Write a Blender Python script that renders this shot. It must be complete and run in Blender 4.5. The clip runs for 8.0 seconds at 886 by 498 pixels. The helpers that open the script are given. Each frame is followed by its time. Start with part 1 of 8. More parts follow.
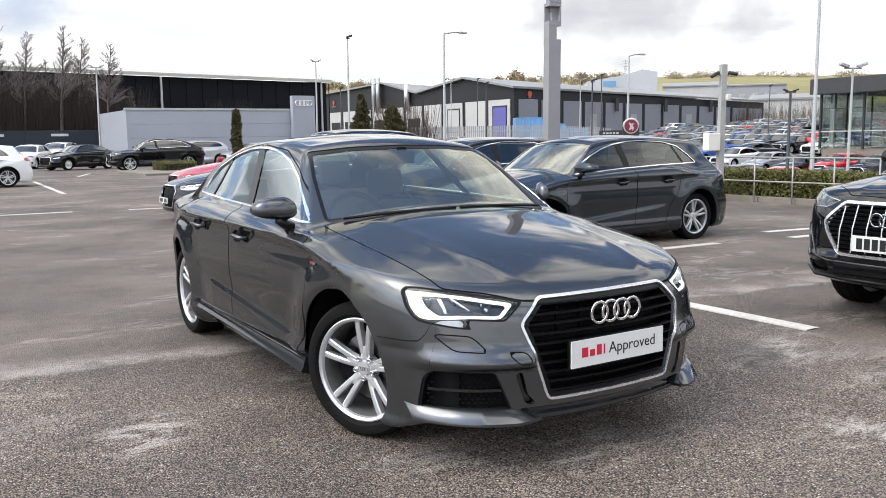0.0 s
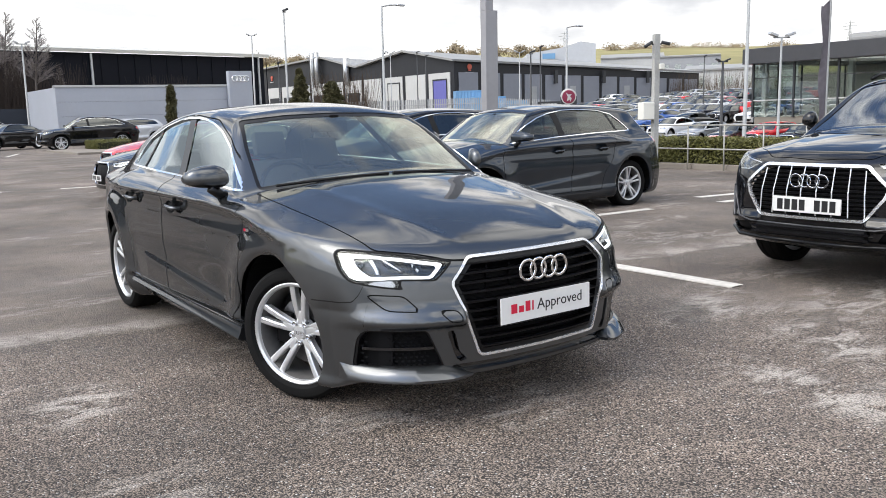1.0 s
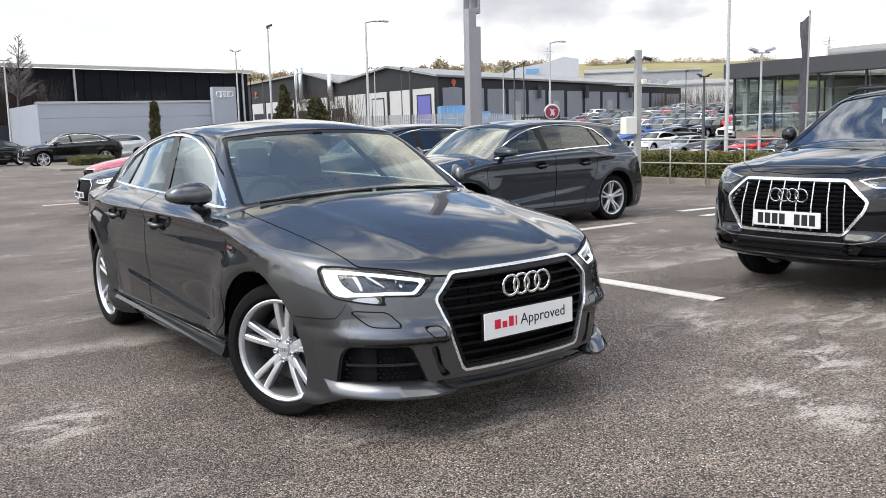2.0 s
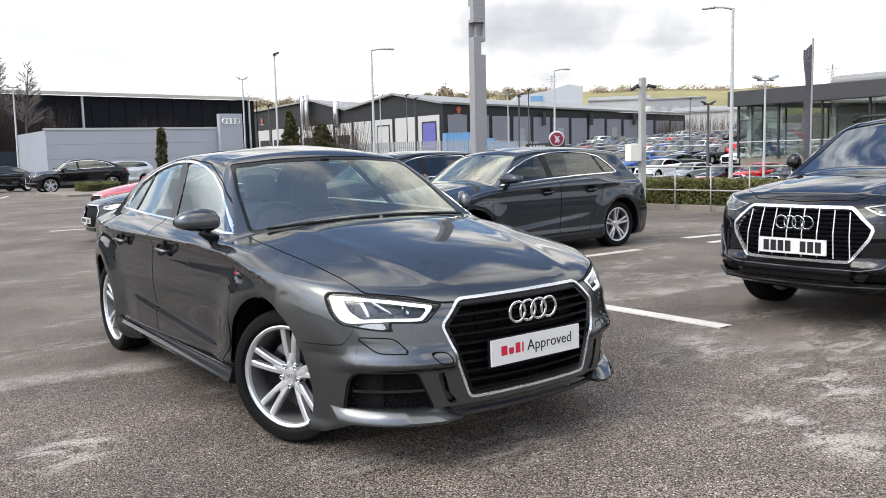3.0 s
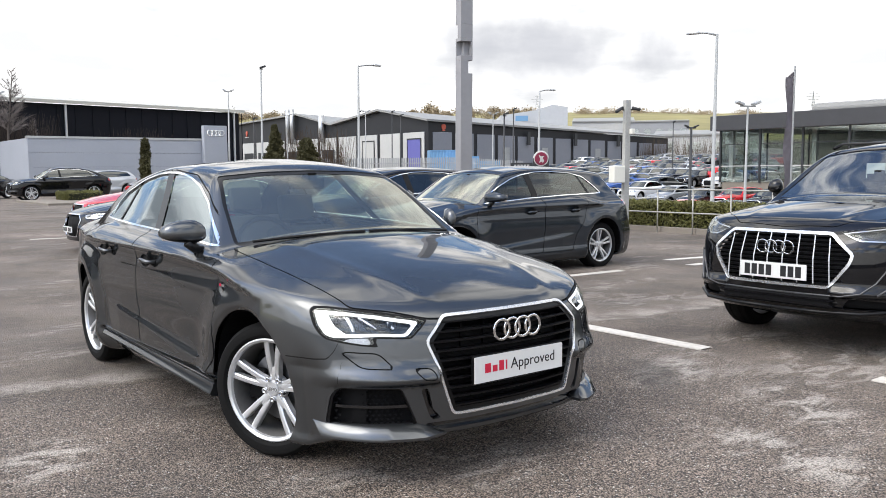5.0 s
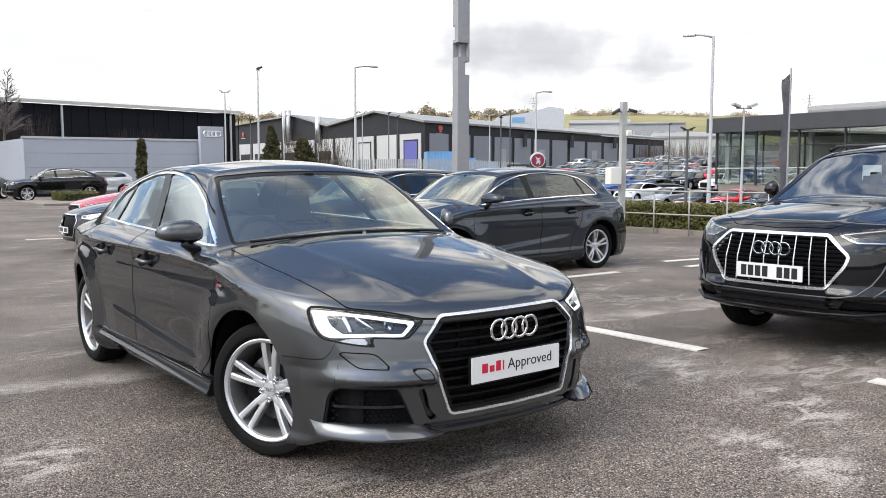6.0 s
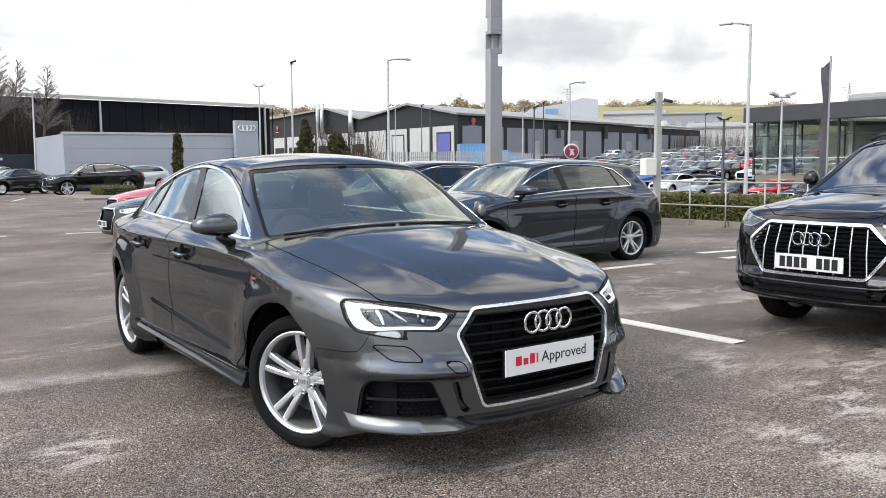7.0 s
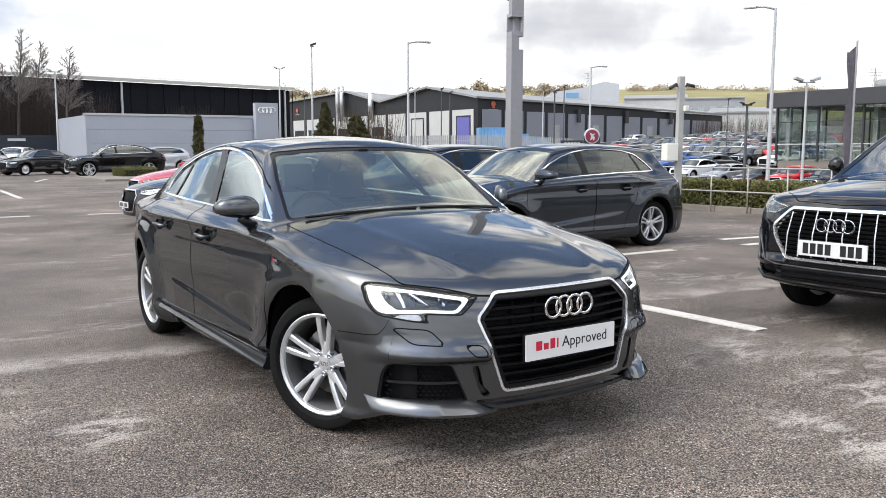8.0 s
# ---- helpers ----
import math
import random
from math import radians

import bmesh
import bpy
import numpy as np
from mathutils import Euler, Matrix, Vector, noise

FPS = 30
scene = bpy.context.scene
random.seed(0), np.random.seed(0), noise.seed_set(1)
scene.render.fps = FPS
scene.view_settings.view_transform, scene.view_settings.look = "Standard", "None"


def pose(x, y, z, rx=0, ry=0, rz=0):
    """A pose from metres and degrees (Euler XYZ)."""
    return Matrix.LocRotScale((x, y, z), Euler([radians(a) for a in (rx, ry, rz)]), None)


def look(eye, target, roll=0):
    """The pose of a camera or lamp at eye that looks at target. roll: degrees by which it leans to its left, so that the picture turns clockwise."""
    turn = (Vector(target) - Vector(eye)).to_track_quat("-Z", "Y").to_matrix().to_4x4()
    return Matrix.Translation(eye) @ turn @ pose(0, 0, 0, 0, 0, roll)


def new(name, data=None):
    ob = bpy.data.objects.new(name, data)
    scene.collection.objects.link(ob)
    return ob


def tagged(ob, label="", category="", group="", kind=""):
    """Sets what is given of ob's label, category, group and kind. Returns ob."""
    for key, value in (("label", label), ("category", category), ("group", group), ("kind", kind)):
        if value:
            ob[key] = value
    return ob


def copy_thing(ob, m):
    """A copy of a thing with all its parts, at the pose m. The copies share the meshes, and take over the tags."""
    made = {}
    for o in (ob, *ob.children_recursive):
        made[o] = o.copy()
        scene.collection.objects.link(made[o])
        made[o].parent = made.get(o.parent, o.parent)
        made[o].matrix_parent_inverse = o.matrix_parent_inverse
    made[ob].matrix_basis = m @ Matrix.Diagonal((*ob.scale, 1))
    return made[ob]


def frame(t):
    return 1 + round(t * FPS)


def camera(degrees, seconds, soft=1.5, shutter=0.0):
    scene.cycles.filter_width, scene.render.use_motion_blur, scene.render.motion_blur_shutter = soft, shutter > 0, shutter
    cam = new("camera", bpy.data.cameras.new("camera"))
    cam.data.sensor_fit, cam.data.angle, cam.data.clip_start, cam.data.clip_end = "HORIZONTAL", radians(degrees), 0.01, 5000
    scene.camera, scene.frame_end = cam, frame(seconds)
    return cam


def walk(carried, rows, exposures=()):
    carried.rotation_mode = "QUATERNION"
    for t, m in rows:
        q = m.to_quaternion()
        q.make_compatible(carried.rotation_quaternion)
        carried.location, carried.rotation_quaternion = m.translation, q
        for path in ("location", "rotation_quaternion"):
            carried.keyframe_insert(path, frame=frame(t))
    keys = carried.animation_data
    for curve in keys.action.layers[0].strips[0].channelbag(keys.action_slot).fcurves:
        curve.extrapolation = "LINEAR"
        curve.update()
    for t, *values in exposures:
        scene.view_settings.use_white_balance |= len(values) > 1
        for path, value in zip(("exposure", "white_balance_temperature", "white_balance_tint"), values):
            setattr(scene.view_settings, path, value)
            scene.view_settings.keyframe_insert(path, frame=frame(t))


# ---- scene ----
cam = camera(54.7, 8.0, soft=0.9)
PATH = [
    (0, (-2.498, -3.482, 1.362), (-1.438, -1.806, 1.107), -0.9),
    (0.5, (-2.508, -3.577, 1.333), (-1.444, -1.909, 1.042), -1.4),
    (1, (-2.499, -3.581, 1.317), (-1.337, -1.984, 1.001), -1.7),
    (1.5, (-2.497, -3.591, 1.321), (-1.307, -2.013, 1.017), -1.8),
    (3, (-2.517, -3.603, 1.327), (-1.326, -2.012, 1.105), -1.8),
    (3.5, (-2.517, -3.607, 1.329), (-1.33, -2.009, 1.132), -1.5),
    (4, (-2.526, -3.61, 1.326), (-1.328, -2.02, 1.138), -0.8),
    (4.5, (-2.536, -3.609, 1.329), (-1.319, -2.033, 1.142), -0.6),
    (6, (-2.546, -3.607, 1.323), (-1.312, -2.043, 1.143), -0.3),
    (6.5, (-2.524, -3.605, 1.329), (-1.314, -2.023, 1.143), -0.8),
    (7, (-2.536, -3.596, 1.321), (-1.365, -1.986, 1.124), -0.7),
    (7.5, (-2.535, -3.59, 1.323), (-1.402, -1.957, 1.097), -0.6),
    (8, (-2.544, -3.586, 1.321), (-1.411, -1.955, 1.087), -0.3),
]
walk(cam, [(t, look(eye, target, roll)) for t, eye, target, roll in PATH], exposures=[(0.0, 0.0), (8.0, 0.0)])
SKY_STRENGTH, CLOUD_DARK, CLOUD_LIT = 0.092, 6.5, 23.0
SUN_POWER, SUN_SOFT = 1.75, 36.0

# ---------------------------------------------------------------- light
SUN_AZ, SUN_EL = -84.0, 50.0          # compass-like angle from +y towards +x, and height
world = bpy.data.worlds.new("sky")
scene.world = world
world.use_nodes = True
wn, wl = world.node_tree.nodes, world.node_tree.links
wn.clear()
w_out = wn.new("ShaderNodeOutputWorld")
w_bg = wn.new("ShaderNodeBackground")
w_sky = wn.new("ShaderNodeTexSky")
w_sky.sky_type, w_sky.sun_disc = "NISHITA", False
w_sky.sun_elevation, w_sky.sun_rotation = radians(SUN_EL), radians(SUN_AZ)
w_sky.air_density, w_sky.dust_density = 1.0, 2.0
w_tc = wn.new("ShaderNodeTexCoord")
w_sep = wn.new("ShaderNodeSeparateXYZ")
wl.new(w_tc.outputs["Generated"], w_sep.inputs[0])


def w_math(op, a, b=None, clamp=False):
    n = wn.new("ShaderNodeMath")
    n.operation, n.use_clamp = op, clamp
    for i, v in enumerate((a, b)):
        if v is None:
            continue
        if isinstance(v, (int, float)):
            n.inputs[i].default_value = v
        else:
            wl.new(v, n.inputs[i])
    return n.outputs[0]


# clouds lie on a flat layer overhead: the direction is divided by its height
w_h = w_math("ADD", w_math("MAXIMUM", w_sep.outputs[2], 0.0), 0.16)
w_cmb = wn.new("ShaderNodeCombineXYZ")
wl.new(w_math("DIVIDE", w_sep.outputs[0], w_h), w_cmb.inputs[0])
wl.new(w_math("DIVIDE", w_sep.outputs[1], w_h), w_cmb.inputs[1])
w_no = wn.new("ShaderNodeTexNoise")
w_no.inputs["Scale"].default_value, w_no.inputs["Detail"].default_value, w_no.inputs["Roughness"].default_value = 1.35, 8.0, 0.55
w_no.inputs["Distortion"].default_value = 0.35
wl.new(w_cmb.outputs[0], w_no.inputs["Vector"])
w_no2 = wn.new("ShaderNodeTexNoise")
w_no2.inputs["Scale"].default_value, w_no2.inputs["Detail"].default_value = 2.6, 7.0
w_map2 = wn.new("ShaderNodeMapping")
w_map2.inputs["Location"].default_value = (5.3, 2.2, 0.0)
wl.new(w_cmb.outputs[0], w_map2.inputs[0])
wl.new(w_map2.outputs[0], w_no2.inputs["Vector"])
w_cov = wn.new("ShaderNodeMapRange")
w_cov.inputs["From Min"].default_value, w_cov.inputs["From Max"].default_value = 0.44, 0.54
w_cov.interpolation_type = "SMOOTHSTEP"
wl.new(w_no.outputs["Fac"], w_cov.inputs[0])
w_shade = wn.new("ShaderNodeValToRGB")
w_shade.color_ramp.elements[0].position, w_shade.color_ramp.elements[0].color = 0.36, (CLOUD_DARK * 0.97, CLOUD_DARK, CLOUD_DARK * 1.05, 1)
w_shade.color_ramp.elements[1].position, w_shade.color_ramp.elements[1].color = 0.56, (CLOUD_LIT * 1.02, CLOUD_LIT, CLOUD_LIT * 0.97, 1)
wl.new(w_no2.outputs["Fac"], w_shade.inputs[0])
w_mix = wn.new("ShaderNodeMix")
w_mix.data_type = "RGBA"
# the cover closes towards the horizon
w_band = wn.new("ShaderNodeMapRange")
w_band.interpolation_type = "SMOOTHSTEP"
w_band.inputs["From Min"].default_value, w_band.inputs["From Max"].default_value, w_band.inputs["To Min"].default_value, w_band.inputs["To Max"].default_value = 0.16, 0.25, 1.0, 0.0
wl.new(w_sep.outputs[2], w_band.inputs[0])
w_low = w_band.outputs[0]
wl.new(w_math("MAXIMUM", w_cov.outputs[0], w_low), w_mix.inputs[0])
w_blue = wn.new("ShaderNodeVectorMath")
w_blue.operation = "MULTIPLY"
w_blue.inputs[1].default_value = (2.3, 2.45, 2.65)
wl.new(w_sky.outputs[0], w_blue.inputs[0])
wl.new(w_blue.outputs[0], w_mix.inputs[6])
w_haze = wn.new("ShaderNodeMix")          # the veil near the horizon is dimmer than the clouds overhead
w_haze.data_type = "RGBA"
w_haze.inputs[7].default_value = (11.8, 11.9, 12.0, 1)
wl.new(w_math("MULTIPLY", w_band.outputs[0], 0.8), w_haze.inputs[0])
wl.new(w_shade.outputs[0], w_haze.inputs[6])
wl.new(w_haze.outputs[2], w_mix.inputs[7])
# one grey cloud low over the sheds
w_map3 = wn.new("ShaderNodeMapping")
w_map3.vector_type = "TEXTURE"
w_map3.inputs["Location"].default_value = (0.700, 0.705, 0.132)
w_map3.inputs["Rotation"].default_value = (0, 0, radians(-43.5))
w_map3.inputs["Scale"].default_value = (0.15, 0.5, 0.042)
wl.new(w_tc.outputs["Generated"], w_map3.inputs[0])
w_len = wn.new("ShaderNodeVectorMath")
w_len.operation = "LENGTH"
wl.new(w_map3.outputs[0], w_len.inputs[0])
w_no3 = wn.new("ShaderNodeTexNoise")
w_no3.inputs["Scale"].default_value, w_no3.inputs["Detail"].default_value = 14.0, 6.0
wl.new(w_tc.outputs["Generated"], w_no3.inputs["Vector"])
w_cl = wn.new("ShaderNodeMapRange")
w_cl.interpolation_type = "SMOOTHSTEP"
w_cl.inputs["From Min"].default_value, w_cl.inputs["From Max"].default_value, w_cl.inputs["To Min"].default_value, w_cl.inputs["To Max"].default_value = 0.1, 1.35, 0.75, 0.0
wl.new(w_math("ADD", w_len.outputs["Value"], w_math("MULTIPLY", w_math("SUBTRACT", w_no3.outputs["Fac"], 0.5), 2.2)), w_cl.inputs[0])
w_mix2 = wn.new("ShaderNodeMix")
w_mix2.data_type = "RGBA"
w_mix2.inputs[7].default_value = (6.2, 6.4, 7.1, 1)
wl.new(w_cl.outputs[0], w_mix2.inputs[0])
wl.new(w_mix.outputs[2], w_mix2.inputs[6])
# a wide blue-grey bank of cloud over the trees
w_map4 = wn.new("ShaderNodeMapping")
w_map4.vector_type = "TEXTURE"
w_map4.inputs["Location"].default_value = (0.03, 0.985, 0.14)
w_map4.inputs["Rotation"].default_value = (0, 0, radians(14))
w_map4.inputs["Scale"].default_value = (0.20, 0.6, 0.075)
wl.new(w_tc.outputs["Generated"], w_map4.inputs[0])
w_len4 = wn.new("ShaderNodeVectorMath")
w_len4.operation = "LENGTH"
wl.new(w_map4.outputs[0], w_len4.inputs[0])
w_no4 = wn.new("ShaderNodeTexNoise")
w_no4.inputs["Scale"].default_value, w_no4.inputs["Detail"].default_value = 7.0, 6.0
wl.new(w_tc.outputs["Generated"], w_no4.inputs["Vector"])
w_cl4 = wn.new("ShaderNodeMapRange")
w_cl4.interpolation_type = "SMOOTHSTEP"
w_cl4.inputs["From Min"].default_value, w_cl4.inputs["From Max"].default_value, w_cl4.inputs["To Min"].default_value, w_cl4.inputs["To Max"].default_value = -0.15, 0.75, 0.92, 0.0
wl.new(w_math("ADD", w_len4.outputs["Value"], w_math("MULTIPLY", w_math("SUBTRACT", w_no4.outputs["Fac"], 0.5), 3.4)), w_cl4.inputs[0])
w_mix4 = wn.new("ShaderNodeMix")
w_mix4.data_type = "RGBA"
w_mix4.inputs[7].default_value = (6.4, 7.4, 9.2, 1)
wl.new(w_cl4.outputs[0], w_mix4.inputs[0])
wl.new(w_mix2.outputs[2], w_mix4.inputs[6])
# the cloud is brighter round the veiled sun
w_dot = wn.new("ShaderNodeVectorMath")
w_dot.operation = "DOT_PRODUCT"
w_dot.inputs[1].default_value = (math.sin(radians(SUN_AZ)) * math.cos(radians(SUN_EL)), math.cos(radians(SUN_AZ)) * math.cos(radians(SUN_EL)), math.sin(radians(SUN_EL)))
wl.new(w_tc.outputs["Generated"], w_dot.inputs[0])
w_glow = w_math("ADD", w_math("MULTIPLY", w_math("POWER", w_math("MAXIMUM", w_dot.outputs["Value"], 0.0), 2.0), 0.9), 1.0)
w_lit = wn.new("ShaderNodeVectorMath")
w_lit.operation = "SCALE"
wl.new(w_mix4.outputs[2], w_lit.inputs[0])
wl.new(w_glow, w_lit.inputs["Scale"])
wl.new(w_lit.outputs[0], w_bg.inputs[0])
w_bg.inputs[1].default_value = SKY_STRENGTH
wl.new(w_bg.outputs[0], w_out.inputs[0])

sun = new("sun", bpy.data.lights.new("sun", "SUN"))
sun.data.energy, sun.data.angle, sun.data.color = SUN_POWER, radians(SUN_SOFT), (1.0, 0.955, 0.88)
sun_dir = Vector((math.sin(radians(SUN_AZ)) * math.cos(radians(SUN_EL)), math.cos(radians(SUN_AZ)) * math.cos(radians(SUN_EL)), math.sin(radians(SUN_EL))))
sun.matrix_world = look(sun_dir * 60, (0, 0, 0))


# ---------------------------------------------------------------- materials
def mat(name, color, rough=0.5, metal=0.0, coat=0.0, spec=0.5, grain=0.0, scale=30.0, bump=0.0, bump_scale=None, emit=0.0, trans=0.0, ior=1.45, stain=0.0, stain_scale=1.2, vary=0.0, alpha=1.0):
    """A procedural surface: base colour with fine grain, wide stains, relief and a change from object to object."""
    m = bpy.data.materials.new(name)
    m.use_nodes = True
    n, l = m.node_tree.nodes, m.node_tree.links
    b = n["Principled BSDF"]
    b.inputs["Base Color"].default_value = (*color, 1)
    b.inputs["Roughness"].default_value, b.inputs["Metallic"].default_value = rough, metal
    b.inputs["Coat Weight"].default_value, b.inputs["Coat Roughness"].default_value = coat, 0.03
    b.inputs["Specular IOR Level"].default_value, b.inputs["IOR"].default_value = spec, ior
    b.inputs["Transmission Weight"].default_value = trans
    b.inputs["Alpha"].default_value = alpha
    if emit:
        b.inputs["Emission Color"].default_value, b.inputs["Emission Strength"].default_value = (*color, 1), emit
    if grain or bump or stain:
        tc = n.new("ShaderNodeTexCoord")
        fine = n.new("ShaderNodeTexNoise")
        fine.inputs["Scale"].default_value, fine.inputs["Detail"].default_value = scale, 4.0
        l.new(tc.outputs["Object"], fine.inputs["Vector"])
        wide = n.new("ShaderNodeTexNoise")
        wide.inputs["Scale"].default_value, wide.inputs["Detail"].default_value = stain_scale, 5.0
        l.new(tc.outputs["Object"], wide.inputs["Vector"])
        val = n.new("ShaderNodeMath")
        val.operation = "MULTIPLY_ADD"
        l.new(fine.outputs["Fac"], val.inputs[0])
        val.inputs[1].default_value, val.inputs[2].default_value = 2 * grain, 1.0 - grain
        val2 = n.new("ShaderNodeMath")
        val2.operation = "MULTIPLY_ADD"
        l.new(wide.outputs["Fac"], val2.inputs[0])
        val2.inputs[1].default_value, val2.inputs[2].default_value = 2 * stain, -stain
        both = n.new("ShaderNodeMath")
        l.new(val.outputs[0], both.inputs[0])
        l.new(val2.outputs[0], both.inputs[1])
        last = both
        if vary:
            oi = n.new("ShaderNodeObjectInfo")
            v3 = n.new("ShaderNodeMath")
            v3.operation = "MULTIPLY_ADD"
            l.new(oi.outputs["Random"], v3.inputs[0])
            v3.inputs[1].default_value, v3.inputs[2].default_value = 2 * vary, -vary
            v4 = n.new("ShaderNodeMath")
            l.new(both.outputs[0], v4.inputs[0])
            l.new(v3.outputs[0], v4.inputs[1])
            last = v4
        mix = n.new("ShaderNodeVectorMath")
        mix.operation = "SCALE"
        mix.inputs[0].default_value = color
        l.new(last.outputs[0], mix.inputs["Scale"])
        l.new(mix.outputs[0], b.inputs["Base Color"])
        if bump:
            bp = n.new("ShaderNodeBump")
            bp.inputs["Strength"].default_value, bp.inputs["Distance"].default_value = 1.0, bump
            if bump_scale:
                rel = n.new("ShaderNodeTexNoise")
                rel.inputs["Scale"].default_value, rel.inputs["Detail"].default_value = bump_scale, 3.0
                l.new(tc.outputs["Object"], rel.inputs["Vector"])
                l.new(rel.outputs["Fac"], bp.inputs["Height"])
            else:
                l.new(fine.outputs["Fac"], bp.inputs["Height"])
            l.new(bp.outputs[0], b.inputs["Normal"])
    return m


def paint(name, color, metal=0.55, rough=0.38):
    """Car paint: a metallic base with fine flake under clear coat, a little dusty."""
    m = mat(name, color, rough=rough, metal=metal, coat=1.0, spec=0.0 if metal < 0.15 else 0.3, grain=0.10, scale=900.0, stain=0.06, stain_scale=2.5)
    m.node_tree.nodes["Principled BSDF"].inputs["Coat IOR"].default_value = 1.55
    m.node_tree.nodes["Principled BSDF"].inputs["Specular Tint"].default_value = (0.10, 0.10, 0.11, 1)
    return m


def pane_glass(name, tint, rough=0.0, dust_veil=0.0, f0=0.12, sheen=(0.94, 0.97, 0.94)):
    m = bpy.data.materials.new(name)
    m.use_nodes = True
    n, l = m.node_tree.nodes, m.node_tree.links
    n.clear()
    out, mixs = n.new("ShaderNodeOutputMaterial"), n.new("ShaderNodeMixShader")
    tr, gl, fr = n.new("ShaderNodeBsdfTransparent"), n.new("ShaderNodeBsdfGlossy"), n.new("ShaderNodeLayerWeight")
    tr.inputs[0].default_value = (*tint, 1)
    gl.inputs["Roughness"].default_value = rough
    gl.inputs["Color"].default_value = (*sheen, 1)
    fr.inputs["Blend"].default_value = 0.5
    pw, sc = n.new("ShaderNodeMath"), n.new("ShaderNodeMath")
    pw.operation, sc.operation = "POWER", "MULTIPLY_ADD"
    pw.inputs[1].default_value, sc.inputs[1].default_value, sc.inputs[2].default_value = 4.0, 1.0 - f0, f0
    l.new(fr.outputs["Facing"], pw.inputs[0])
    l.new(pw.outputs[0], sc.inputs[0])
    l.new(sc.outputs[0], mixs.inputs[0])
    l.new(tr.outputs[0], mixs.inputs[1])
    l.new(gl.outputs[0], mixs.inputs[2])
    if dust_veil:
        # a thin pale film: road dust, with the reflected sky's veil painted in
        df, mx = n.new("ShaderNodeBsdfDiffuse"), n.new("ShaderNodeMixShader")
        df.inputs[0].default_value = (0.60, 0.62, 0.59, 1)
        tc, no, mr = n.new("ShaderNodeTexCoord"), n.new("ShaderNodeTexNoise"), n.new("ShaderNodeMapRange")
        no.inputs["Scale"].default_value, no.inputs["Detail"].default_value = 3.0, 6.0
        l.new(tc.outputs["Object"], no.inputs["Vector"])
        mr.inputs["To Min"].default_value, mr.inputs["To Max"].default_value = dust_veil * 0.6, dust_veil * 1.4
        l.new(no.outputs["Fac"], mr.inputs[0])
        l.new(mr.outputs[0], mx.inputs[0])
        l.new(mixs.outputs[0], mx.inputs[1])
        l.new(df.outputs[0], mx.inputs[2])
        l.new(mx.outputs[0], out.inputs[0])
    else:
        l.new(mixs.outputs[0], out.inputs[0])
    return m


M_PAINT = paint("grey metallic paint", (0.090, 0.096, 0.102), metal=0.9, rough=0.33)
M_PAINT_H = paint("blue-grey metallic paint", (0.028, 0.037, 0.050), metal=0.85, rough=0.42)
M_BLACKPAINT = paint("black paint", (0.006, 0.006, 0.007), metal=0.1)
M_BLACKPAINT.node_tree.nodes["Principled BSDF"].inputs["Coat IOR"].default_value = 1.5
M_REDPAINT = paint("red paint", (0.55, 0.01, 0.015), metal=0.2)
M_WHITEPAINT = paint("white paint", (0.75, 0.75, 0.75), metal=0.0, rough=0.5)
M_DARKBLUE = paint("dark blue paint", (0.012, 0.018, 0.035), metal=0.3)
M_SILVER = paint("silver paint", (0.42, 0.43, 0.44))
M_CHROME = mat("bright chrome", (0.86, 0.87, 0.88), rough=0.08, metal=1.0)
M_SATIN = mat("satin aluminium", (0.62, 0.63, 0.65), rough=0.22, metal=1.0, grain=0.05, scale=60)
M_ALLOY = mat("silver alloy lacquer", (0.66, 0.67, 0.68), rough=0.28, metal=0.6, coat=0.6, grain=0.05, scale=300)
# silver barrel behind the spokes: its shade is put into this grey
M_BARREL = mat("shade-darkened grey alloy", (0.16, 0.158, 0.155), rough=0.45, metal=0.5, grain=0.15, scale=60)
M_BRIGHT = mat("bright anodised trim", (0.80, 0.81, 0.82), rough=0.30, metal=0.45, grain=0.03, scale=200)
M_FRAME = mat("polished aluminium", (0.74, 0.75, 0.76), rough=0.22, metal=0.75, grain=0.03, scale=200)
M_RUBBER = mat("tyre rubber", (0.0075, 0.0075, 0.0075), rough=0.75, spec=0.15, grain=0.2, scale=90, bump=0.0006)
M_BLACK = mat("black plastic", (0.0045, 0.0045, 0.005), rough=0.32, spec=0.3, grain=0.15, scale=120)
M_MATT = mat("matt black plastic", (0.006, 0.006, 0.0065), rough=0.6, spec=0.12, grain=0.15, scale=200)
M_GLOSSBLACK = mat("gloss black trim", (0.006, 0.006, 0.007), rough=0.08, coat=1.0)
M_SEAM = mat("dark gap", (0.004, 0.004, 0.004), rough=0.9)
M_GLASS = pane_glass("windscreen glass", (0.80, 0.90, 0.80), dust_veil=0.03, f0=0.20, sheen=(0.98, 0.98, 0.88))
M_SIDEGLASS = pane_glass("tinted side glass", (0.42, 0.50, 0.50), f0=0.15, sheen=(0.84, 0.94, 1.0))
M_TINT = pane_glass("green tinted glass", (0.30, 0.36, 0.34), f0=0.07)
M_SCREEN_B = pane_glass("crossover windscreen glass", (0.66, 0.74, 0.72), f0=0.17, sheen=(0.92, 0.96, 1.0))
M_DARKGLASS = pane_glass("privacy glass", (0.10, 0.11, 0.12))
M_LENS = pane_glass("clear lamp lens", (0.93, 0.94, 0.95), f0=0.05)
M_LAMPBOWL = mat("lamp reflector", (0.05, 0.052, 0.055), rough=0.3, metal=0.8, grain=0.1, scale=40)
M_LAMPBOWL_B = mat("bright lamp reflector", (0.62, 0.65, 0.70), rough=0.25, metal=0.8, grain=0.1, scale=40)
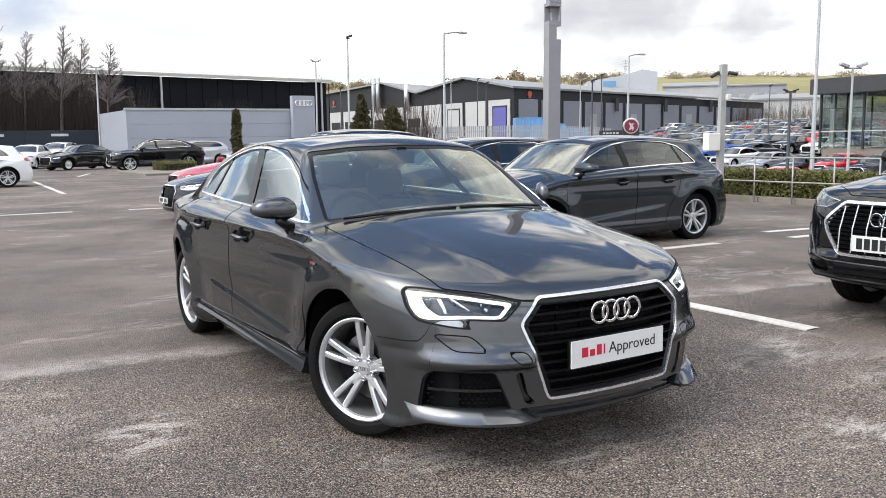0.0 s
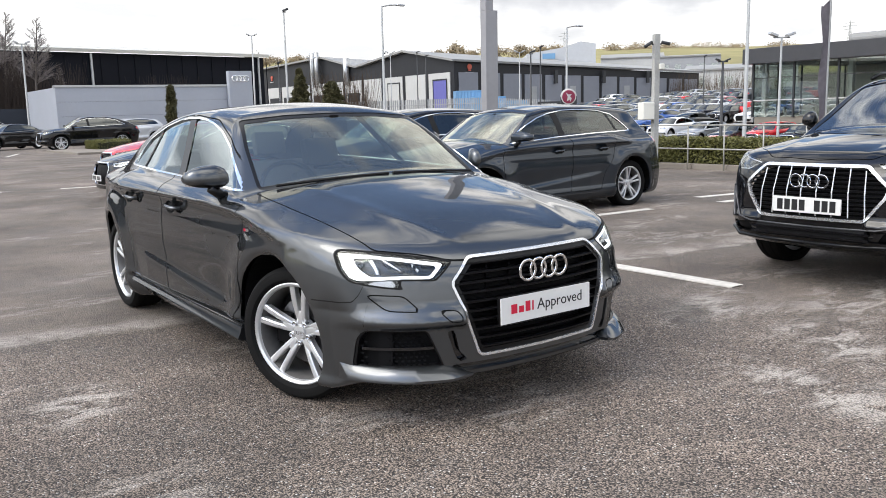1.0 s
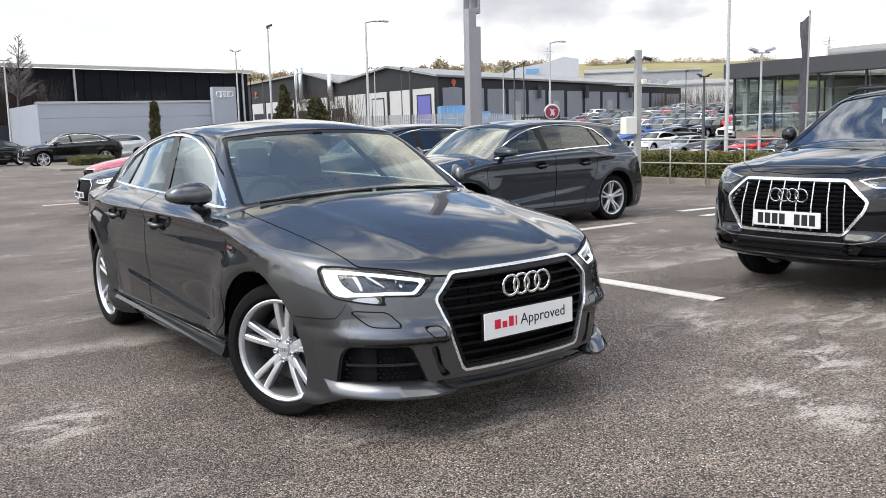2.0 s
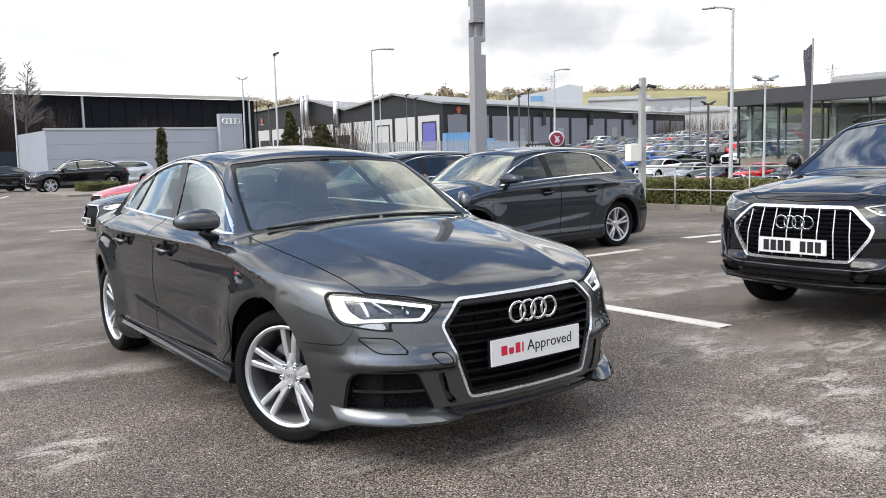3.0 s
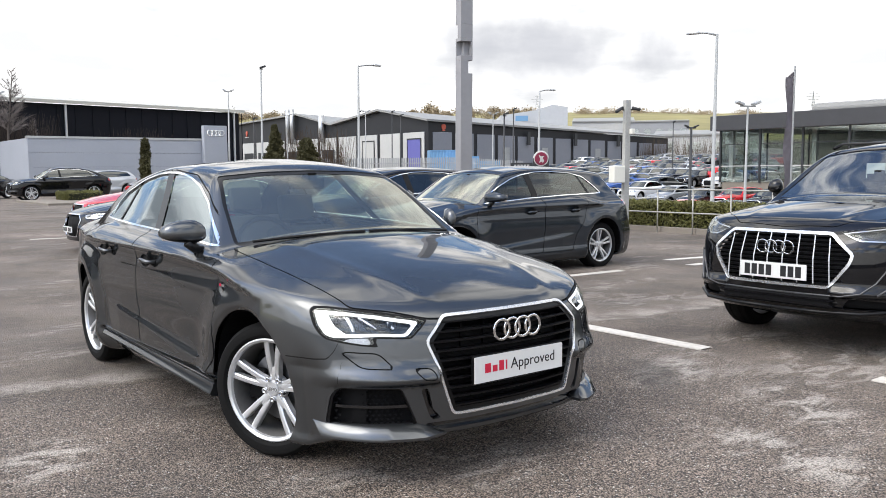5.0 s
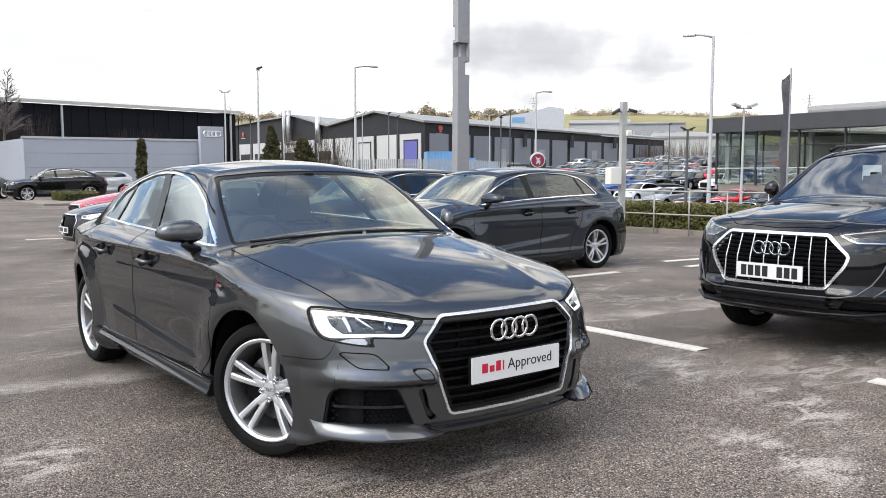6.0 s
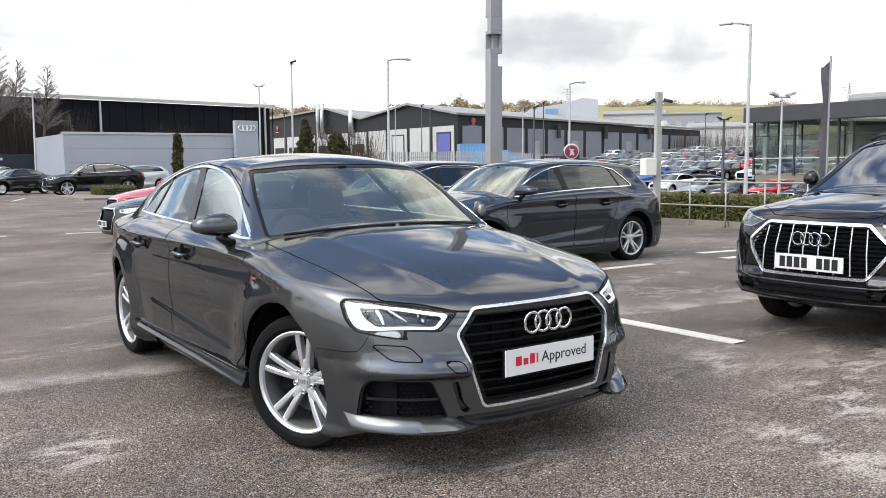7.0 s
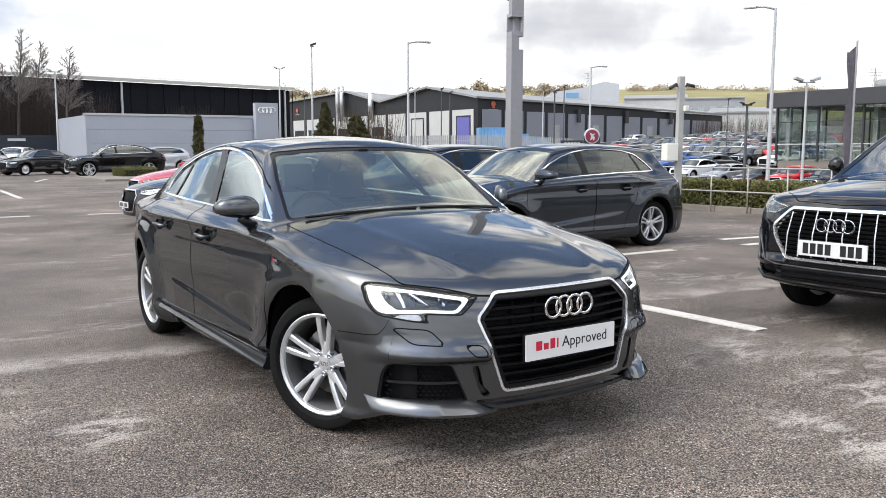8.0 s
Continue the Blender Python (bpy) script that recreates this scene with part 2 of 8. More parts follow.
M_DRL = mat("daytime running light", (1.0, 1.0, 1.0), rough=0.4, emit=0.9)
M_LAMPWELL = mat("pale lamp reflector", (0.55, 0.57, 0.60), rough=0.3, metal=0.35, grain=0.2, scale=60)
M_CABIN = mat("dark cabin fabric", (0.042, 0.042, 0.042), rough=0.8, grain=0.05, scale=40)
M_CABIN_L = mat("grey headlining", (0.30, 0.30, 0.29), rough=0.9, grain=0.1, scale=200)
M_DISC = mat("brake disc steel", (0.16, 0.16, 0.165), rough=0.4, metal=1.0, grain=0.1, scale=50)
M_TAILRED = mat("red tail lamp", (0.45, 0.01, 0.012), rough=0.12, coat=1.0)
M_AMBER = mat("amber lamp", (0.8, 0.25, 0.02), rough=0.2, coat=1.0)
M_PLATEWHITE = mat("white number plate", (0.70, 0.70, 0.68), rough=0.35, grain=0.04, scale=40)
M_PLATEYELLOW = mat("yellow number plate", (0.75, 0.55, 0.05), rough=0.4)
M_INK = mat("black ink", (0.015, 0.015, 0.016), rough=0.5)
M_REDINK = mat("red ink", (0.55, 0.012, 0.045), rough=0.5)


# ---------------------------------------------------------------- mesh helpers
def mesh_object(name, data, material, parent=None, label=""):
    ob = new(name, data)
    if material:
        data.materials.append(material)
    if parent is not None:
        ob.parent = parent
    return tagged(ob, label)


def part(name, bm, material, parent=None, label="", smooth=False, split=40):
    """Links a bmesh as one mesh object under a thing or a part."""
    data = bpy.data.meshes.new(name)
    if smooth:
        for f in bm.faces:
            f.smooth = True
        for e in bm.edges:
            if len(e.link_faces) == 2 and e.calc_face_angle(0) > radians(split):
                e.smooth = False
    bm.to_mesh(data)
    bm.free()
    return mesh_object(name, data, material, parent, label)


def thing(name, m=None, label="", category="", group="", kind=""):
    ob = new(name)
    ob.empty_display_size = 0.1
    if m is not None:
        ob.matrix_world = m
    return tagged(ob, label, category, group, kind)


def box(bm, lo, hi, m=None, bevel=0.0):
    lo, hi = Vector(lo), Vector(hi)
    r = bmesh.ops.create_cube(bm, size=1.0, matrix=Matrix.Translation((lo + hi) / 2) @ Matrix.Diagonal((*(hi - lo), 1)))
    vs = r["verts"]
    if bevel:
        es = list({e for v in vs for e in v.link_edges})
        b = bmesh.ops.bevel(bm, geom=es, offset=bevel, segments=2, affect="EDGES", profile=0.6)
        vs = list({v for f in b["faces"] for v in f.verts} | {v for v in vs if v.is_valid})
    if m is not None:
        bmesh.ops.transform(bm, matrix=m, verts=vs)
    return vs


def boxed(lo, hi, m=None, bevel=0.0):
    bm = bmesh.new()
    box(bm, lo, hi, m, bevel)
    return bm


def tube(bm, pts, radius, sides=8, closed=False, caps=True):
    """A round bar along the points; radius may be one number or one per point."""
    pts = [Vector(p) for p in pts]
    n = len(pts)
    rad = radius if isinstance(radius, (list, tuple)) else [radius] * n
    rings, up = [], None
    for i, p in enumerate(pts):
        a = pts[(i - 1) % n] if (closed or i > 0) else p
        b = pts[(i + 1) % n] if (closed or i < n - 1) else p
        d = (b - a).normalized()
        if up is None:
            up = Vector((0, 0, 1)) if abs(d.z) < 0.9 else Vector((1, 0, 0))
        s = d.cross(up)
        s = s.normalized() if s.length > 1e-6 else Vector((1, 0, 0))
        up = s.cross(d).normalized()
        rings.append([bm.verts.new(p + (s * math.cos(q) + up * math.sin(q)) * rad[i]) for q in (2 * math.pi * k / sides for k in range(sides))])
    for i in range(n if closed else n - 1):
        a, b = rings[i], rings[(i + 1) % n]
        for k in range(sides):
            bm.faces.new((a[k], a[(k + 1) % sides], b[(k + 1) % sides], b[k]))
    if caps and not closed:
        bm.faces.new(rings[0][::-1])
        bm.faces.new(rings[-1])
    return rings


def lathe(bm, profile, sides=48, axis="x", m=None):
    """Turns a profile of (along, radius) round the axis x."""
    rings = []
    for a, r in profile:
        rings.append([bm.verts.new((a, r * math.cos(q), r * math.sin(q))) for q in (2 * math.pi * k / sides for k in range(sides))])
    for a, b in zip(rings, rings[1:]):
        for k in range(sides):
            bm.faces.new((a[k], b[k], b[(k + 1) % sides], a[(k + 1) % sides]))
    vs = [v for r in rings for v in r]
    if m is not None:
        bmesh.ops.transform(bm, matrix=m, verts=vs)
    return rings


def prism(bm, outline, depth, m=None):
    """An outline in x, z pushed along y from 0 to depth."""
    a = [bm.verts.new((x, 0, z)) for x, z in outline]
    b = [bm.verts.new((x, depth, z)) for x, z in outline]
    k = len(outline)
    bm.faces.new(a)
    bm.faces.new(b[::-1])
    for i in range(k):
        bm.faces.new((a[i], b[i], b[(i + 1) % k], a[(i + 1) % k]))
    if m is not None:
        bmesh.ops.transform(bm, matrix=m, verts=a + b)
    bmesh.ops.recalc_face_normals(bm, faces=bm.faces[:])
    return a + b


def letters(text, size, material, m, parent=None, name="lettering", depth=0.001):
    """Flat raised lettering in the built-in font, as a mesh."""
    cu = bpy.data.curves.new(name, "FONT")
    cu.body, cu.size, cu.extrude, cu.resolution_u = text, size, depth, 3
    tmp = new(name, cu)
    data = bpy.data.meshes.new_from_object(tmp.evaluated_get(bpy.context.evaluated_depsgraph_get()))
    bpy.data.objects.remove(tmp)
    data.transform(m)
    return mesh_object(name, data, material, parent)


# ---------------------------------------------------------------- smooth bodies from fields
def curve(*pts):
    """A smooth curve through (at, value) pairs, flat past its ends."""
    xs, ys = np.array([p[0] for p in pts], float), np.array([p[1] for p in pts], float)
    d = np.diff(ys) / np.diff(xs)
    t = np.zeros_like(ys)
    same = d[:-1] * d[1:] > 0
    w1, w2 = 2 * np.diff(xs)[1:] + np.diff(xs)[:-1], np.diff(xs)[1:] + 2 * np.diff(xs)[:-1]
    t[1:-1][same] = ((w1 + w2)[same]) / (w1[same] / d[:-1][same] + w2[same] / d[1:][same])
    t[0], t[-1] = d[0], d[-1]
    fx = np.linspace(xs[0], xs[-1], 600)
    i = np.clip(np.searchsorted(xs, fx) - 1, 0, len(xs) - 2)
    h = (xs[i + 1] - xs[i])
    s = (fx - xs[i]) / h
    fy = (1 + 2 * s) * (1 - s) ** 2 * ys[i] + s * (1 - s) ** 2 * h * t[i] + s * s * (3 - 2 * s) * ys[i + 1] + s * s * (s - 1) * h * t[i + 1]
    return lambda v: np.interp(v, fx, fy)


def smax(a, b, k):
    h = np.clip(0.5 + 0.5 * (a - b) / k, 0, 1)
    return a * h + b * (1 - h) + k * h * (1 - h)


def smin(a, b, k):
    return -smax(-a, -b, k)


class Sheet:
    """A surface as points V, normals N and quads Q (a triangle repeats its last corner), to be cut into panels."""

    def __init__(self, V, N, Q):
        self.V, self.N, self.Q = V, N, Q

    def clip(self, d):
        """What lies where d >= 0; edges are cut where d passes zero."""
        d = np.where(np.abs(d) < 1e-7, 1e-7, d)
        s = d[self.Q] > 0
        whole, some = s.all(1), s.any(1)
        quads = [self.Q[whole]]
        V, N, made, extra = list(), list(), {}, []
        base = len(self.V)
        for q in self.Q[some & ~whole]:
            poly = []
            ring = list(dict.fromkeys(q.tolist()))
            for a, b in zip(ring, ring[1:] + ring[:1]):
                if d[a] > 0:
                    poly.append(a)
                if (d[a] > 0) != (d[b] > 0):
                    key = (a, b) if a < b else (b, a)
                    if key not in made:
                        i, j = key
                        u = d[i] / (d[i] - d[j])
                        made[key] = base + len(V)
                        V.append(self.V[i] * (1 - u) + self.V[j] * u)
                        N.append(self.N[i] * (1 - u) + self.N[j] * u)
                    poly.append(made[key])
            if len(poly) == 3:
                extra.append((poly[0], poly[1], poly[2], poly[2]))
            elif len(poly) == 4:
                extra.append(tuple(poly))
            elif len(poly) == 5:
                extra += [(poly[0], poly[1], poly[2], poly[3]), (poly[0], poly[3], poly[4], poly[4])]
            elif len(poly) == 6:
                extra += [(poly[0], poly[1], poly[2], poly[3]), (poly[0], poly[3], poly[4], poly[5])]
        if extra:
            quads.append(np.array(extra))
        V = np.vstack([self.V, np.array(V)]) if V else self.V
        N = np.vstack([self.N, np.array(N)]) if N else self.N
        return Sheet(V, N, np.vstack(quads)).packed()

    def cut(self, d):
        return self.clip(d), self.clip(-d)

    def packed(self):
        used = np.unique(self.Q)
        where = np.zeros(len(self.V), int)
        where[used] = np.arange(len(used))
        return Sheet(self.V[used], self.N[used], where[self.Q] if len(self.Q) else self.Q)

    def where(self, mask):
        return Sheet(self.V, self.N, self.Q[mask[self.Q].all(1)]).packed()

    def moved(self, s):
        return Sheet(self.V + self.N * s, self.N, self.Q)

    def rim(self, depth):
        """Walls from the open edges inwards, against the normals."""
        e = np.vstack([self.Q[:, [0, 1]], self.Q[:, [1, 2]], self.Q[:, [2, 3]], self.Q[:, [3, 0]]])
        e = e[e[:, 0] != e[:, 1]]
        k = np.sort(e, 1)
        _, idx, cnt = np.unique(k[:, 0] * len(self.V) + k[:, 1], return_index=True, return_counts=True)
        e = e[idx[cnt == 1]]
        n = len(self.V)
        V = np.vstack([self.V, self.V - self.N * depth])
        return V, np.column_stack([e[:, 1], e[:, 0], e[:, 0] + n, e[:, 1] + n])

    def object(self, name, material, parent=None, label="", rim=0.0):
        V, Q = self.V, self.Q
        data = bpy.data.meshes.new(name)
        faces = [tuple(q[:3]) if q[3] == q[2] else tuple(q) for q in Q.tolist()]
        n = len(faces)
        N = self.N
        if rim and len(Q):
            RV, R = self.rim(rim)
            k = len(V)
            V = np.vstack([V, RV])
            # the walls have corners of their own, with normals of their own
            faces += [tuple(i + k for i in q) for q in R.tolist()]
            a, b, c = RV[R[:, 0]], RV[R[:, 1]], RV[R[:, 2]]
            fn = np.cross(b - a, c - a)
            fn /= np.maximum(np.linalg.norm(fn, axis=1, keepdims=True), 1e-9)
            RN = np.zeros_like(RV)
            for j in range(4):
                np.add.at(RN, R[:, j], fn)
            N = np.vstack([N, RN])
        data.from_pydata(V.tolist(), [], faces)
        data.shade_smooth()
        N = N / np.maximum(np.linalg.norm(N, axis=1, keepdims=True), 1e-9)
        N[np.linalg.norm(N, axis=1) < 0.5] = (0, 0, 1)
        data.normals_split_custom_set_from_vertices(N.tolist())
        return mesh_object(name, data, material, parent, label)


def net(field, lo, hi, h):
    """The surface field = 0 as a Sheet, on a lattice of step h, drawn onto the field, with its true normals."""
    ax = [np.arange(l, u + h, h) for l, u in zip(lo, hi)]
    shape = [len(a) for a in ax]
    val = field(ax[0][:, None, None], ax[1][None, :, None], ax[2][None, None, :]) + np.zeros(shape)
    neg = val < 0
    cell = np.zeros([s - 1 for s in shape], int)
    for i in (0, 1):
        for j in (0, 1):
            for k in (0, 1):
                cell += neg[i:shape[0] - 1 + i, j:shape[1] - 1 + j, k:shape[2] - 1 + k]
    act = (cell > 0) & (cell < 8)
    ids = -np.ones(cell.shape, int)
    ids[act] = np.arange(act.sum())
    ci = np.argwhere(act)
    V = np.array(lo) + (ci + 0.5) * h
    quads = []
    for a in range(3):
        b, c = (a + 1) % 3, (a + 2) % 3
        s0 = [slice(None)] * 3
        s1 = [slice(None)] * 3
        s0[a], s1[a] = slice(0, -1), slice(1, None)
        n0, n1 = neg[tuple(s0)], neg[tuple(s1)]
        e = np.argwhere(n0 != n1)
        e = e[(e[:, b] > 0) & (e[:, c] > 0) & (e[:, b] < shape[b] - 1) & (e[:, c] < shape[c] - 1)]
        flip = n0[tuple(e.T)]
        q = []
        for db, dc in ((1, 1), (0, 1), (0, 0), (1, 0)):
            f = e.copy()
            f[:, b] -= db
            f[:, c] -= dc
            q.append(ids[tuple(f.T)])
        q = np.column_stack(q)
        q[~flip] = q[~flip][:, ::-1]
        quads.append(q)

    def grad(P):
        g = np.empty_like(P)
        for a in range(3):
            d = np.zeros(3)
            d[a] = 0.002
            p, m = P + d, P - d
            g[:, a] = (field(p[:, 0], p[:, 1], p[:, 2]) - field(m[:, 0], m[:, 1], m[:, 2])) / 0.004
        return g
    for _ in range(4):
        g = grad(V)
        f = field(V[:, 0], V[:, 1], V[:, 2])
        step = (f / np.maximum((g * g).sum(1), 0.05))[:, None] * g
        ln = np.linalg.norm(step, axis=1, keepdims=True)
        V = V - step * np.minimum(1.0, 0.7 * h / np.maximum(ln, 1e-9))
    g = grad(V)
    return Sheet(V, g / np.maximum(np.linalg.norm(g, axis=1, keepdims=True), 1e-9), np.vstack(quads))


def polygon(u, v, pts, r=0.0):
    """Signed distance to a closed outline (below zero inside); r rounds the outer corners."""
    pts = np.array(pts, float)
    if r:
        cen = pts.mean(0)
        out = []
        for a, b, c in zip(np.roll(pts, 1, 0), pts, np.roll(pts, -1, 0)):
            la, lc = np.linalg.norm(a - b), np.linalg.norm(c - b)
            p, q = b + (a - b) * min(r / la, 0.45), b + (c - b) * min(r / lc, 0.45)
            for s in (0, 0.25, 0.5, 0.75, 1):
                out.append((1 - s) ** 2 * p + 2 * s * (1 - s) * b + s * s * q)
        pts = np.array(out)
    best, inside = np.full(np.shape(u), 1e9), np.zeros(np.shape(u), bool)
    for (x0, y0), (x1, y1) in zip(pts, np.roll(pts, -1, 0)):
        ex, ey = x1 - x0, y1 - y0
        t = np.clip(((u - x0) * ex + (v - y0) * ey) / max(ex * ex + ey * ey, 1e-12), 0, 1)
        best = np.minimum(best, (u - x0 - t * ex) ** 2 + (v - y0 - t * ey) ** 2)
        inside ^= ((y0 > v) != (y1 > v)) & (u < ex * (v - y0) / (ey if abs(ey) > 1e-12 else 1e-12) + x0)
    return np.where(inside, -1, 1) * np.sqrt(best)


def polyline(u, v, pts):
    best = np.full(np.shape(u), 1e9)
    for (x0, y0), (x1, y1) in zip(pts, pts[1:]):
        ex, ey = x1 - x0, y1 - y0
        t = np.clip(((u - x0) * ex + (v - y0) * ey) / max(ex * ex + ey * ey, 1e-12), 0, 1)
        best = np.minimum(best, (u - x0 - t * ex) ** 2 + (v - y0 - t * ey) ** 2)
    return np.sqrt(best)


# ---------------------------------------------------------------- cars: x across, front towards -y, front axle at y = 0
def car_field(P):
    def field(x, y, z):
        ax = np.abs(x)
        zc = z - (P["crease"](y) - 0.88)
        w = P["plan"](y) + P["section"](zc)
        for wy in (0.0, P["base"]):
            r = np.sqrt((y - wy) ** 2 + (z - P["arch_z"]) ** 2)
            w = w + P["flare"] * np.exp(-(np.where(r < P["arch_r"] + 0.03, r - P["arch_r"] - 0.03, (r - P["arch_r"] - 0.03) * 0.34) / 0.045) ** 2) * np.clip((0.90 - z) / 0.1, 0, 1)
        for wy in (0.0, P["base"]):
            w = w - P.get("hollow", 0.0) * np.exp(-((y - wy) / 0.46) ** 2) * np.clip((P["crease"](y) - 0.026 - z) / 0.03, 0, 1)
        w = w + P["wedge"] / (1 + np.exp(-(0.375 + 0.09 * (y - 0.4) - z) / 0.013)) * np.clip((y - 0.3) / 0.15, 0, 1) * np.clip((2.2 - y) / 0.4, 0, 1)
        w = w - P.get("tuck", 0.0) * np.clip((0.335 - z) / 0.03, 0, 1) * np.clip((y - 0.3) / 0.08, 0, 1) * np.clip((2.2 - y) / 0.08, 0, 1)
        w = w - P.get("pinch", 0.0) * np.clip((0.66 - z) / 0.15, 0, 1) * np.clip((-0.22 - y) / 0.22, 0, 1)
        top = z - (P["top"](y) - P["crown"](y) * (ax / 0.75) ** 2.4) + P["ridge"] * np.exp(-((ax - P["ridge_x"](y)) / 0.045) ** 2) * np.where(y < 0.3, -1, 0)
        low = smax(ax - w, top, 0.05)
        low = smax(low, P["nose"](z) + P["lip"](z) * np.clip((ax - 0.385) / 0.03, 0, 1) * np.clip((0.84 - ax) / 0.08, 0, 1) + P["bow"](ax) - y, P.get("nose_k", 0.05))
        low = smax(low, y - (P["tail"](z) - P["stern"](ax)), 0.08)
        low = smax(low, P["floor"] + P.get("rise", 0.0) * np.clip((-0.42 - y) / 0.2, 0, 1) - z, 0.02)
        gs = (ax - (P["cabin"](z) - P["narrow"](y))) * 0.9
        gh = smax(gs, z - (P["roof"](y) - P["roof_crown"] * (ax / 0.55) ** 2), 0.06)
        gh = smax(gh, (P["screen"](z) + P["screen_bow"] * (ax / 0.65) ** 2 - y) * 0.55, 0.035)
        gh = smax(gh, (y - (P["back"](z) - 0.12 * (ax / 0.6) ** 2)) * P["back_k"], 0.05)
        gh = smax(gh, 0.75 - z, 0.02)
        return smin(low, gh, 0.025)
    return field


SALOON = dict(
    pinch=0.068, base=2.637, arch_z=0.335, arch_r=0.362, flare=0.041, hollow=0.022, wedge=0.020, floor=0.155, rise=0.067, tuck=0.055, nose_k=0.035,
    lip=curve((0.30, 0.0), (0.434, 0.0), (0.451, -0.023), (0.461, -0.033), (0.470, -0.034), (0.486, -0.028), (0.524, -0.006), (0.555, 0.0), (0.7, 0.0)), ridge=0.0035, back_k=0.5,
    crease=curve((-0.9, 0.755), (-0.45, 0.768), (-0.2, 0.806), (0.14, 0.858), (0.40, 0.888), (0.68, 0.902), (1.35, 0.910), (2.0, 0.910), (2.56, 0.922), (3.5, 0.94)),
    plan=curve((-1.0, 0.86), (-0.5, 0.875), (0.0, 0.890), (0.6, 0.893), (1.3, 0.896), (2.2, 0.894), (2.6, 0.874), (2.8, 0.838), (3.0, 0.785), (3.3, 0.74), (3.6, 0.66)),
    section=curve((0.1, -0.12), (0.18, -0.045), (0.25, -0.022), (0.285, -0.024), (0.33, -0.032), (0.45, -0.026), (0.6, -0.014), (0.72, -0.018), (0.80, -0.025), (0.840, -0.018), (0.860, -0.003), (0.868, 0.0), (0.878, -0.005), (0.92, -0.034), (1.0, -0.10), (1.15, -0.22)),
    top=curve((-0.95, 0.63), (-0.86, 0.695), (-0.80, 0.732), (-0.7, 0.778), (-0.55, 0.828), (-0.37, 0.877), (0.0, 0.948), (0.25, 0.986), (0.5, 1.0), (1.5, 1.03), (2.3, 1.05), (3.0, 1.055), (3.4, 1.04), (3.6, 1.0)),
    crown=curve((-0.9, 0.03), (-0.5, 0.065), (0.0, 0.075), (0.6, 0.06), (2.2, 0.05), (2.7, 0.12), (3.4, 0.16)),
    ridge_x=curve((-0.8, 0.33), (-0.3, 0.44), (0.3, 0.52)),
    nose=curve((0.1, -0.79), (0.18, -0.85), (0.25, -0.872), (0.35, -0.877), (0.44, -0.879), (0.53, -0.876), (0.6, -0.864), (0.68, -0.842), (0.74, -0.80), (0.8, -0.72), (0.9, -0.5), (1.0, -0.25), (1.2, 0.2)),
    bow=curve((0.0, 0.0), (0.2, 0.010), (0.4, 0.045), (0.5, 0.078), (0.6, 0.128), (0.7, 0.215), (0.78, 0.325), (0.84, 0.46), (0.88, 0.62), (1.0, 1.3)),
    tail=curve((0.1, 3.35), (0.2, 3.44), (0.5, 3.54), (0.8, 3.55), (1.0, 3.50), (1.1, 3.42)),
    stern=curve((0.0, 0.0), (0.4, 0.05), (0.6, 0.14), (0.72, 0.30), (0.82, 0.58), (1.0, 1.4)),
    cabin=curve((0.7, 0.88), (0.95, 0.800), (1.05, 0.738), (1.15, 0.678), (1.25, 0.620), (1.33, 0.574), (1.45, 0.49)),
    narrow=curve((0.0, 0.01), (0.8, 0.0), (1.7, 0.0), (2.3, 0.03), (3.0, 0.14)),
    roof=curve((0.5, 1.25), (0.85, 1.335), (1.1, 1.378), (1.4, 1.402), (1.7, 1.400), (2.0, 1.378), (2.3, 1.33), (2.6, 1.26)),
    roof_crown=0.045, screen_bow=0.10,
    screen=curve((0.7, -0.02), (0.95, 0.352), (1.1, 0.572), (1.2, 0.720), (1.31, 0.890), (1.36, 0.975), (1.42, 1.09)),
    back=curve((0.7, 3.4), (0.95, 3.12), (1.05, 2.98), (1.2, 2.68), (1.3, 2.42), (1.36, 2.2), (1.42, 1.9)),
)


def ring_torus(bm, cx, cz, y, R, r, sides=40, k=8):
    rings = []
    for i in range(sides):
        a = 2 * math.pi * i / sides
        c = Vector((cx + R * math.cos(a), y, cz + R * math.sin(a)))
        rad = Vector((math.cos(a), 0, math.sin(a)))
        rings.append([bm.verts.new(c + rad * r * math.cos(b) + Vector((0, -0.6 * r * math.sin(b), 0))) for b in (2 * math.pi * j / k for j in range(k))])
    for i in range(sides):
        for j in range(k):
            bm.faces.new((rings[i][j], rings[(i + 1) % sides][j], rings[(i + 1) % sides][(j + 1) % k], rings[i][(j + 1) % k]))


def four_rings(parent, cx, cz, y, R, r, material=None, m=None):
    for k in range(4):
        bm = bmesh.new()
        ring_torus(bm, cx + (k - 1.5) * R * 1.42, cz, y + (k % 2) * 0.0015, R, r)
        if m is not None:
            bmesh.ops.transform(bm, matrix=m, verts=bm.verts[:])
        bmesh.ops.recalc_face_normals(bm, faces=bm.faces[:])
        part("emblem_ring", bm, material or M_CHROME, parent, "chrome ring" if material is None else "", smooth=True)


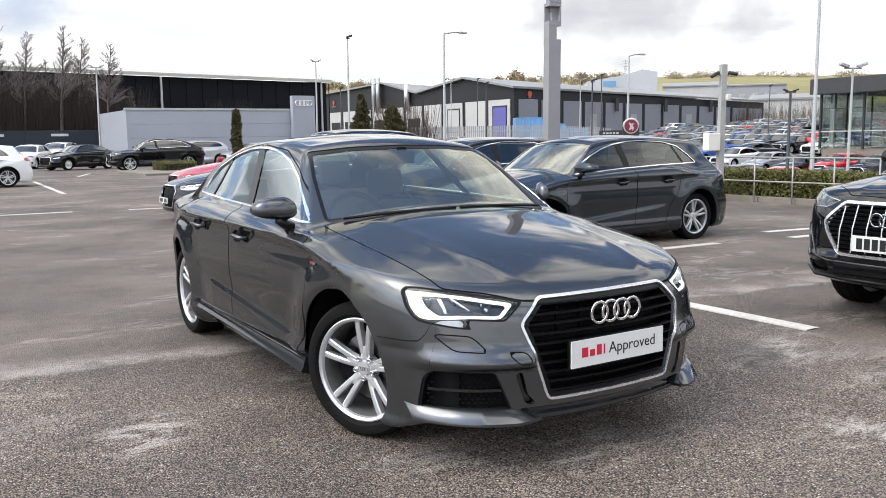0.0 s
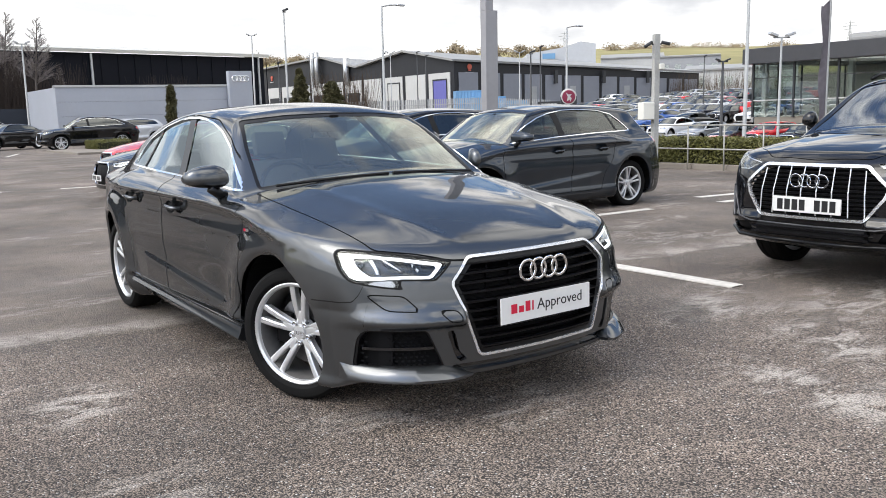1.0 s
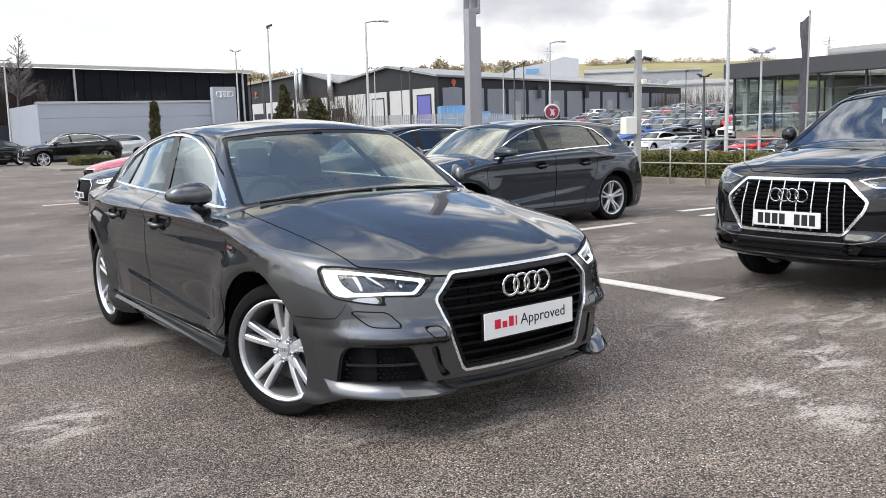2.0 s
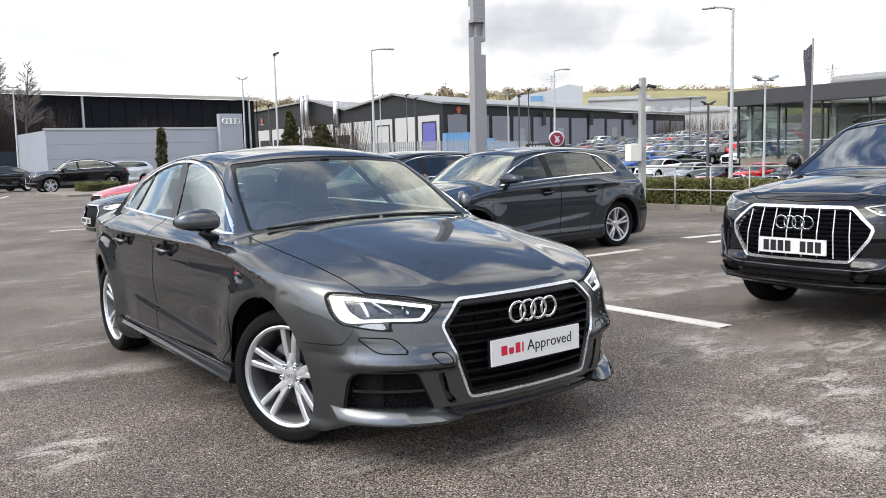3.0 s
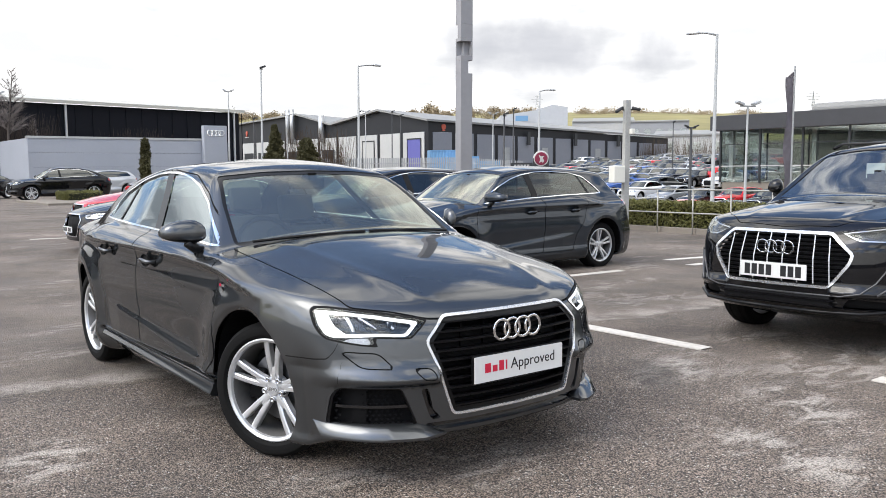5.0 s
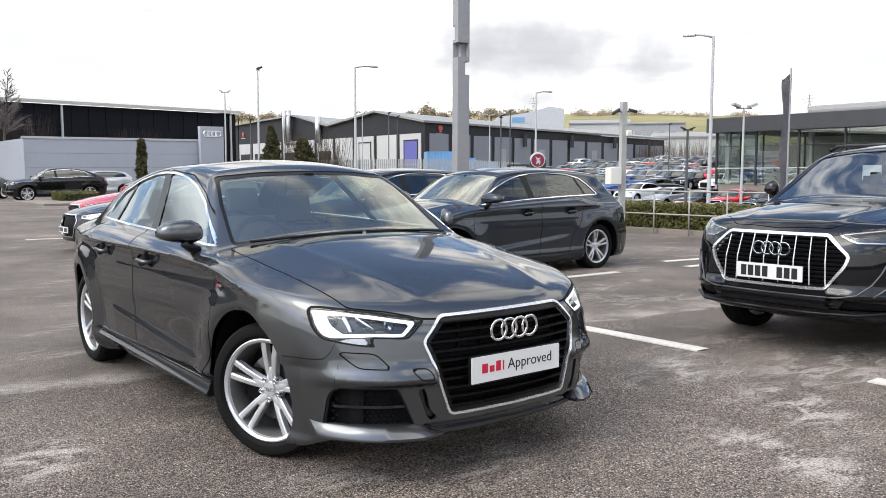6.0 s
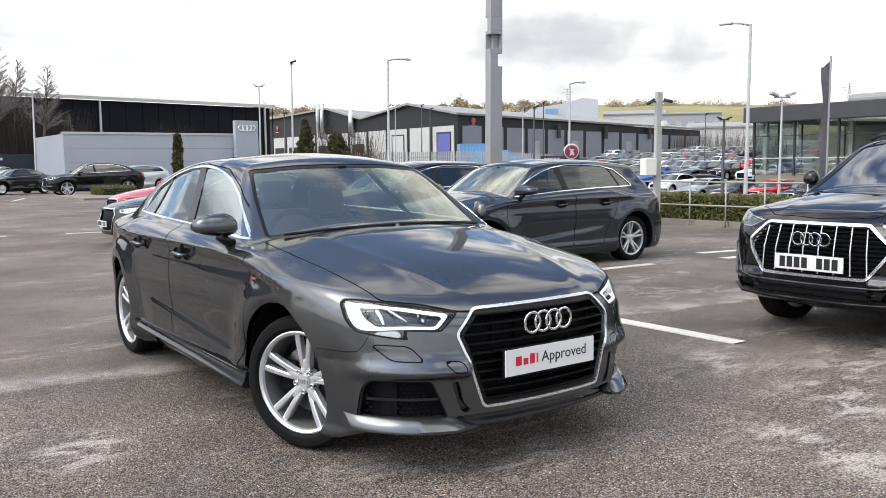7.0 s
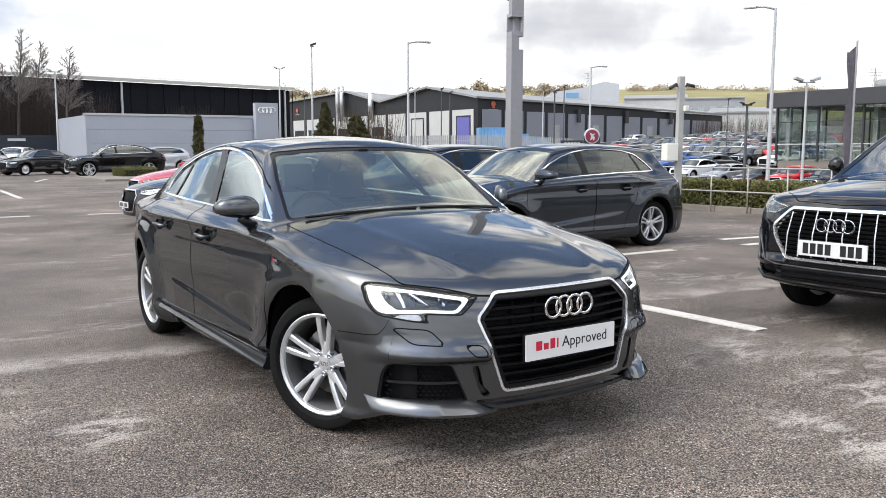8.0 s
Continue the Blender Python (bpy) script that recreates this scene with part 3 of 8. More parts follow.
def wheel(parent, m, radius=0.318, rim=0.240, width=0.225, detail=True, dark=False, name="wheel", spokes=5):
    """Outer face towards -x, centre at the origin of m."""
    w = thing(name, None)
    w.parent = parent
    w.matrix_parent_inverse = Matrix()
    w.matrix_basis = m
    sides = 72 if detail else 28
    hw = width / 2
    bm = bmesh.new()
    s = radius - rim
    lathe(bm, [(-hw * 0.70, rim - 0.004), (-hw * 0.86, rim + 0.004), (-hw * 0.98, rim + s * 0.25), (-hw * 1.0, rim + s * 0.5), (-hw * 0.96, rim + s * 0.75), (-hw * 0.86, radius - 0.010), (-hw * 0.74, radius - 0.002), (-hw * 0.4, radius),
               (-hw * 0.38, radius - 0.006), (-hw * 0.33, radius - 0.006), (-hw * 0.31, radius), (hw * 0.31, radius), (hw * 0.33, radius - 0.006), (hw * 0.38, radius - 0.006), (hw * 0.4, radius), (hw * 0.8, radius - 0.004), (hw, radius - 0.05), (hw * 0.9, rim)], sides)
    bmesh.ops.recalc_face_normals(bm, faces=bm.faces[:])
    part("tyre", bm, M_RUBBER, w, "black rubber tyre", smooth=True, split=25)
    bm = bmesh.new()
    alloy = M_MATT if dark else M_ALLOY
    lathe(bm, [(-hw * 0.66, rim - 0.006), (-hw * 0.88, rim + 0.003), (-hw * 0.90, rim - 0.003), (-hw * 0.84, rim - 0.014), (-hw * 0.72, rim - 0.018)], sides)
    bmesh.ops.recalc_face_normals(bm, faces=bm.faces[:])
    rimob = part("rim", bm, alloy, w, "silver alloy rim", smooth=True, split=30)
    bm = bmesh.new()
    lathe(bm, [(-hw * 0.72, rim - 0.018), (-hw * 0.60, rim - 0.024), (hw * 0.2, rim - 0.034), (hw * 0.8, rim - 0.012)], sides)
    bmesh.ops.recalc_face_normals(bm, faces=bm.faces[:])
    part("rim_barrel", bm, M_BARREL, rimob, "inner barrel, its grey darkened for shade", smooth=True)
    # paired spokes, each a tapered bar that bends out from the hub
    for k in range(spokes):
        for sgn in (-1, 1):
            a0 = 2 * math.pi * k / spokes + math.pi / 2
            bm = bmesh.new()
            prof = []
            for u in (0.0, 0.25, 0.5, 0.75, 1.0):
                r = 0.045 + (rim - 0.014 - 0.045) * u
                off = sgn * (0.0110 + 0.0250 * u) * (rim / 0.240)
                half = (0.0118 + 0.0030 * u) * (rim / 0.240)
                xo = -hw * (0.52 + 0.22 * u + 0.06 * math.sin(u * math.pi))
                ra, ta = Vector((0, math.cos(a0), math.sin(a0))), Vector((0, -math.sin(a0), math.cos(a0)))
                c = ra * r + ta * off + Vector((xo, 0, 0))
                prof.append([bm.verts.new(c + ta * half * q + Vector((d, 0, 0))) for q, d in ((-1, 0.034), (-1, 0.004), (-0.55, 0.0), (0.55, 0.0), (1, 0.004), (1, 0.034))])
            for p, q in zip(prof, prof[1:]):
                for j in range(6):
                    bm.faces.new((p[j], p[(j + 1) % 6], q[(j + 1) % 6], q[j]))
            bmesh.ops.recalc_face_normals(bm, faces=bm.faces[:])
            part("spoke", bm, alloy, rimob, smooth=True, split=30)
        bm = bmesh.new()
        a0 = 2 * math.pi * k / spokes + math.pi / 2
        m2 = Matrix.Rotation(a0, 4, "X")
        box(bm, (-hw * 0.60, 0.04, -0.012), (-hw * 0.25, rim * 0.44, 0.012), m2, 0.004)
        part("spoke_web", bm, alloy, rimob, smooth=True, split=30)
    bm = bmesh.new()
    lathe(bm, [(-hw * 0.2, 0.062), (-hw * 0.46, 0.062), (-hw * 0.54, 0.056), (-hw * 0.58, 0.034), (-hw * 0.66, 0.031), (-hw * 0.68, 0.0005)], 32)
    bmesh.ops.recalc_face_normals(bm, faces=bm.faces[:])
    part("hub", bm, alloy, rimob, smooth=True, split=30)
    if detail:
        for k in range(5):
            bm = bmesh.new()
            a = 2 * math.pi * k / 5 + math.pi / 2 + math.pi / 5
            lathe(bm, [(-hw * 0.40, 0.0125), (-hw * 0.66, 0.012), (-hw * 0.67, 0.009), (-hw * 0.62, 0.0085), (-hw * 0.62, 0.0005)], 12, m=Matrix.Translation((0, 0.050 * math.cos(a), 0.050 * math.sin(a))))
            bmesh.ops.recalc_face_normals(bm, faces=bm.faces[:])
            part("wheel_bolt", bm, M_SATIN, rimob)
    bm = bmesh.new()
    lathe(bm, [(-0.01, 0.06), (-0.01, rim * 0.66), (0.012, rim * 0.66), (0.012, 0.06)], 40)
    bmesh.ops.recalc_face_normals(bm, faces=bm.faces[:])
    part("brake_disc", bm, M_DISC, w)
    if detail:
        bm = boxed((-0.035, 0.075, -0.075), (0.05, 0.165, 0.075), None, 0.015)
        part("brake_caliper", bm, M_MATT, w, smooth=True)
    return w


def mirror_shell(parent, side, base, paint_m, s=1.0, sweep=0.20):
    """A door mirror: a rounded painted cap over a black foot. base is where the foot meets the door."""
    def cap(x, y, z):
        q = ((np.abs(x) / 0.100) ** 2.6 + np.abs(y / 0.075) ** 2.2 + np.abs(np.where(z > 0, z / 0.086, z / 0.052)) ** 2.4) ** (1 / 2.4) - 1
        return smax(q * 0.07, y - 0.045, 0.01)
    sh = net(cap, (-0.14, -0.10, -0.10), (0.14, 0.10, 0.10), 0.009)
    sh = Sheet(sh.V * s, sh.N, sh.Q)
    # tapers towards the door and leans back
    t = (sh.V[:, 0] * side / (0.100 * s)) * 0.5 + 0.5
    V = sh.V.copy()
    V[:, 2] = V[:, 2] * (1.04 - 0.40 * t * t) - 0.004 * t * s
    V[:, 1] += sweep * (t - 0.30) * s
    V += np.array(base) + np.array((side * 0.085 * s, 0.0, 0.075 * s))
    sh = Sheet(V, sh.N, sh.Q)
    zc = base[2] + 0.045 * s
    up, lo = sh.cut(sh.V[:, 2] - zc)
    mo = up.object("mirror_cap", paint_m, parent, "painted mirror cap")
    lo.object("mirror_housing", M_BLACK, mo)
    bm = bmesh.new()
    tube(bm, [(base[0] - side * 0.03, base[1] + 0.02, base[2] - 0.035), (base[0] + side * 0.03 * s, base[1], base[2] - 0.005), (base[0] + side * 0.07 * s, base[1], base[2] + 0.03 * s)], [0.035 * s, 0.028 * s, 0.032 * s], 10)
    part("mirror_foot", bm, M_BLACK, mo, smooth=True)
    bm = bmesh.new()
    pts = [(base[0] + side * x * s, base[1] + (sweep * (x / 0.17 - 0.30) + 0.048) * s, base[2] + z * s) for x, z in ((0.012, 0.02), (0.155, 0.03), (0.160, 0.115), (0.012, 0.125))]
    a = [bm.verts.new(p) for p in pts]
    b = [bm.verts.new((p[0], p[1] + 0.003, p[2])) for p in pts]
    bm.faces.new(a)
    bm.faces.new(b[::-1])
    for k in range(4):
        bm.faces.new((a[k], b[k], b[(k + 1) % 4], a[(k + 1) % 4]))
    bmesh.ops.recalc_face_normals(bm, faces=bm.faces[:])
    part("mirror_glass", bm, M_CHROME, mo)
    return mo


def seat(parent, x, y, z=0.30, rear=False, w=0.25):
    bm = bmesh.new()
    box(bm, (x - w, y - 0.28, z), (x + w, y + 0.25, z + 0.16), None, 0.05)
    s = part("seat_cushion", bm, M_CABIN, parent, "dark seat", smooth=True)
    bm = bmesh.new()
    box(bm, (-w, -0.06, 0.0), (w, 0.06, 0.58), Matrix.Translation((x, y + 0.26, z + 0.10)) @ Matrix.Rotation(radians(-20), 4, "X"), 0.05)
    part("seat_back", bm, M_CABIN, s, smooth=True)
    bm = bmesh.new()
    box(bm, (-0.13, -0.045, 0.0), (0.13, 0.045, 0.19), Matrix.Translation((x, y + 0.49, z + 0.68)) @ Matrix.Rotation(radians(-14), 4, "X"), 0.04)
    part("headrest", bm, M_CABIN, s, smooth=True)


def cabin_parts(car, P, wheel_side=-1, belt=0.93, y0=0.55, y1=2.5, roof=1.30):
    """Dash, steering wheel, seats, inner mirror and a floor tub that closes the cabin below the windows."""
    bm = bmesh.new()
    box(bm, (-0.70, y0 - 0.35, 0.80), (0.70, y0 + 0.08, 0.925), None, 0.05)
    part("dashboard", bm, M_CABIN, car, smooth=True)
    yb = P["base"] - 0.46
    walls = [((-0.74, y0 - 0.15, 0.22), (0.74, yb, 0.30)), ((-0.70, y1 + 0.02, 0.30), (0.70, y1 + 0.3, belt + 0.02)), ((-0.70, y0 - 0.20, 0.22), (0.70, y0 - 0.15, 0.84))]
    for sx in (-0.78, 0.70):
        walls += [((sx, y0 - 0.15, 0.30), (sx + 0.08, yb, 0.735)), ((sx, y0 - 0.15, 0.735), (sx + 0.08, y1 + 0.3, belt - 0.04))]
    for lo, hi in walls:
        part("cabin_panel", boxed(lo, hi), M_CABIN, car)
    for sx in (-0.36, 0.36):
        seat(car, sx, y0 + 0.72)
    seat(car, -0.38, y0 + 1.58, 0.34, True, 0.30)
    seat(car, 0.38, y0 + 1.58, 0.34, True, 0.30)
    bm = bmesh.new()
    m = Matrix.Translation((wheel_side * 0.36, y0 + 0.22, 0.90)) @ Matrix.Rotation(radians(-24), 4, "X")
    pts = [m @ Vector((0.18 * math.cos(a), 0, 0.18 * math.sin(a))) for a in (2 * math.pi * k / 28 for k in range(28))]
    tube(bm, pts, 0.015, 8, True)
    box(bm, (-0.16, -0.012, -0.03), (0.16, 0.012, 0.03), m)
    box(bm, (-0.03, -0.012, -0.16), (0.03, 0.012, 0.0), m)
    part("steering_wheel", bm, M_MATT, car, smooth=True)
    bm = bmesh.new()
    box(bm, (-0.12, -0.012, -0.035), (0.12, 0.012, 0.035), Matrix.Translation((0, P["screen"](1.28) + 0.13, 1.255)), 0.01)
    box(bm, (-0.03, -0.03, 0.0), (0.03, 0.05, 0.05), Matrix.Translation((0, P["screen"](1.30) + 0.05, 1.27)), 0.01)
    part("rear_view_mirror", bm, M_MATT, car)


def strip(S, f, lo, hi):
    """The narrow band of S where f lies between lo and hi."""
    a = S.clip(f(S) - lo)
    return a.clip(hi - f(a)) if len(a.Q) else a


def panel_out(S, f, gap=0.0022):
    """Splits S by the outline f: inside panel, the rest, and the groove between them."""
    d = f(S)
    rest = S.clip(d - gap)
    inner = S.clip(-d - gap)
    return inner, rest, strip(S, f, -gap, gap)


def grille_bars(car, outline_half, y_at, z0, z1, count, material=None, depth=0.03):
    for k in range(count):
        z = z0 + (z1 - z0) * (k + 0.5) / count
        hw = outline_half(z)
        bm = bmesh.new()
        n = 16
        prof = ((0.0, -0.006), (-0.010, -0.002), (-0.010, 0.003), (0.0, 0.007), (depth, 0.007), (depth, -0.006))
        rows = []
        for i in range(n + 1):
            x = -hw + 2 * hw * i / n
            rows.append([bm.verts.new((x, y_at(x, z) + a, z + b)) for a, b in prof])
        for a, b in zip(rows, rows[1:]):
            for j in range(6):
                bm.faces.new((a[j], a[(j + 1) % 6], b[(j + 1) % 6], b[j]))
        bm.faces.new(rows[0])
        bm.faces.new(rows[-1][::-1])
        bmesh.ops.recalc_face_normals(bm, faces=bm.faces[:])
        part("grille_bar", bm, material or M_BLACK, car)


def side_split(S, side):
    return S.where(S.V[:, 0] * side > 0)


def make_saloon():
    P = SALOON
    car = thing("saloon_car", None, "dark grey metallic four-door saloon car with chrome window trim", "car")
    S = net(car_field(P), (-1.0, -0.98, 0.12), (1.0, 3.64, 1.46), 0.0155)
    seams = []

    def arch_d(V):
        d = np.full(len(V), 1.0)
        for wy in (0.0, P["base"]):
            r = np.hypot(V[:, 1] - wy, V[:, 2] - P["arch_z"]) - P["arch_r"] - (0.022 * np.clip(-V[:, 1] / 0.3, 0, 1) if wy == 0 else 0)
            d = np.minimum(d, r)
        return np.where(np.abs(V[:, 0]) > 0.5, d, 1.0)
    S = S.clip(arch_d(S.V))
    # the windows
    DLO = [(0.470, 0.948), (0.655, 1.060), (0.845, 1.166), (1.07, 1.252), (1.27, 1.300), (1.40, 1.317), (1.53, 1.327), (1.68, 1.329), (1.82, 1.322), (2.06, 1.284), (2.34, 1.198), (2.44, 1.11), (2.53, 1.020), (1.68, 0.998), (1.34, 0.989), (0.82, 0.970)]
    d = polygon(S.V[:, 1], S.V[:, 2], DLO, 0.03)
    d = np.where((np.abs(S.V[:, 0]) > 0.45) & (S.V[:, 2] > 0.9) & (np.abs(S.N[:, 0]) > 0.25), d, 1.0)
    S, win = S.cut(d)
    dd = polygon(win.V[:, 1], win.V[:, 2], DLO, 0.03)
    chrome, win = win.cut(dd + 0.0095)
    for s in (-1, 1):
        side_split(chrome, s).moved(0.003).object("window_trim", M_CHROME, car, "bright chrome window trim", rim=0.010)
        ws = side_split(win, s)
        # pillars divide the side glass
        piv = np.minimum(np.abs(ws.V[:, 1] - (1.37 + 0.78 * (ws.V[:, 2] - 0.99))) - 0.048, np.abs(ws.V[:, 1] - (2.16 - 0.10 * (ws.V[:, 2] - 1.03))) - 0.014)
        glass, pillar = ws.cut(piv)
        for back in (False, True):
            k = (pillar.V[pillar.Q].mean(1)[:, 1] > 1.95) == back
            if k.any():
                Sheet(pillar.V, pillar.N, pillar.Q[k]).packed().moved(-0.003).object("pillar_trim", M_BLACK, car, "black pillar trim")
        for nm, lo, hi in (("front_side_window", 0.0, 1.38), ("rear_side_window", 1.38, 2.02), ("quarter_window", 2.02, 3.0)):
            cen = glass.V[glass.Q].mean(1)[:, 1] if len(glass.Q) else np.zeros(0)
            lim = 2.16 - 0.10 * (glass.V[glass.Q].mean(1)[:, 2] - 1.03)
            if nm == "front_side_window":
                k = cen < 1.37 + 0.78 * (glass.V[glass.Q].mean(1)[:, 2] - 0.99)
            elif nm == "rear_side_window":
                k = (cen >= 1.37 + 0.78 * (glass.V[glass.Q].mean(1)[:, 2] - 0.99)) & (cen < lim)
            else:
                k = cen >= lim
            g = Sheet(glass.V, glass.N, glass.Q[k]).packed().moved(-0.008)
            if len(g.Q):
                g.object(nm, M_SIDEGLASS, car).visible_shadow = False
    WS = [(-0.70, 0.948), (-0.4, 0.976), (0, 0.986), (0.4, 0.976), (0.70, 0.948), (0.635, 1.16), (0.568, 1.303), (0.3, 1.326), (0, 1.333), (-0.3, 1.326), (-0.568, 1.303), (-0.635, 1.16)]
    d = polygon(S.V[:, 0], S.V[:, 2], WS, 0.03)
    d = np.where((S.V[:, 1] < 1.3) & (S.V[:, 1] > P["screen"](S.V[:, 2]) - 0.03), d, 1.0)
    S, win = S.cut(d)
    dd = polygon(win.V[:, 0], win.V[:, 2], WS, 0.03)
    edge, win = win.cut(dd + 0.018)
    edge.moved(-0.004).object("windscreen_seal", M_BLACK, car)
    win.moved(-0.006).object("windscreen", M_GLASS, car, "clear laminated windscreen").visible_shadow = False
    RW = [(-0.58, 1.09), (0.58, 1.09), (0.46, 1.32), (-0.46, 1.32)]
    d = polygon(S.V[:, 0], S.V[:, 2], RW, 0.06)
    d = np.where((S.V[:, 1] > 1.9) & (S.V[:, 1] < 3.0) & (S.N[:, 1] > 0.12), d, 1.0)
    S, win = S.cut(d)
    if len(win.Q):
        win.moved(-0.004).object("rear_window", M_GLASS, car).visible_shadow = False
    # the nose: grille, lamps, intakes
    GR = [(-0.338, 0.300), (-0.447, 0.622), (-0.348, 0.721), (0.348, 0.721), (0.447, 0.622), (0.338, 0.300)]
    d = np.where(S.V[:, 1] < -0.55, polygon(S.V[:, 0], S.V[:, 2], GR, 0.025), 1.0)
    S, gr = S.cut(d)
    dd = polygon(gr.V[:, 0], gr.V[:, 2], GR, 0.025)
    frame_s, mouth = gr.cut(dd + 0.0105)
    frame_s.moved(0.005).object("grille_frame", M_FRAME, car, "polished aluminium grille frame", rim=0.008)
    strip(gr, lambda T: polygon(T.V[:, 0], T.V[:, 2], GR, 0.025), -0.030, -0.010).moved(-0.004).object("grille_surround", M_BLACK, car, "black inner grille surround", rim=0.07)
    mouth.moved(-0.075).object("grille_back", M_MATT, car)
    y_at = lambda x, z: float(P["nose"](z) + P["bow"](abs(x))) + 0.012
    half = lambda z: float(np.interp(z, (0.300, 0.622, 0.721), (0.338, 0.447, 0.348))) - 0.016
    grille_bars(car, half, y_at, 0.317, 0.708, 10)
    for x in (-0.36, -0.24, -0.12, 0.0, 0.12, 0.24, 0.36):
        bm = bmesh.new()
        box(bm, (x - 0.004, y_at(x, 0.6) + 0.052, 0.32), (x + 0.004, y_at(x, 0.6) + 0.06, 0.70))
        part("grille_upright", bm, M_MATT, car)
    four_rings(car, 0.0, 0.640, -0.885, 0.0435, 0.0062)
    # the dealer's show plate
    bm = boxed((-0.265, -0.896, 0.424), (0.265, -0.880, 0.545), None, 0.006)
    part("plate_holder", bm, M_BLACK, car, smooth=True)
    bm = boxed((-0.260, -0.9035, 0.4285), (0.260, -0.8975, 0.5405), None, 0.0)
    pl = part("show_plate", bm, M_PLATEWHITE, car, "white show plate with red and black lettering")
    front = Matrix.Translation((0, -0.9040, 0)) @ Matrix.Rotation(radians(90), 4, "X")
    letters("Approved", 0.067, M_INK, front @ Matrix.Translation((-0.058, 0.468, 0)), pl, depth=0.0006)
    bm = bmesh.new()
    for x0, x1, z0, z1 in ((-0.205, -0.172, 0.468, 0.508), (-0.162, -0.135, 0.468, 0.496), (-0.125, -0.098, 0.468, 0.512), (-0.087, -0.079, 0.468, 0.510)):
        box(bm, (x0, -0.9045, z0), (x1, -0.9035, z1))
    part("brand_mark", bm, M_REDINK, pl)
    LAMP = [(-0.775, 0.764), (-0.74, 0.764), (-0.679, 0.757), (-0.609, 0.748), (-0.435, 0.714), (-0.415, 0.706), (-0.500, 0.633), (-0.569, 0.638), (-0.633, 0.641), (-0.621, 0.605), (-0.681, 0.611), (-0.728, 0.620), (-0.771, 0.632), (-0.786, 0.655), (-0.795, 0.69), (-0.792, 0.745)]
    for s in (-1, 1):
        out = [(p[0] * -s, p[1]) for p in LAMP]
        d = np.where((S.V[:, 1] < -0.3) & (S.V[:, 0] * s > 0.3), polygon(S.V[:, 0], S.V[:, 2], out, 0.010), 1.0)
        S, lamp = S.cut(d)
        hl = lamp.moved(-0.060).object("headlight", M_LAMPBOWL, car, "clear headlight with a bright white light band")
        strip(lamp, lambda T: polygon(T.V[:, 0], T.V[:, 2], out, 0.010), -0.0065, 0.001).moved(0.001).object("lamp_seal", M_SEAM, hl, "thin black seal", rim=0.05)
        # the light band: thin along the top, broad at the outer end, thin below
        ring = [(p[0] * -s, p[1]) for p in ((-0.782, 0.752), (-0.74, 0.752), (-0.609, 0.737), (-0.450, 0.706), (-0.512, 0.645), (-0.62, 0.650), (-0.755, 0.640), (-0.774, 0.650), (-0.786, 0.69))]
        hollow = [(p[0] * -s, p[1]) for p in ((-0.752, 0.738), (-0.69, 0.738), (-0.609, 0.727), (-0.474, 0.700), (-0.518, 0.656), (-0.62, 0.661), (-0.722, 0.657), (-0.748, 0.69))]
        band = lamp.clip(-polygon(lamp.V[:, 0], lamp.V[:, 2], ring, 0.012))
        band = band.clip(polygon(band.V[:, 0], band.V[:, 2], hollow, 0.008))
        band.moved(-0.012).object("light_band", M_DRL, hl, "lit white daytime running light", rim=0.012)
        well = lamp.clip(-polygon(lamp.V[:, 0], lamp.V[:, 2], [(p[0] * -s, p[1]) for p in ((-0.745, 0.636), (-0.655, 0.642), (-0.642, 0.612), (-0.68, 0.615), (-0.735, 0.624))], 0.006))
        well.moved(-0.016).object("lamp_reflector", M_LAMPWELL, hl, "bright lower reflector", rim=0.01)
        # polished fins between the lamp modules
        for xa, za, xb, zb in ((0.668, 0.728, 0.612, 0.666), (0.580, 0.710, 0.552, 0.668), (0.708, 0.730, 0.700, 0.668)):
            fin = [(s * xa, za + 0.004), (s * (xa - 0.012), za + 0.004), (s * (xb - 0.008), zb), (s * xb, zb)]
            f = lamp.clip(-polygon(lamp.V[:, 0], lamp.V[:, 2], fin))
            if len(f.Q):
                f.moved(-0.020).object("lamp_fin", M_BRIGHT, hl, rim=0.02)
        for cx, cz, cy in ((0.715, 0.698, -0.57), (0.625, 0.698, -0.665), (0.535, 0.685, -0.735)):
            bm = bmesh.new()
            lathe(bm, [(0.03, 0.010), (0.0, 0.015), (-0.012, 0.017), (-0.014, 0.013), (-0.004, 0.0005)], 24, m=Matrix.Translation((s * cx, cy + 0.045, cz)) @ Matrix.Rotation(radians(90), 4, "Z"))
            bmesh.ops.recalc_face_normals(bm, faces=bm.faces[:])
            part("lamp_module", bm, M_LAMPBOWL, hl, smooth=True)
        lamp.moved(-0.001).object("lamp_lens", M_LENS, hl, "clear plastic lens", rim=0.006).visible_shadow = False
    INT = [(-0.768, 0.400), (-0.752, 0.437), (-0.550, 0.435), (-0.484, 0.272), (-0.777, 0.272)]
    for s in (-1, 1):
        out = [(p[0] * -s, p[1]) for p in INT]
        d = np.where((S.V[:, 1] < -0.25) & (S.V[:, 0] * s > 0.3), polygon(S.V[:, 0], S.V[:, 2], out, 0.02), 1.0)
        S, hole = S.cut(d)
        it = hole.moved(-0.05).object("bumper_intake", M_MATT, car, "black side intake with mesh")
        dd = polygon(hole.V[:, 0], hole.V[:, 2], out, 0.02)
        hole.clip(dd + 0.006).moved(-0.004).object("intake_edge", M_BLACK, it, rim=0.05)
        strip(hole, lambda T: T.V[:, 2] - 0.352, -0.006, 0.006).moved(-0.022).object("intake_blade", M_GLOSSBLACK, it, rim=0.02)
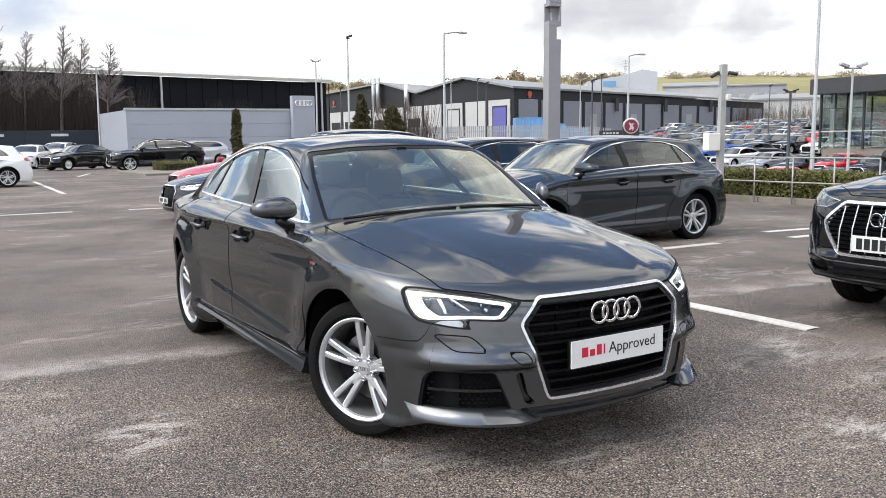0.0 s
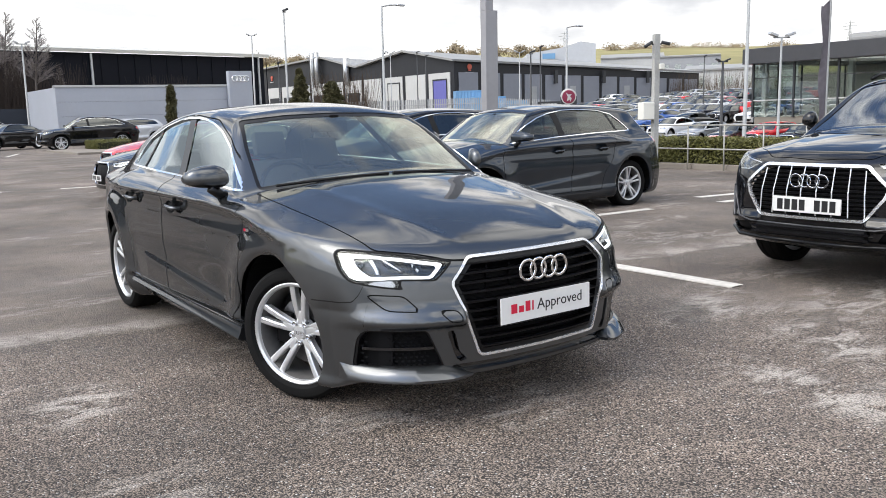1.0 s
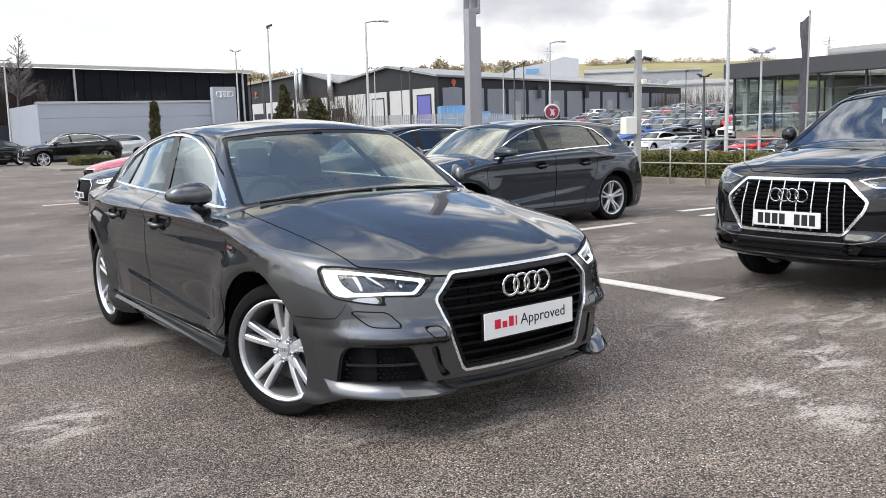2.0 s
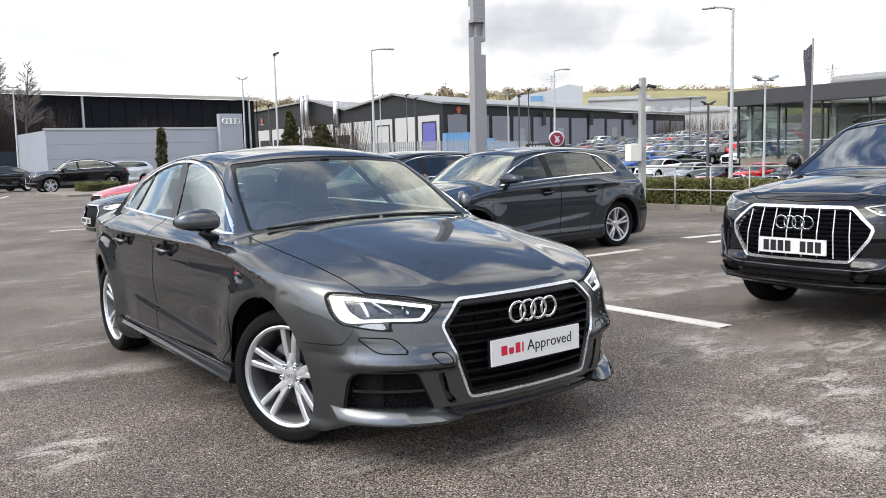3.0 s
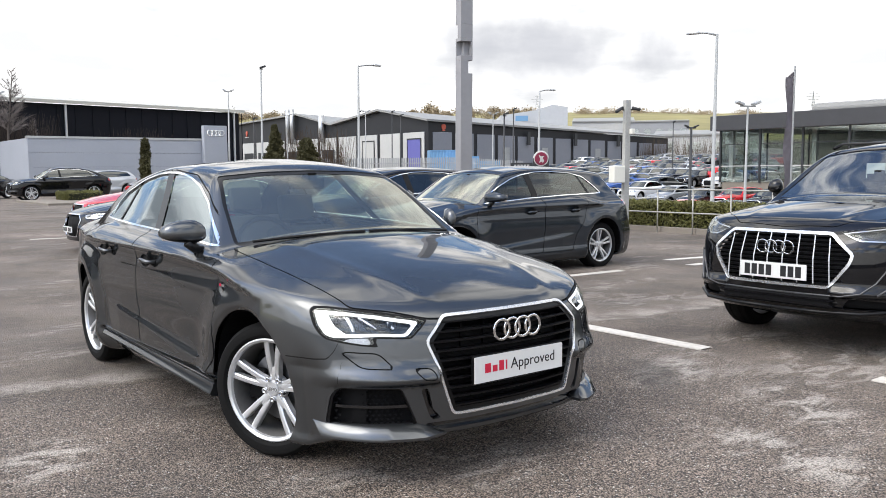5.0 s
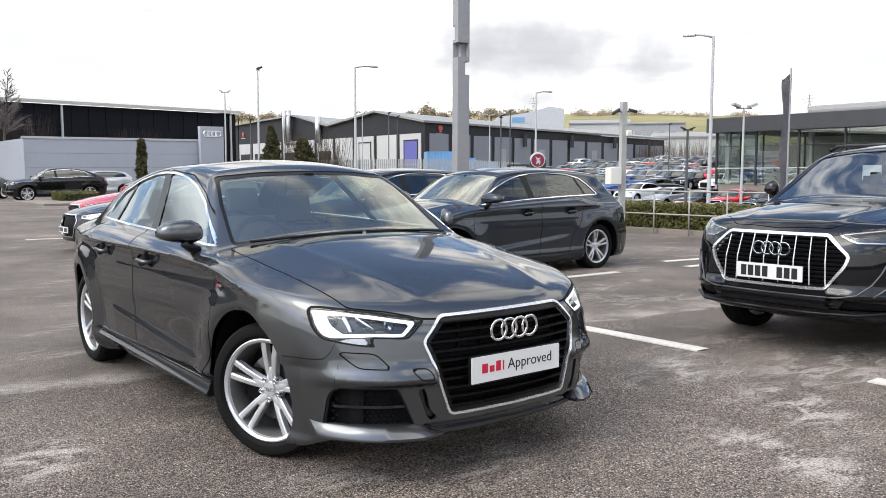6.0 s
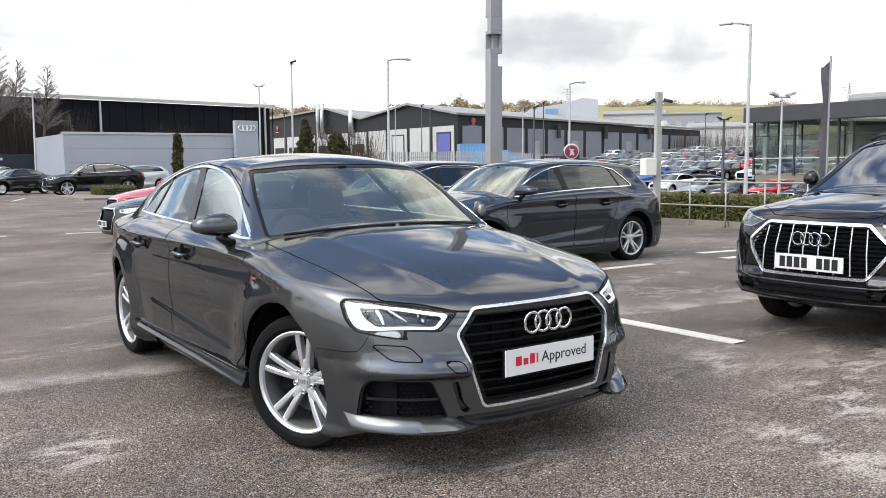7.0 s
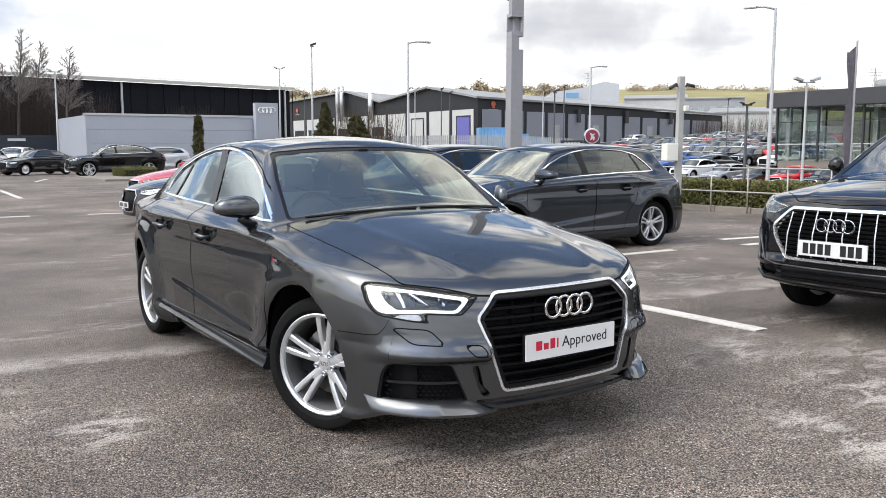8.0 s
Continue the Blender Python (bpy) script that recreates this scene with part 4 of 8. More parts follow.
        strip(hole, lambda T: np.abs(T.V[:, 0]) - 0.695, -0.022, 0.022).moved(-0.030).object("intake_upright", M_MATT, it, rim=0.02)
        bm = bmesh.new()
        for r in range(9):
            for c in range(11):
                x = 0.53 + c * 0.020 + (r % 2) * 0.010
                z = 0.283 + r * 0.0165
                if abs(x - 0.695) < 0.03 or x > 0.75 or x < 0.49 + (z - 0.272) * 0.42 or abs(z - 0.352) < 0.012:
                    continue
                y = float(P["nose"](z) + P["bow"](x)) + 0.040
                q = [bm.verts.new((s * (x + a), y + b + 0.9 * a * (x - 0.4), z + d2)) for a, b, d2 in ((-0.009, 0.004, 0.002), (0.0, -0.002, -0.006), (0.009, 0.004, 0.002), (0.0, 0.000, 0.008))]
                bm.faces.new(q)
        tagged(part("intake_mesh", bm, M_MATT, it, "fine black scaled mesh"), kind="stuff")
    # inner lower intake cheeks beside the grille, and the lower black valance
    CH = [(-0.476, 0.425), (-0.444, 0.425), (-0.424, 0.335), (-0.385, 0.292), (-0.428, 0.290), (-0.445, 0.325)]
    for s in (-1, 1):
        out = [(p[0] * -s, p[1]) for p in CH]
        d = np.where((S.V[:, 1] < -0.3) & (S.V[:, 0] * s > 0.2), polygon(S.V[:, 0], S.V[:, 2], out, 0.006), 1.0)
        S, hole = S.cut(d)
        hole.moved(-0.03).object("bumper_slot", M_GLOSSBLACK, car, rim=0.03)
    d = np.where(S.V[:, 1] < -0.5, np.maximum(S.V[:, 2] - 0.278, np.abs(S.V[:, 0]) - 0.455), 1.0)
    S, val = S.cut(d)
    lip_s, val = val.cut(val.V[:, 2] - 0.246)
    val, lip_s = lip_s, val
    val.moved(-0.022).object("lower_valance", M_GLOSSBLACK, car, "gloss black lower valance", rim=0.01)
    lip_s.moved(0.004).object("valance_lip", M_PAINT, car, rim=0.03)
    # shut lines
    HOOD = [(-0.725, 0.44), (-0.735, 0.245), (-0.710, -0.088), (-0.698, -0.33), (-0.687, -0.50), (-0.678, -0.585), (-0.609, -0.652), (-0.52, -0.715), (-0.43, -0.772), (-0.34, -0.797), (0, -0.812), (0.34, -0.797), (0.43, -0.772), (0.52, -0.715), (0.609, -0.652), (0.678, -0.585), (0.687, -0.50), (0.698, -0.33), (0.710, -0.088), (0.735, 0.245), (0.725, 0.44), (0.4, 0.365), (0, 0.33), (-0.4, 0.365)]
    hood, S, g = panel_out(S, lambda T: np.where((T.N[:, 2] > 0.35) & (T.V[:, 2] > 0.66) & (T.V[:, 1] < 0.6), polygon(T.V[:, 0], T.V[:, 1], HOOD, 0.03), 1.0), 0.0032)
    seams.append(g)
    hood.object("bonnet", M_PAINT, car, rim=0.012)
    FD = [(0.335, 0.90), (0.315, 0.83), (0.30, 0.62), (0.36, 0.40), (0.45, 0.285), (1.40, 0.285), (1.455, 0.60), (1.46, 1.0), (1.66, 1.345), (1.2, 1.31), (0.9, 1.21), (0.42, 0.968)]
    RD = [(1.405, 0.285), (1.46, 0.60), (1.465, 1.0), (1.665, 1.345), (1.9, 1.33), (2.25, 1.25), (2.34, 1.02), (2.28, 0.85), (2.15, 0.66), (2.06, 0.50), (1.99, 0.285)]
    for nm, outl in (("front_door", FD), ("rear_door", RD)):
        for s in (-1, 1):
            inner, S, g = panel_out(S, lambda T: np.where((T.V[:, 0] * s > 0.45) & (np.abs(T.N[:, 0]) > 0.3), polygon(T.V[:, 1], T.V[:, 2], outl, 0.04), 1.0), 0.003)
            seams.append(g)
            door = inner.object(nm, M_PAINT, car, rim=0.008)
            hy, hz = (1.235, 0.832) if nm == "front_door" else (2.005, 0.842)
            hx = s * 0.893
            bm = bmesh.new()
            tube(bm, [(hx - s * 0.02, hy - 0.085, hz - 0.006), (hx + s * 0.018, hy - 0.07, hz - 0.004), (hx + s * 0.024, hy, hz + 0.002), (hx + s * 0.018, hy + 0.07, hz + 0.004), (hx - s * 0.02, hy + 0.085, hz + 0.004)], [0.011, 0.0125, 0.013, 0.0125, 0.011], 10)
            part("door_handle", bm, M_PAINT, door, smooth=True)
            bm = bmesh.new()
            lathe(bm, [(0.0, 0.0005), (0.0, 0.036), (-0.012, 0.040)], 24, m=Matrix.Translation((hx + s * -0.002, hy, hz)) @ Matrix.Rotation(radians(180 if s > 0 else 0), 4, "Z") @ Matrix.Diagonal((1, 1.5, 0.9, 1)))
            part("handle_cup", bm, M_SEAM, door)
    # bumper joint, filler flap, washer flaps and towing lids
    joint = lambda T: np.where((np.abs(T.V[:, 0]) > 0.45) & (T.V[:, 1] < -0.345) & (T.V[:, 1] > -0.62) & (T.V[:, 2] < 0.67), T.V[:, 2] - np.interp(T.V[:, 1], (-0.61, -0.585, -0.56, -0.5, -0.355), (0.66, 0.585, 0.552, 0.546, 0.544)), 1.0)
    seams.append(strip(S, joint, -0.0028, 0.0028).moved(0.0075))
    lids = [("filler_flap", lambda T: np.where((T.V[:, 0] < -0.5) & (np.abs(T.N[:, 0]) > 0.4), polygon(T.V[:, 1], T.V[:, 2], [(2.62, 0.80), (2.80, 0.80), (2.80, 0.93), (2.62, 0.93)], 0.03), 1.0))]
    for nm, outl in (("washer_flap", [(-0.74, 0.585), (-0.625, 0.580), (-0.575, 0.515), (-0.685, 0.520)]), ("towing_lid", [(-0.51, 0.515), (-0.435, 0.512), (-0.42, 0.465), (-0.475, 0.465)])):
        for s in (-1, 1):
            o2 = [(p[0] * -s, p[1]) for p in outl]
            lids.append((nm, lambda T, o2=o2, s=s: np.where((T.V[:, 1] < -0.3) & (T.V[:, 0] * s > 0.3), polygon(T.V[:, 0], T.V[:, 2], o2, 0.02), 1.0)))
    for nm, f in lids:
        inner, S, g = panel_out(S, f, 0.0024)
        seams.append(g)
        if len(inner.Q):
            inner.object(nm, M_PAINT, car, rim=0.006)
    # tail lamps
    TL = [(3.12, 0.86), (3.6, 0.84), (3.6, 0.97), (3.25, 0.96)]
    d = np.where((np.abs(S.V[:, 0]) > 0.4) & (S.V[:, 1] > 3.0), polygon(S.V[:, 1], S.V[:, 2], TL, 0.02), 1.0)
    S, tl = S.cut(d)
    for s in (-1, 1):
        side_split(tl, s).object("tail_light", M_TAILRED, car, "red tail light", rim=0.01)
    liner = S.where((S.V[:, 2] > 1.31) & (S.V[:, 1] > 0.95) & (S.V[:, 1] < 2.3)).moved(-0.03)
    liner.object("headlining", M_CABIN_L, car, "pale grey headlining")
    S.object("body", M_PAINT, car, "dark grey metallic body shell", rim=0.020)
    for g in seams:
        if len(g.Q):
            tagged(g.moved(-0.007).object("shut_line", M_SEAM, car), kind="stuff")
    # splitter blades below the intakes
    for s in (-1, 1):
        bm = bmesh.new()
        rows = []
        for i in range(15):
            u = i / 14
            x = 0.40 + 0.40 * u
            yy = float(P["nose"](0.26) + P["bow"](x)) - 0.012 if x < 0.80 else float(P["nose"](0.26) + P["bow"](0.80)) + (x - 0.80) * 2.6 - 0.012
            t = min(1, u * 5, )
            zt, zb = 0.276 - 0.028 * (1 - t) + 0.002 * u, 0.222 + 0.016 * (1 - t)
            yy -= 0.02 * math.sin(min(1, (1 - u) * 3) * math.pi / 2)
            rows.append([bm.verts.new((s * x, yy + 0.05, zt + 0.006)), bm.verts.new((s * x, yy + 0.022, zt)), bm.verts.new((s * x, yy - 0.026, zb + 0.012)), bm.verts.new((s * x, yy - 0.024, zb)), bm.verts.new((s * x, yy + 0.06, zb - 0.006))])
        for a, b in zip(rows, rows[1:]):
            for j in range(5):
                bm.faces.new((a[j], a[(j + 1) % 5], b[(j + 1) % 5], b[j]))
        bm.faces.new(rows[0])
        bm.faces.new(rows[-1][::-1])
        bmesh.ops.recalc_face_normals(bm, faces=bm.faces[:])
        part("splitter_blade", bm, M_PAINT, car, smooth=True, split=50)
        # sill blade along the doors
        bm = bmesh.new()
        rows = []
        prof = ((-0.030, 0.020), (-0.006, 0.016), (0.002, 0.010), (0.000, 0.004), (-0.006, 0.001), (0.004, -0.004), (0.006, -0.012), (0.009, -0.028), (0.020, -0.046), (0.022, -0.054), (0.014, -0.062), (-0.08, -0.085))
        for i in range(19):
            u = i / 18
            y = 0.36 + (2.10 - 0.36) * u
            x = 0.880 - 0.004 * u
            z = 0.290 + 0.040 * u
            k = 1.0 - 0.25 * u
            rows.append([bm.verts.new((s * (x + a), y, z + b * k)) for a, b in prof])
        for a, b in zip(rows, rows[1:]):
            for j in range(len(prof) - 1):
                bm.faces.new((a[j], a[j + 1], b[j + 1], b[j]))
        for r in (rows[0], rows[-1]):
            bm.faces.new(r)
        bmesh.ops.recalc_face_normals(bm, faces=bm.faces[:])
        part("side_skirt", bm, M_PAINT, car, smooth=True, split=28)
    # wheel houses
    for wy in (0.0, P["base"]):
        for s in (-1, 1):
            bm = bmesh.new()
            rows = []
            for i in range(25):
                a = math.pi * (-0.12 + 1.24 * i / 24)
                rows.append([bm.verts.new((s * x, wy + (P["arch_r"] + 0.004) * math.cos(a), P["arch_z"] + (P["arch_r"] + 0.004) * math.sin(a))) for x in (0.45, min(0.868, float(P["plan"](wy + P["arch_r"] * math.cos(a))) - 0.035 - (0.06 if wy == 0 and a > 2 else 0)))])
            for a, b in zip(rows, rows[1:]):
                bm.faces.new((a[0], a[1], b[1], b[0]))
            bm.faces.new([r[0] for r in rows])
            part("wheel_house", bm, M_MATT, car)
    STEER = 26.0
    for wy, st in ((0.0, STEER), (P["base"], 0.0)):
        for s in (-1, 1):
            m = Matrix.Translation((s * 0.695, wy, 0.318)) @ Matrix.Rotation(radians(st), 4, "Z") @ (Matrix.Rotation(math.pi, 4, "Z") if s > 0 else Matrix()) @ Matrix.Rotation(radians(3 if wy == 0 else 12), 4, "X")
            wh = wheel(car, m)
            if s < 0 and wy == 0:
                four_rings(wh, 0, 0, 0, 0.0085, 0.0012, M_SATIN, Matrix.Translation((-0.0785, 0, 0)) @ Matrix.Rotation(radians(-90), 4, "Z"))
    for s in (-1, 1):
        mirror_shell(car, s, (s * (0.832 if s < 0 else 0.795), 0.605 if s < 0 else 0.655, 0.948), M_PAINT, 0.88)
    cabin_parts(car, P)
    # wipers at the foot of the screen
    bm = bmesh.new()
    tube(bm, [(-0.62, 0.425, 0.972), (-0.3, 0.375, 0.992), (0.02, 0.365, 0.998)], 0.008, 6)
    part("wiper", bm, M_BLACK, car)
    bm = bmesh.new()
    tube(bm, [(0.05, 0.365, 0.998), (0.35, 0.385, 0.99), (0.64, 0.43, 0.97)], 0.008, 6)
    part("wiper", bm, M_BLACK, car)
    # wing badge, laid on the surface of the wing
    f = car_field(P)
    for ya, yb, mt, lb in ((0.262, 0.285, M_REDINK, "small red and silver badge"), (0.225, 0.258, M_SATIN, "")):
        xs = np.linspace(-0.95, -0.80, 600)
        x = float(xs[np.argmax(f(xs, np.full(600, (ya + yb) / 2), np.full(600, 0.785)) < 0)])
        part("wing_badge", boxed((x - 0.002, ya, 0.780), (x + 0.006, yb, 0.792)), mt, car, lb)
    return car


saloon = make_saloon()

# ---------------------------------------------------------------- ground
def ground_z(x, y):
    """Height of the asphalt: the lot falls a little towards the hedge, the yards behind it lie lower and then climb."""
    lot = -0.009 * np.clip(x - 3.0, 0, 11)
    s = 0.8 * x + 0.6 * y
    yard = np.interp(s, (0.0, 46.0, 105.0, 400.0), (-1.75, -1.75, 1.55, 7.0))
    k = np.clip((x - 14.2) / 1.2, 0, 1)
    k = k * k * (3 - 2 * k)
    far = np.clip((y - 32) / 13, 0, 1)
    return lot * (1 - k) + (yard * (1 - far) + np.maximum(yard, 0) * far) * k


def gz(x, y):
    return float(ground_z(np.float64(x), np.float64(y)))


PLUMB = Matrix(((1, 0, 0.015, 0), (0, 1, -0.011, 0), (0, 0, 1, 0), (0, 0, 0, 1)))   # the lot is not quite level: posts stand true


def asphalt():
    m = bpy.data.materials.new("worn asphalt")
    m.use_nodes = True
    n, l = m.node_tree.nodes, m.node_tree.links
    b = n["Principled BSDF"]
    tc = n.new("ShaderNodeTexCoord")

    def noise_tex(scale, detail=4.0, rough=0.5, distort=0.0, vec=None):
        t = n.new("ShaderNodeTexNoise")
        t.inputs["Scale"].default_value, t.inputs["Detail"].default_value, t.inputs["Roughness"].default_value, t.inputs["Distortion"].default_value = scale, detail, rough, distort
        l.new(vec or tc.outputs["Object"], t.inputs["Vector"])
        return t.outputs["Fac"]

    def ramp(fac, a, b_, ca, cb, ease=True):
        r = n.new("ShaderNodeMapRange")
        r.interpolation_type = "SMOOTHSTEP" if ease else "LINEAR"
        r.inputs["From Min"].default_value, r.inputs["From Max"].default_value, r.inputs["To Min"].default_value, r.inputs["To Max"].default_value = a, b_, ca, cb
        l.new(fac, r.inputs[0])
        return r.outputs[0]

    def mth(op, a, c):
        t = n.new("ShaderNodeMath")
        t.operation = op
        for i, v in enumerate((a, c)):
            if isinstance(v, (int, float)):
                t.inputs[i].default_value = v
            else:
                l.new(v, t.inputs[i])
        return t.outputs[0]

    def mixc(fac, a, c):
        t = n.new("ShaderNodeMix")
        t.data_type = "RGBA"
        l.new(fac, t.inputs[0])
        for i, v in ((6, a), (7, c)):
            if isinstance(v, tuple):
                t.inputs[i].default_value = (*v, 1)
            else:
                l.new(v, t.inputs[i])
        return t.outputs[2]
    # stone chips in tar; the shade in the crevices is painted in with it
    vor = n.new("ShaderNodeTexVoronoi")
    vor.inputs["Scale"].default_value = 132.0
    l.new(tc.outputs["Object"], vor.inputs["Vector"])
    sep = n.new("ShaderNodeSeparateColor")
    l.new(vor.outputs["Color"], sep.inputs[0])
    chip = ramp(sep.outputs[0], 0.1, 1.0, 0.0, 1.0, False)
    base = mixc(chip, (0.136, 0.111, 0.091), (0.345, 0.278, 0.225))
    base = mixc(ramp(sep.outputs[2], 0.965, 0.985, 0.0, 0.8), base, (0.62, 0.60, 0.56))
    tar_shade = ramp(vor.outputs["Distance"], 0.42, 0.66, 0.0, 0.95)
    base = mixc(tar_shade, base, (0.022, 0.019, 0.017))
    # the far sheet of tarmac, laid later: finer and paler, with a ragged pale joint
    sxyz = n.new("ShaderNodeSeparateXYZ")
    l.new(tc.outputs["Object"], sxyz.inputs[0])
    yy = mth("ADD", mth("ADD", sxyz.outputs[1], mth("MULTIPLY", sxyz.outputs[0], 0.12)), mth("MULTIPLY", noise_tex(1.6, 5.0, 0.6), 0.5))
    later = ramp(yy, 1.98, 2.10, 0.0, 1.0)
    base = mixc(mth("MULTIPLY", later, 0.55), base, (0.165, 0.138, 0.115))
    joint = mth("MULTIPLY", later, ramp(yy, 2.10, 2.55, 1.0, 0.0))
    wide = ramp(noise_tex(0.35, 5.0), 0.35, 0.68, 0.72, 1.28)
    mid = ramp(noise_tex(2.2, 6.0, 0.6), 0.3, 0.7, 0.82, 1.18)
    sc = n.new("ShaderNodeVectorMath")
    sc.operation = "SCALE"
    l.new(base, sc.inputs[0])
    l.new(mth("MULTIPLY", wide, mid), sc.inputs["Scale"])
    # pale salt and lime blooms, drawn out along the lot's fall
    mp = n.new("ShaderNodeMapping")
    mp.inputs["Scale"].default_value = (0.62, 1.35, 1.0)
    mp.inputs["Rotation"].default_value = (0, 0, radians(-30))
    mp.inputs["Location"].default_value = (1.7, 0.4, 0)
    l.new(tc.outputs["Object"], mp.inputs[0])
    bloom = ramp(noise_tex(1.05, 3.0, 0.55, 0.4, mp.outputs[0]), 0.545, 0.66, 0.0, 1.0)
    streak = ramp(noise_tex(5.5, 9.0, 0.72, 0.6, mp.outputs[0]), 0.44, 0.62, 0.0, 1.0)
    spots = None
    for cx, cy, rx, ry, turn, amount in ((1.12, -1.50, 0.62, 0.24, 80, 1.0), (1.95, -1.12, 0.55, 0.25, 52, 1.0), (2.2, -0.15, 0.40, 0.22, 40, 0.8), (-1.62, 0.60, 0.34, 0.24, 60, 1.0), (-0.1, -0.86, 0.34, 0.14, 0, 0.7), (-0.68, -0.48, 0.36, 0.16, -30, 0.6), (3.1, -0.75, 0.9, 0.45, 10, 0.75), (4.6, 2.1, 1.0, 0.35, -25, 0.5), (3.6, 0.15, 0.5, 0.18, -20, 0.6), (-1.9, -0.7, 0.5, 0.25, 20, 0.7)):
        e = n.new("ShaderNodeMapping")
        e.vector_type = "TEXTURE"
        e.inputs["Location"].default_value, e.inputs["Rotation"].default_value, e.inputs["Scale"].default_value = (cx, cy, 0), (0, 0, radians(turn)), (rx, ry, 1)
        l.new(tc.outputs["Object"], e.inputs[0])
        ln = n.new("ShaderNodeVectorMath")
        ln.operation = "LENGTH"
        l.new(e.outputs[0], ln.inputs[0])
        one = ramp(ln.outputs["Value"], 0.35, 1.35, amount, 0.0)
        spots = one if spots is None else mth("MAXIMUM", spots, one)
    torn = ramp(noise_tex(4.2, 11.0, 0.74, 0.8, mp.outputs[0]), 0.46, 0.57, 0.0, 1.0)
    pale = mth("MAXIMUM", mth("MULTIPLY", mth("MULTIPLY", bloom, streak), 0.55), mth("MULTIPLY", mth("MULTIPLY", spots, torn), 0.95))
    pale = mth("MAXIMUM", pale, mth("MULTIPLY", mth("MULTIPLY", joint, ramp(noise_tex(3.0, 8.0, 0.65), 0.38, 0.58, 0.15, 1.0)), 0.7))
    pale = mth("MULTIPLY", mth("MULTIPLY", pale, ramp(sep.outputs[1], 0.0, 0.7, 0.5, 1.0)), ramp(vor.outputs["Distance"], 0.5, 0.72, 1.0, 0.35))
    col = mixc(pale, sc.outputs[0], (0.56, 0.51, 0.455))
    # dark damp patches
    damp = ramp(noise_tex(0.8, 4.0, 0.5, 0.5), 0.60, 0.74, 0.0, 0.45)
    col = mixc(damp, col, (0.030, 0.029, 0.028))
    l.new(col, b.inputs["Base Color"])
    b.inputs["Roughness"].default_value = 0.82
    l.new(ramp(noise_tex(1.1, 5.0), 0.3, 0.7, 0.68, 0.92), b.inputs["Roughness"])
    b.inputs["Specular IOR Level"].default_value = 0.42
    bp = n.new("ShaderNodeBump")
    bp.inputs["Distance"].default_value, bp.inputs["Strength"].default_value = 0.007, 1.0
    l.new(mth("ADD", mth("SUBTRACT", 1.0, vor.outputs["Distance"]), mth("MULTIPLY", noise_tex(40, 3.0), 0.5)), bp.inputs["Height"])
    l.new(bp.outputs[0], b.inputs["Normal"])
    return m


M_ASPHALT = asphalt()
M_LINE = mat("worn white road paint", (0.56, 0.53, 0.48), rough=0.7, grain=0.35, scale=25, stain=0.25, stain_scale=4.0, bump=0.001)
M_KERB = mat("concrete kerb", (0.21, 0.185, 0.155), rough=0.9, grain=0.2, scale=40, stain=0.2, stain_scale=2.0, bump=0.002)
M_SOIL = mat("dark soil", (0.06, 0.045, 0.03), rough=0.95, grain=0.4, scale=30, bump=0.01)


def make_ground():
    g = np.unique(np.concatenate([np.linspace(-900, -60, 16), np.linspace(-60, 130, 96), np.linspace(130, 900, 20), np.linspace(12, 18, 25)]))
    X, Y = np.meshgrid(g, g, indexing="ij")
    Z = ground_z(X, Y)
    Z = Z + np.clip((np.hypot(X, Y) - 110) / 300, 0, 1) ** 1.3 * 10.0 * (0.8 * X + 0.6 * Y > 0)
    V = np.column_stack([X.ravel(), Y.ravel(), Z.ravel()])
    k = len(g)
    i = np.arange(k * k).reshape(k, k)
    Q = np.column_stack([i[:-1, :-1].ravel(), i[1:, :-1].ravel(), i[1:, 1:].ravel(), i[:-1, 1:].ravel()])
    data = bpy.data.meshes.new("ground")
    data.from_pydata(V.tolist(), [], Q.tolist())
    data.shade_smooth()
    tagged(mesh_object("ground", data, M_ASPHALT), "worn grey asphalt with pale blooms", "ground", kind="structure")


make_ground()


def painted_line(a, b, width=0.14):
    a, b = Vector((*a, 0)), Vector((*b, 0))
    d = (b - a).normalized()
    s = Vector((-d.y, d.x, 0)) * width / 2
    n = max(2, int((b - a).length / 0.35))
    bm = bmesh.new()
    rows = []
    for i in range(n + 1):
        p = a + (b - a) * i / n
        jig = 0.006 * noise.noise(p * 3.0)
        q = []
        for sg in (-1, 1):
            v = p + s * sg * (1 + jig * 10 * sg)
            q += [(v.x, v.y, gz(v.x, v.y) + 0.005), (v.x, v.y, gz(v.x, v.y) - 0.01)]
        rows.append([bm.verts.new(v) for v in (q[1], q[0], q[2], q[3])])
    for r, t in zip(rows, rows[1:]):
        for j in range(3):
            bm.faces.new((r[j], r[j + 1], t[j + 1], t[j]))
    bmesh.ops.recalc_face_normals(bm, faces=bm.faces[:])
    return tagged(part("parking_line", bm, M_LINE), "worn white painted bay line on asphalt", "road marking", "bay lines", "structure")


for a, b in (((2.82, 0.10), (2.82, 2.55)), ((2.86, -3.60), (2.86, -1.12)), ((4.2, 3.90), (6.35, 3.90)), ((7.65, 3.75), (10.0, 3.70)), ((8.0, 4.42), (10.6, 4.15)), ((-0.9, 15.4), (0.45, 15.3)), ((1.5, 15.07), (2.6, 14.9)), ((1.38, 22.4), (1.8, 32.0)), ((4.0, 36.0), (5.2, 40.0))):
    painted_line(a, b)


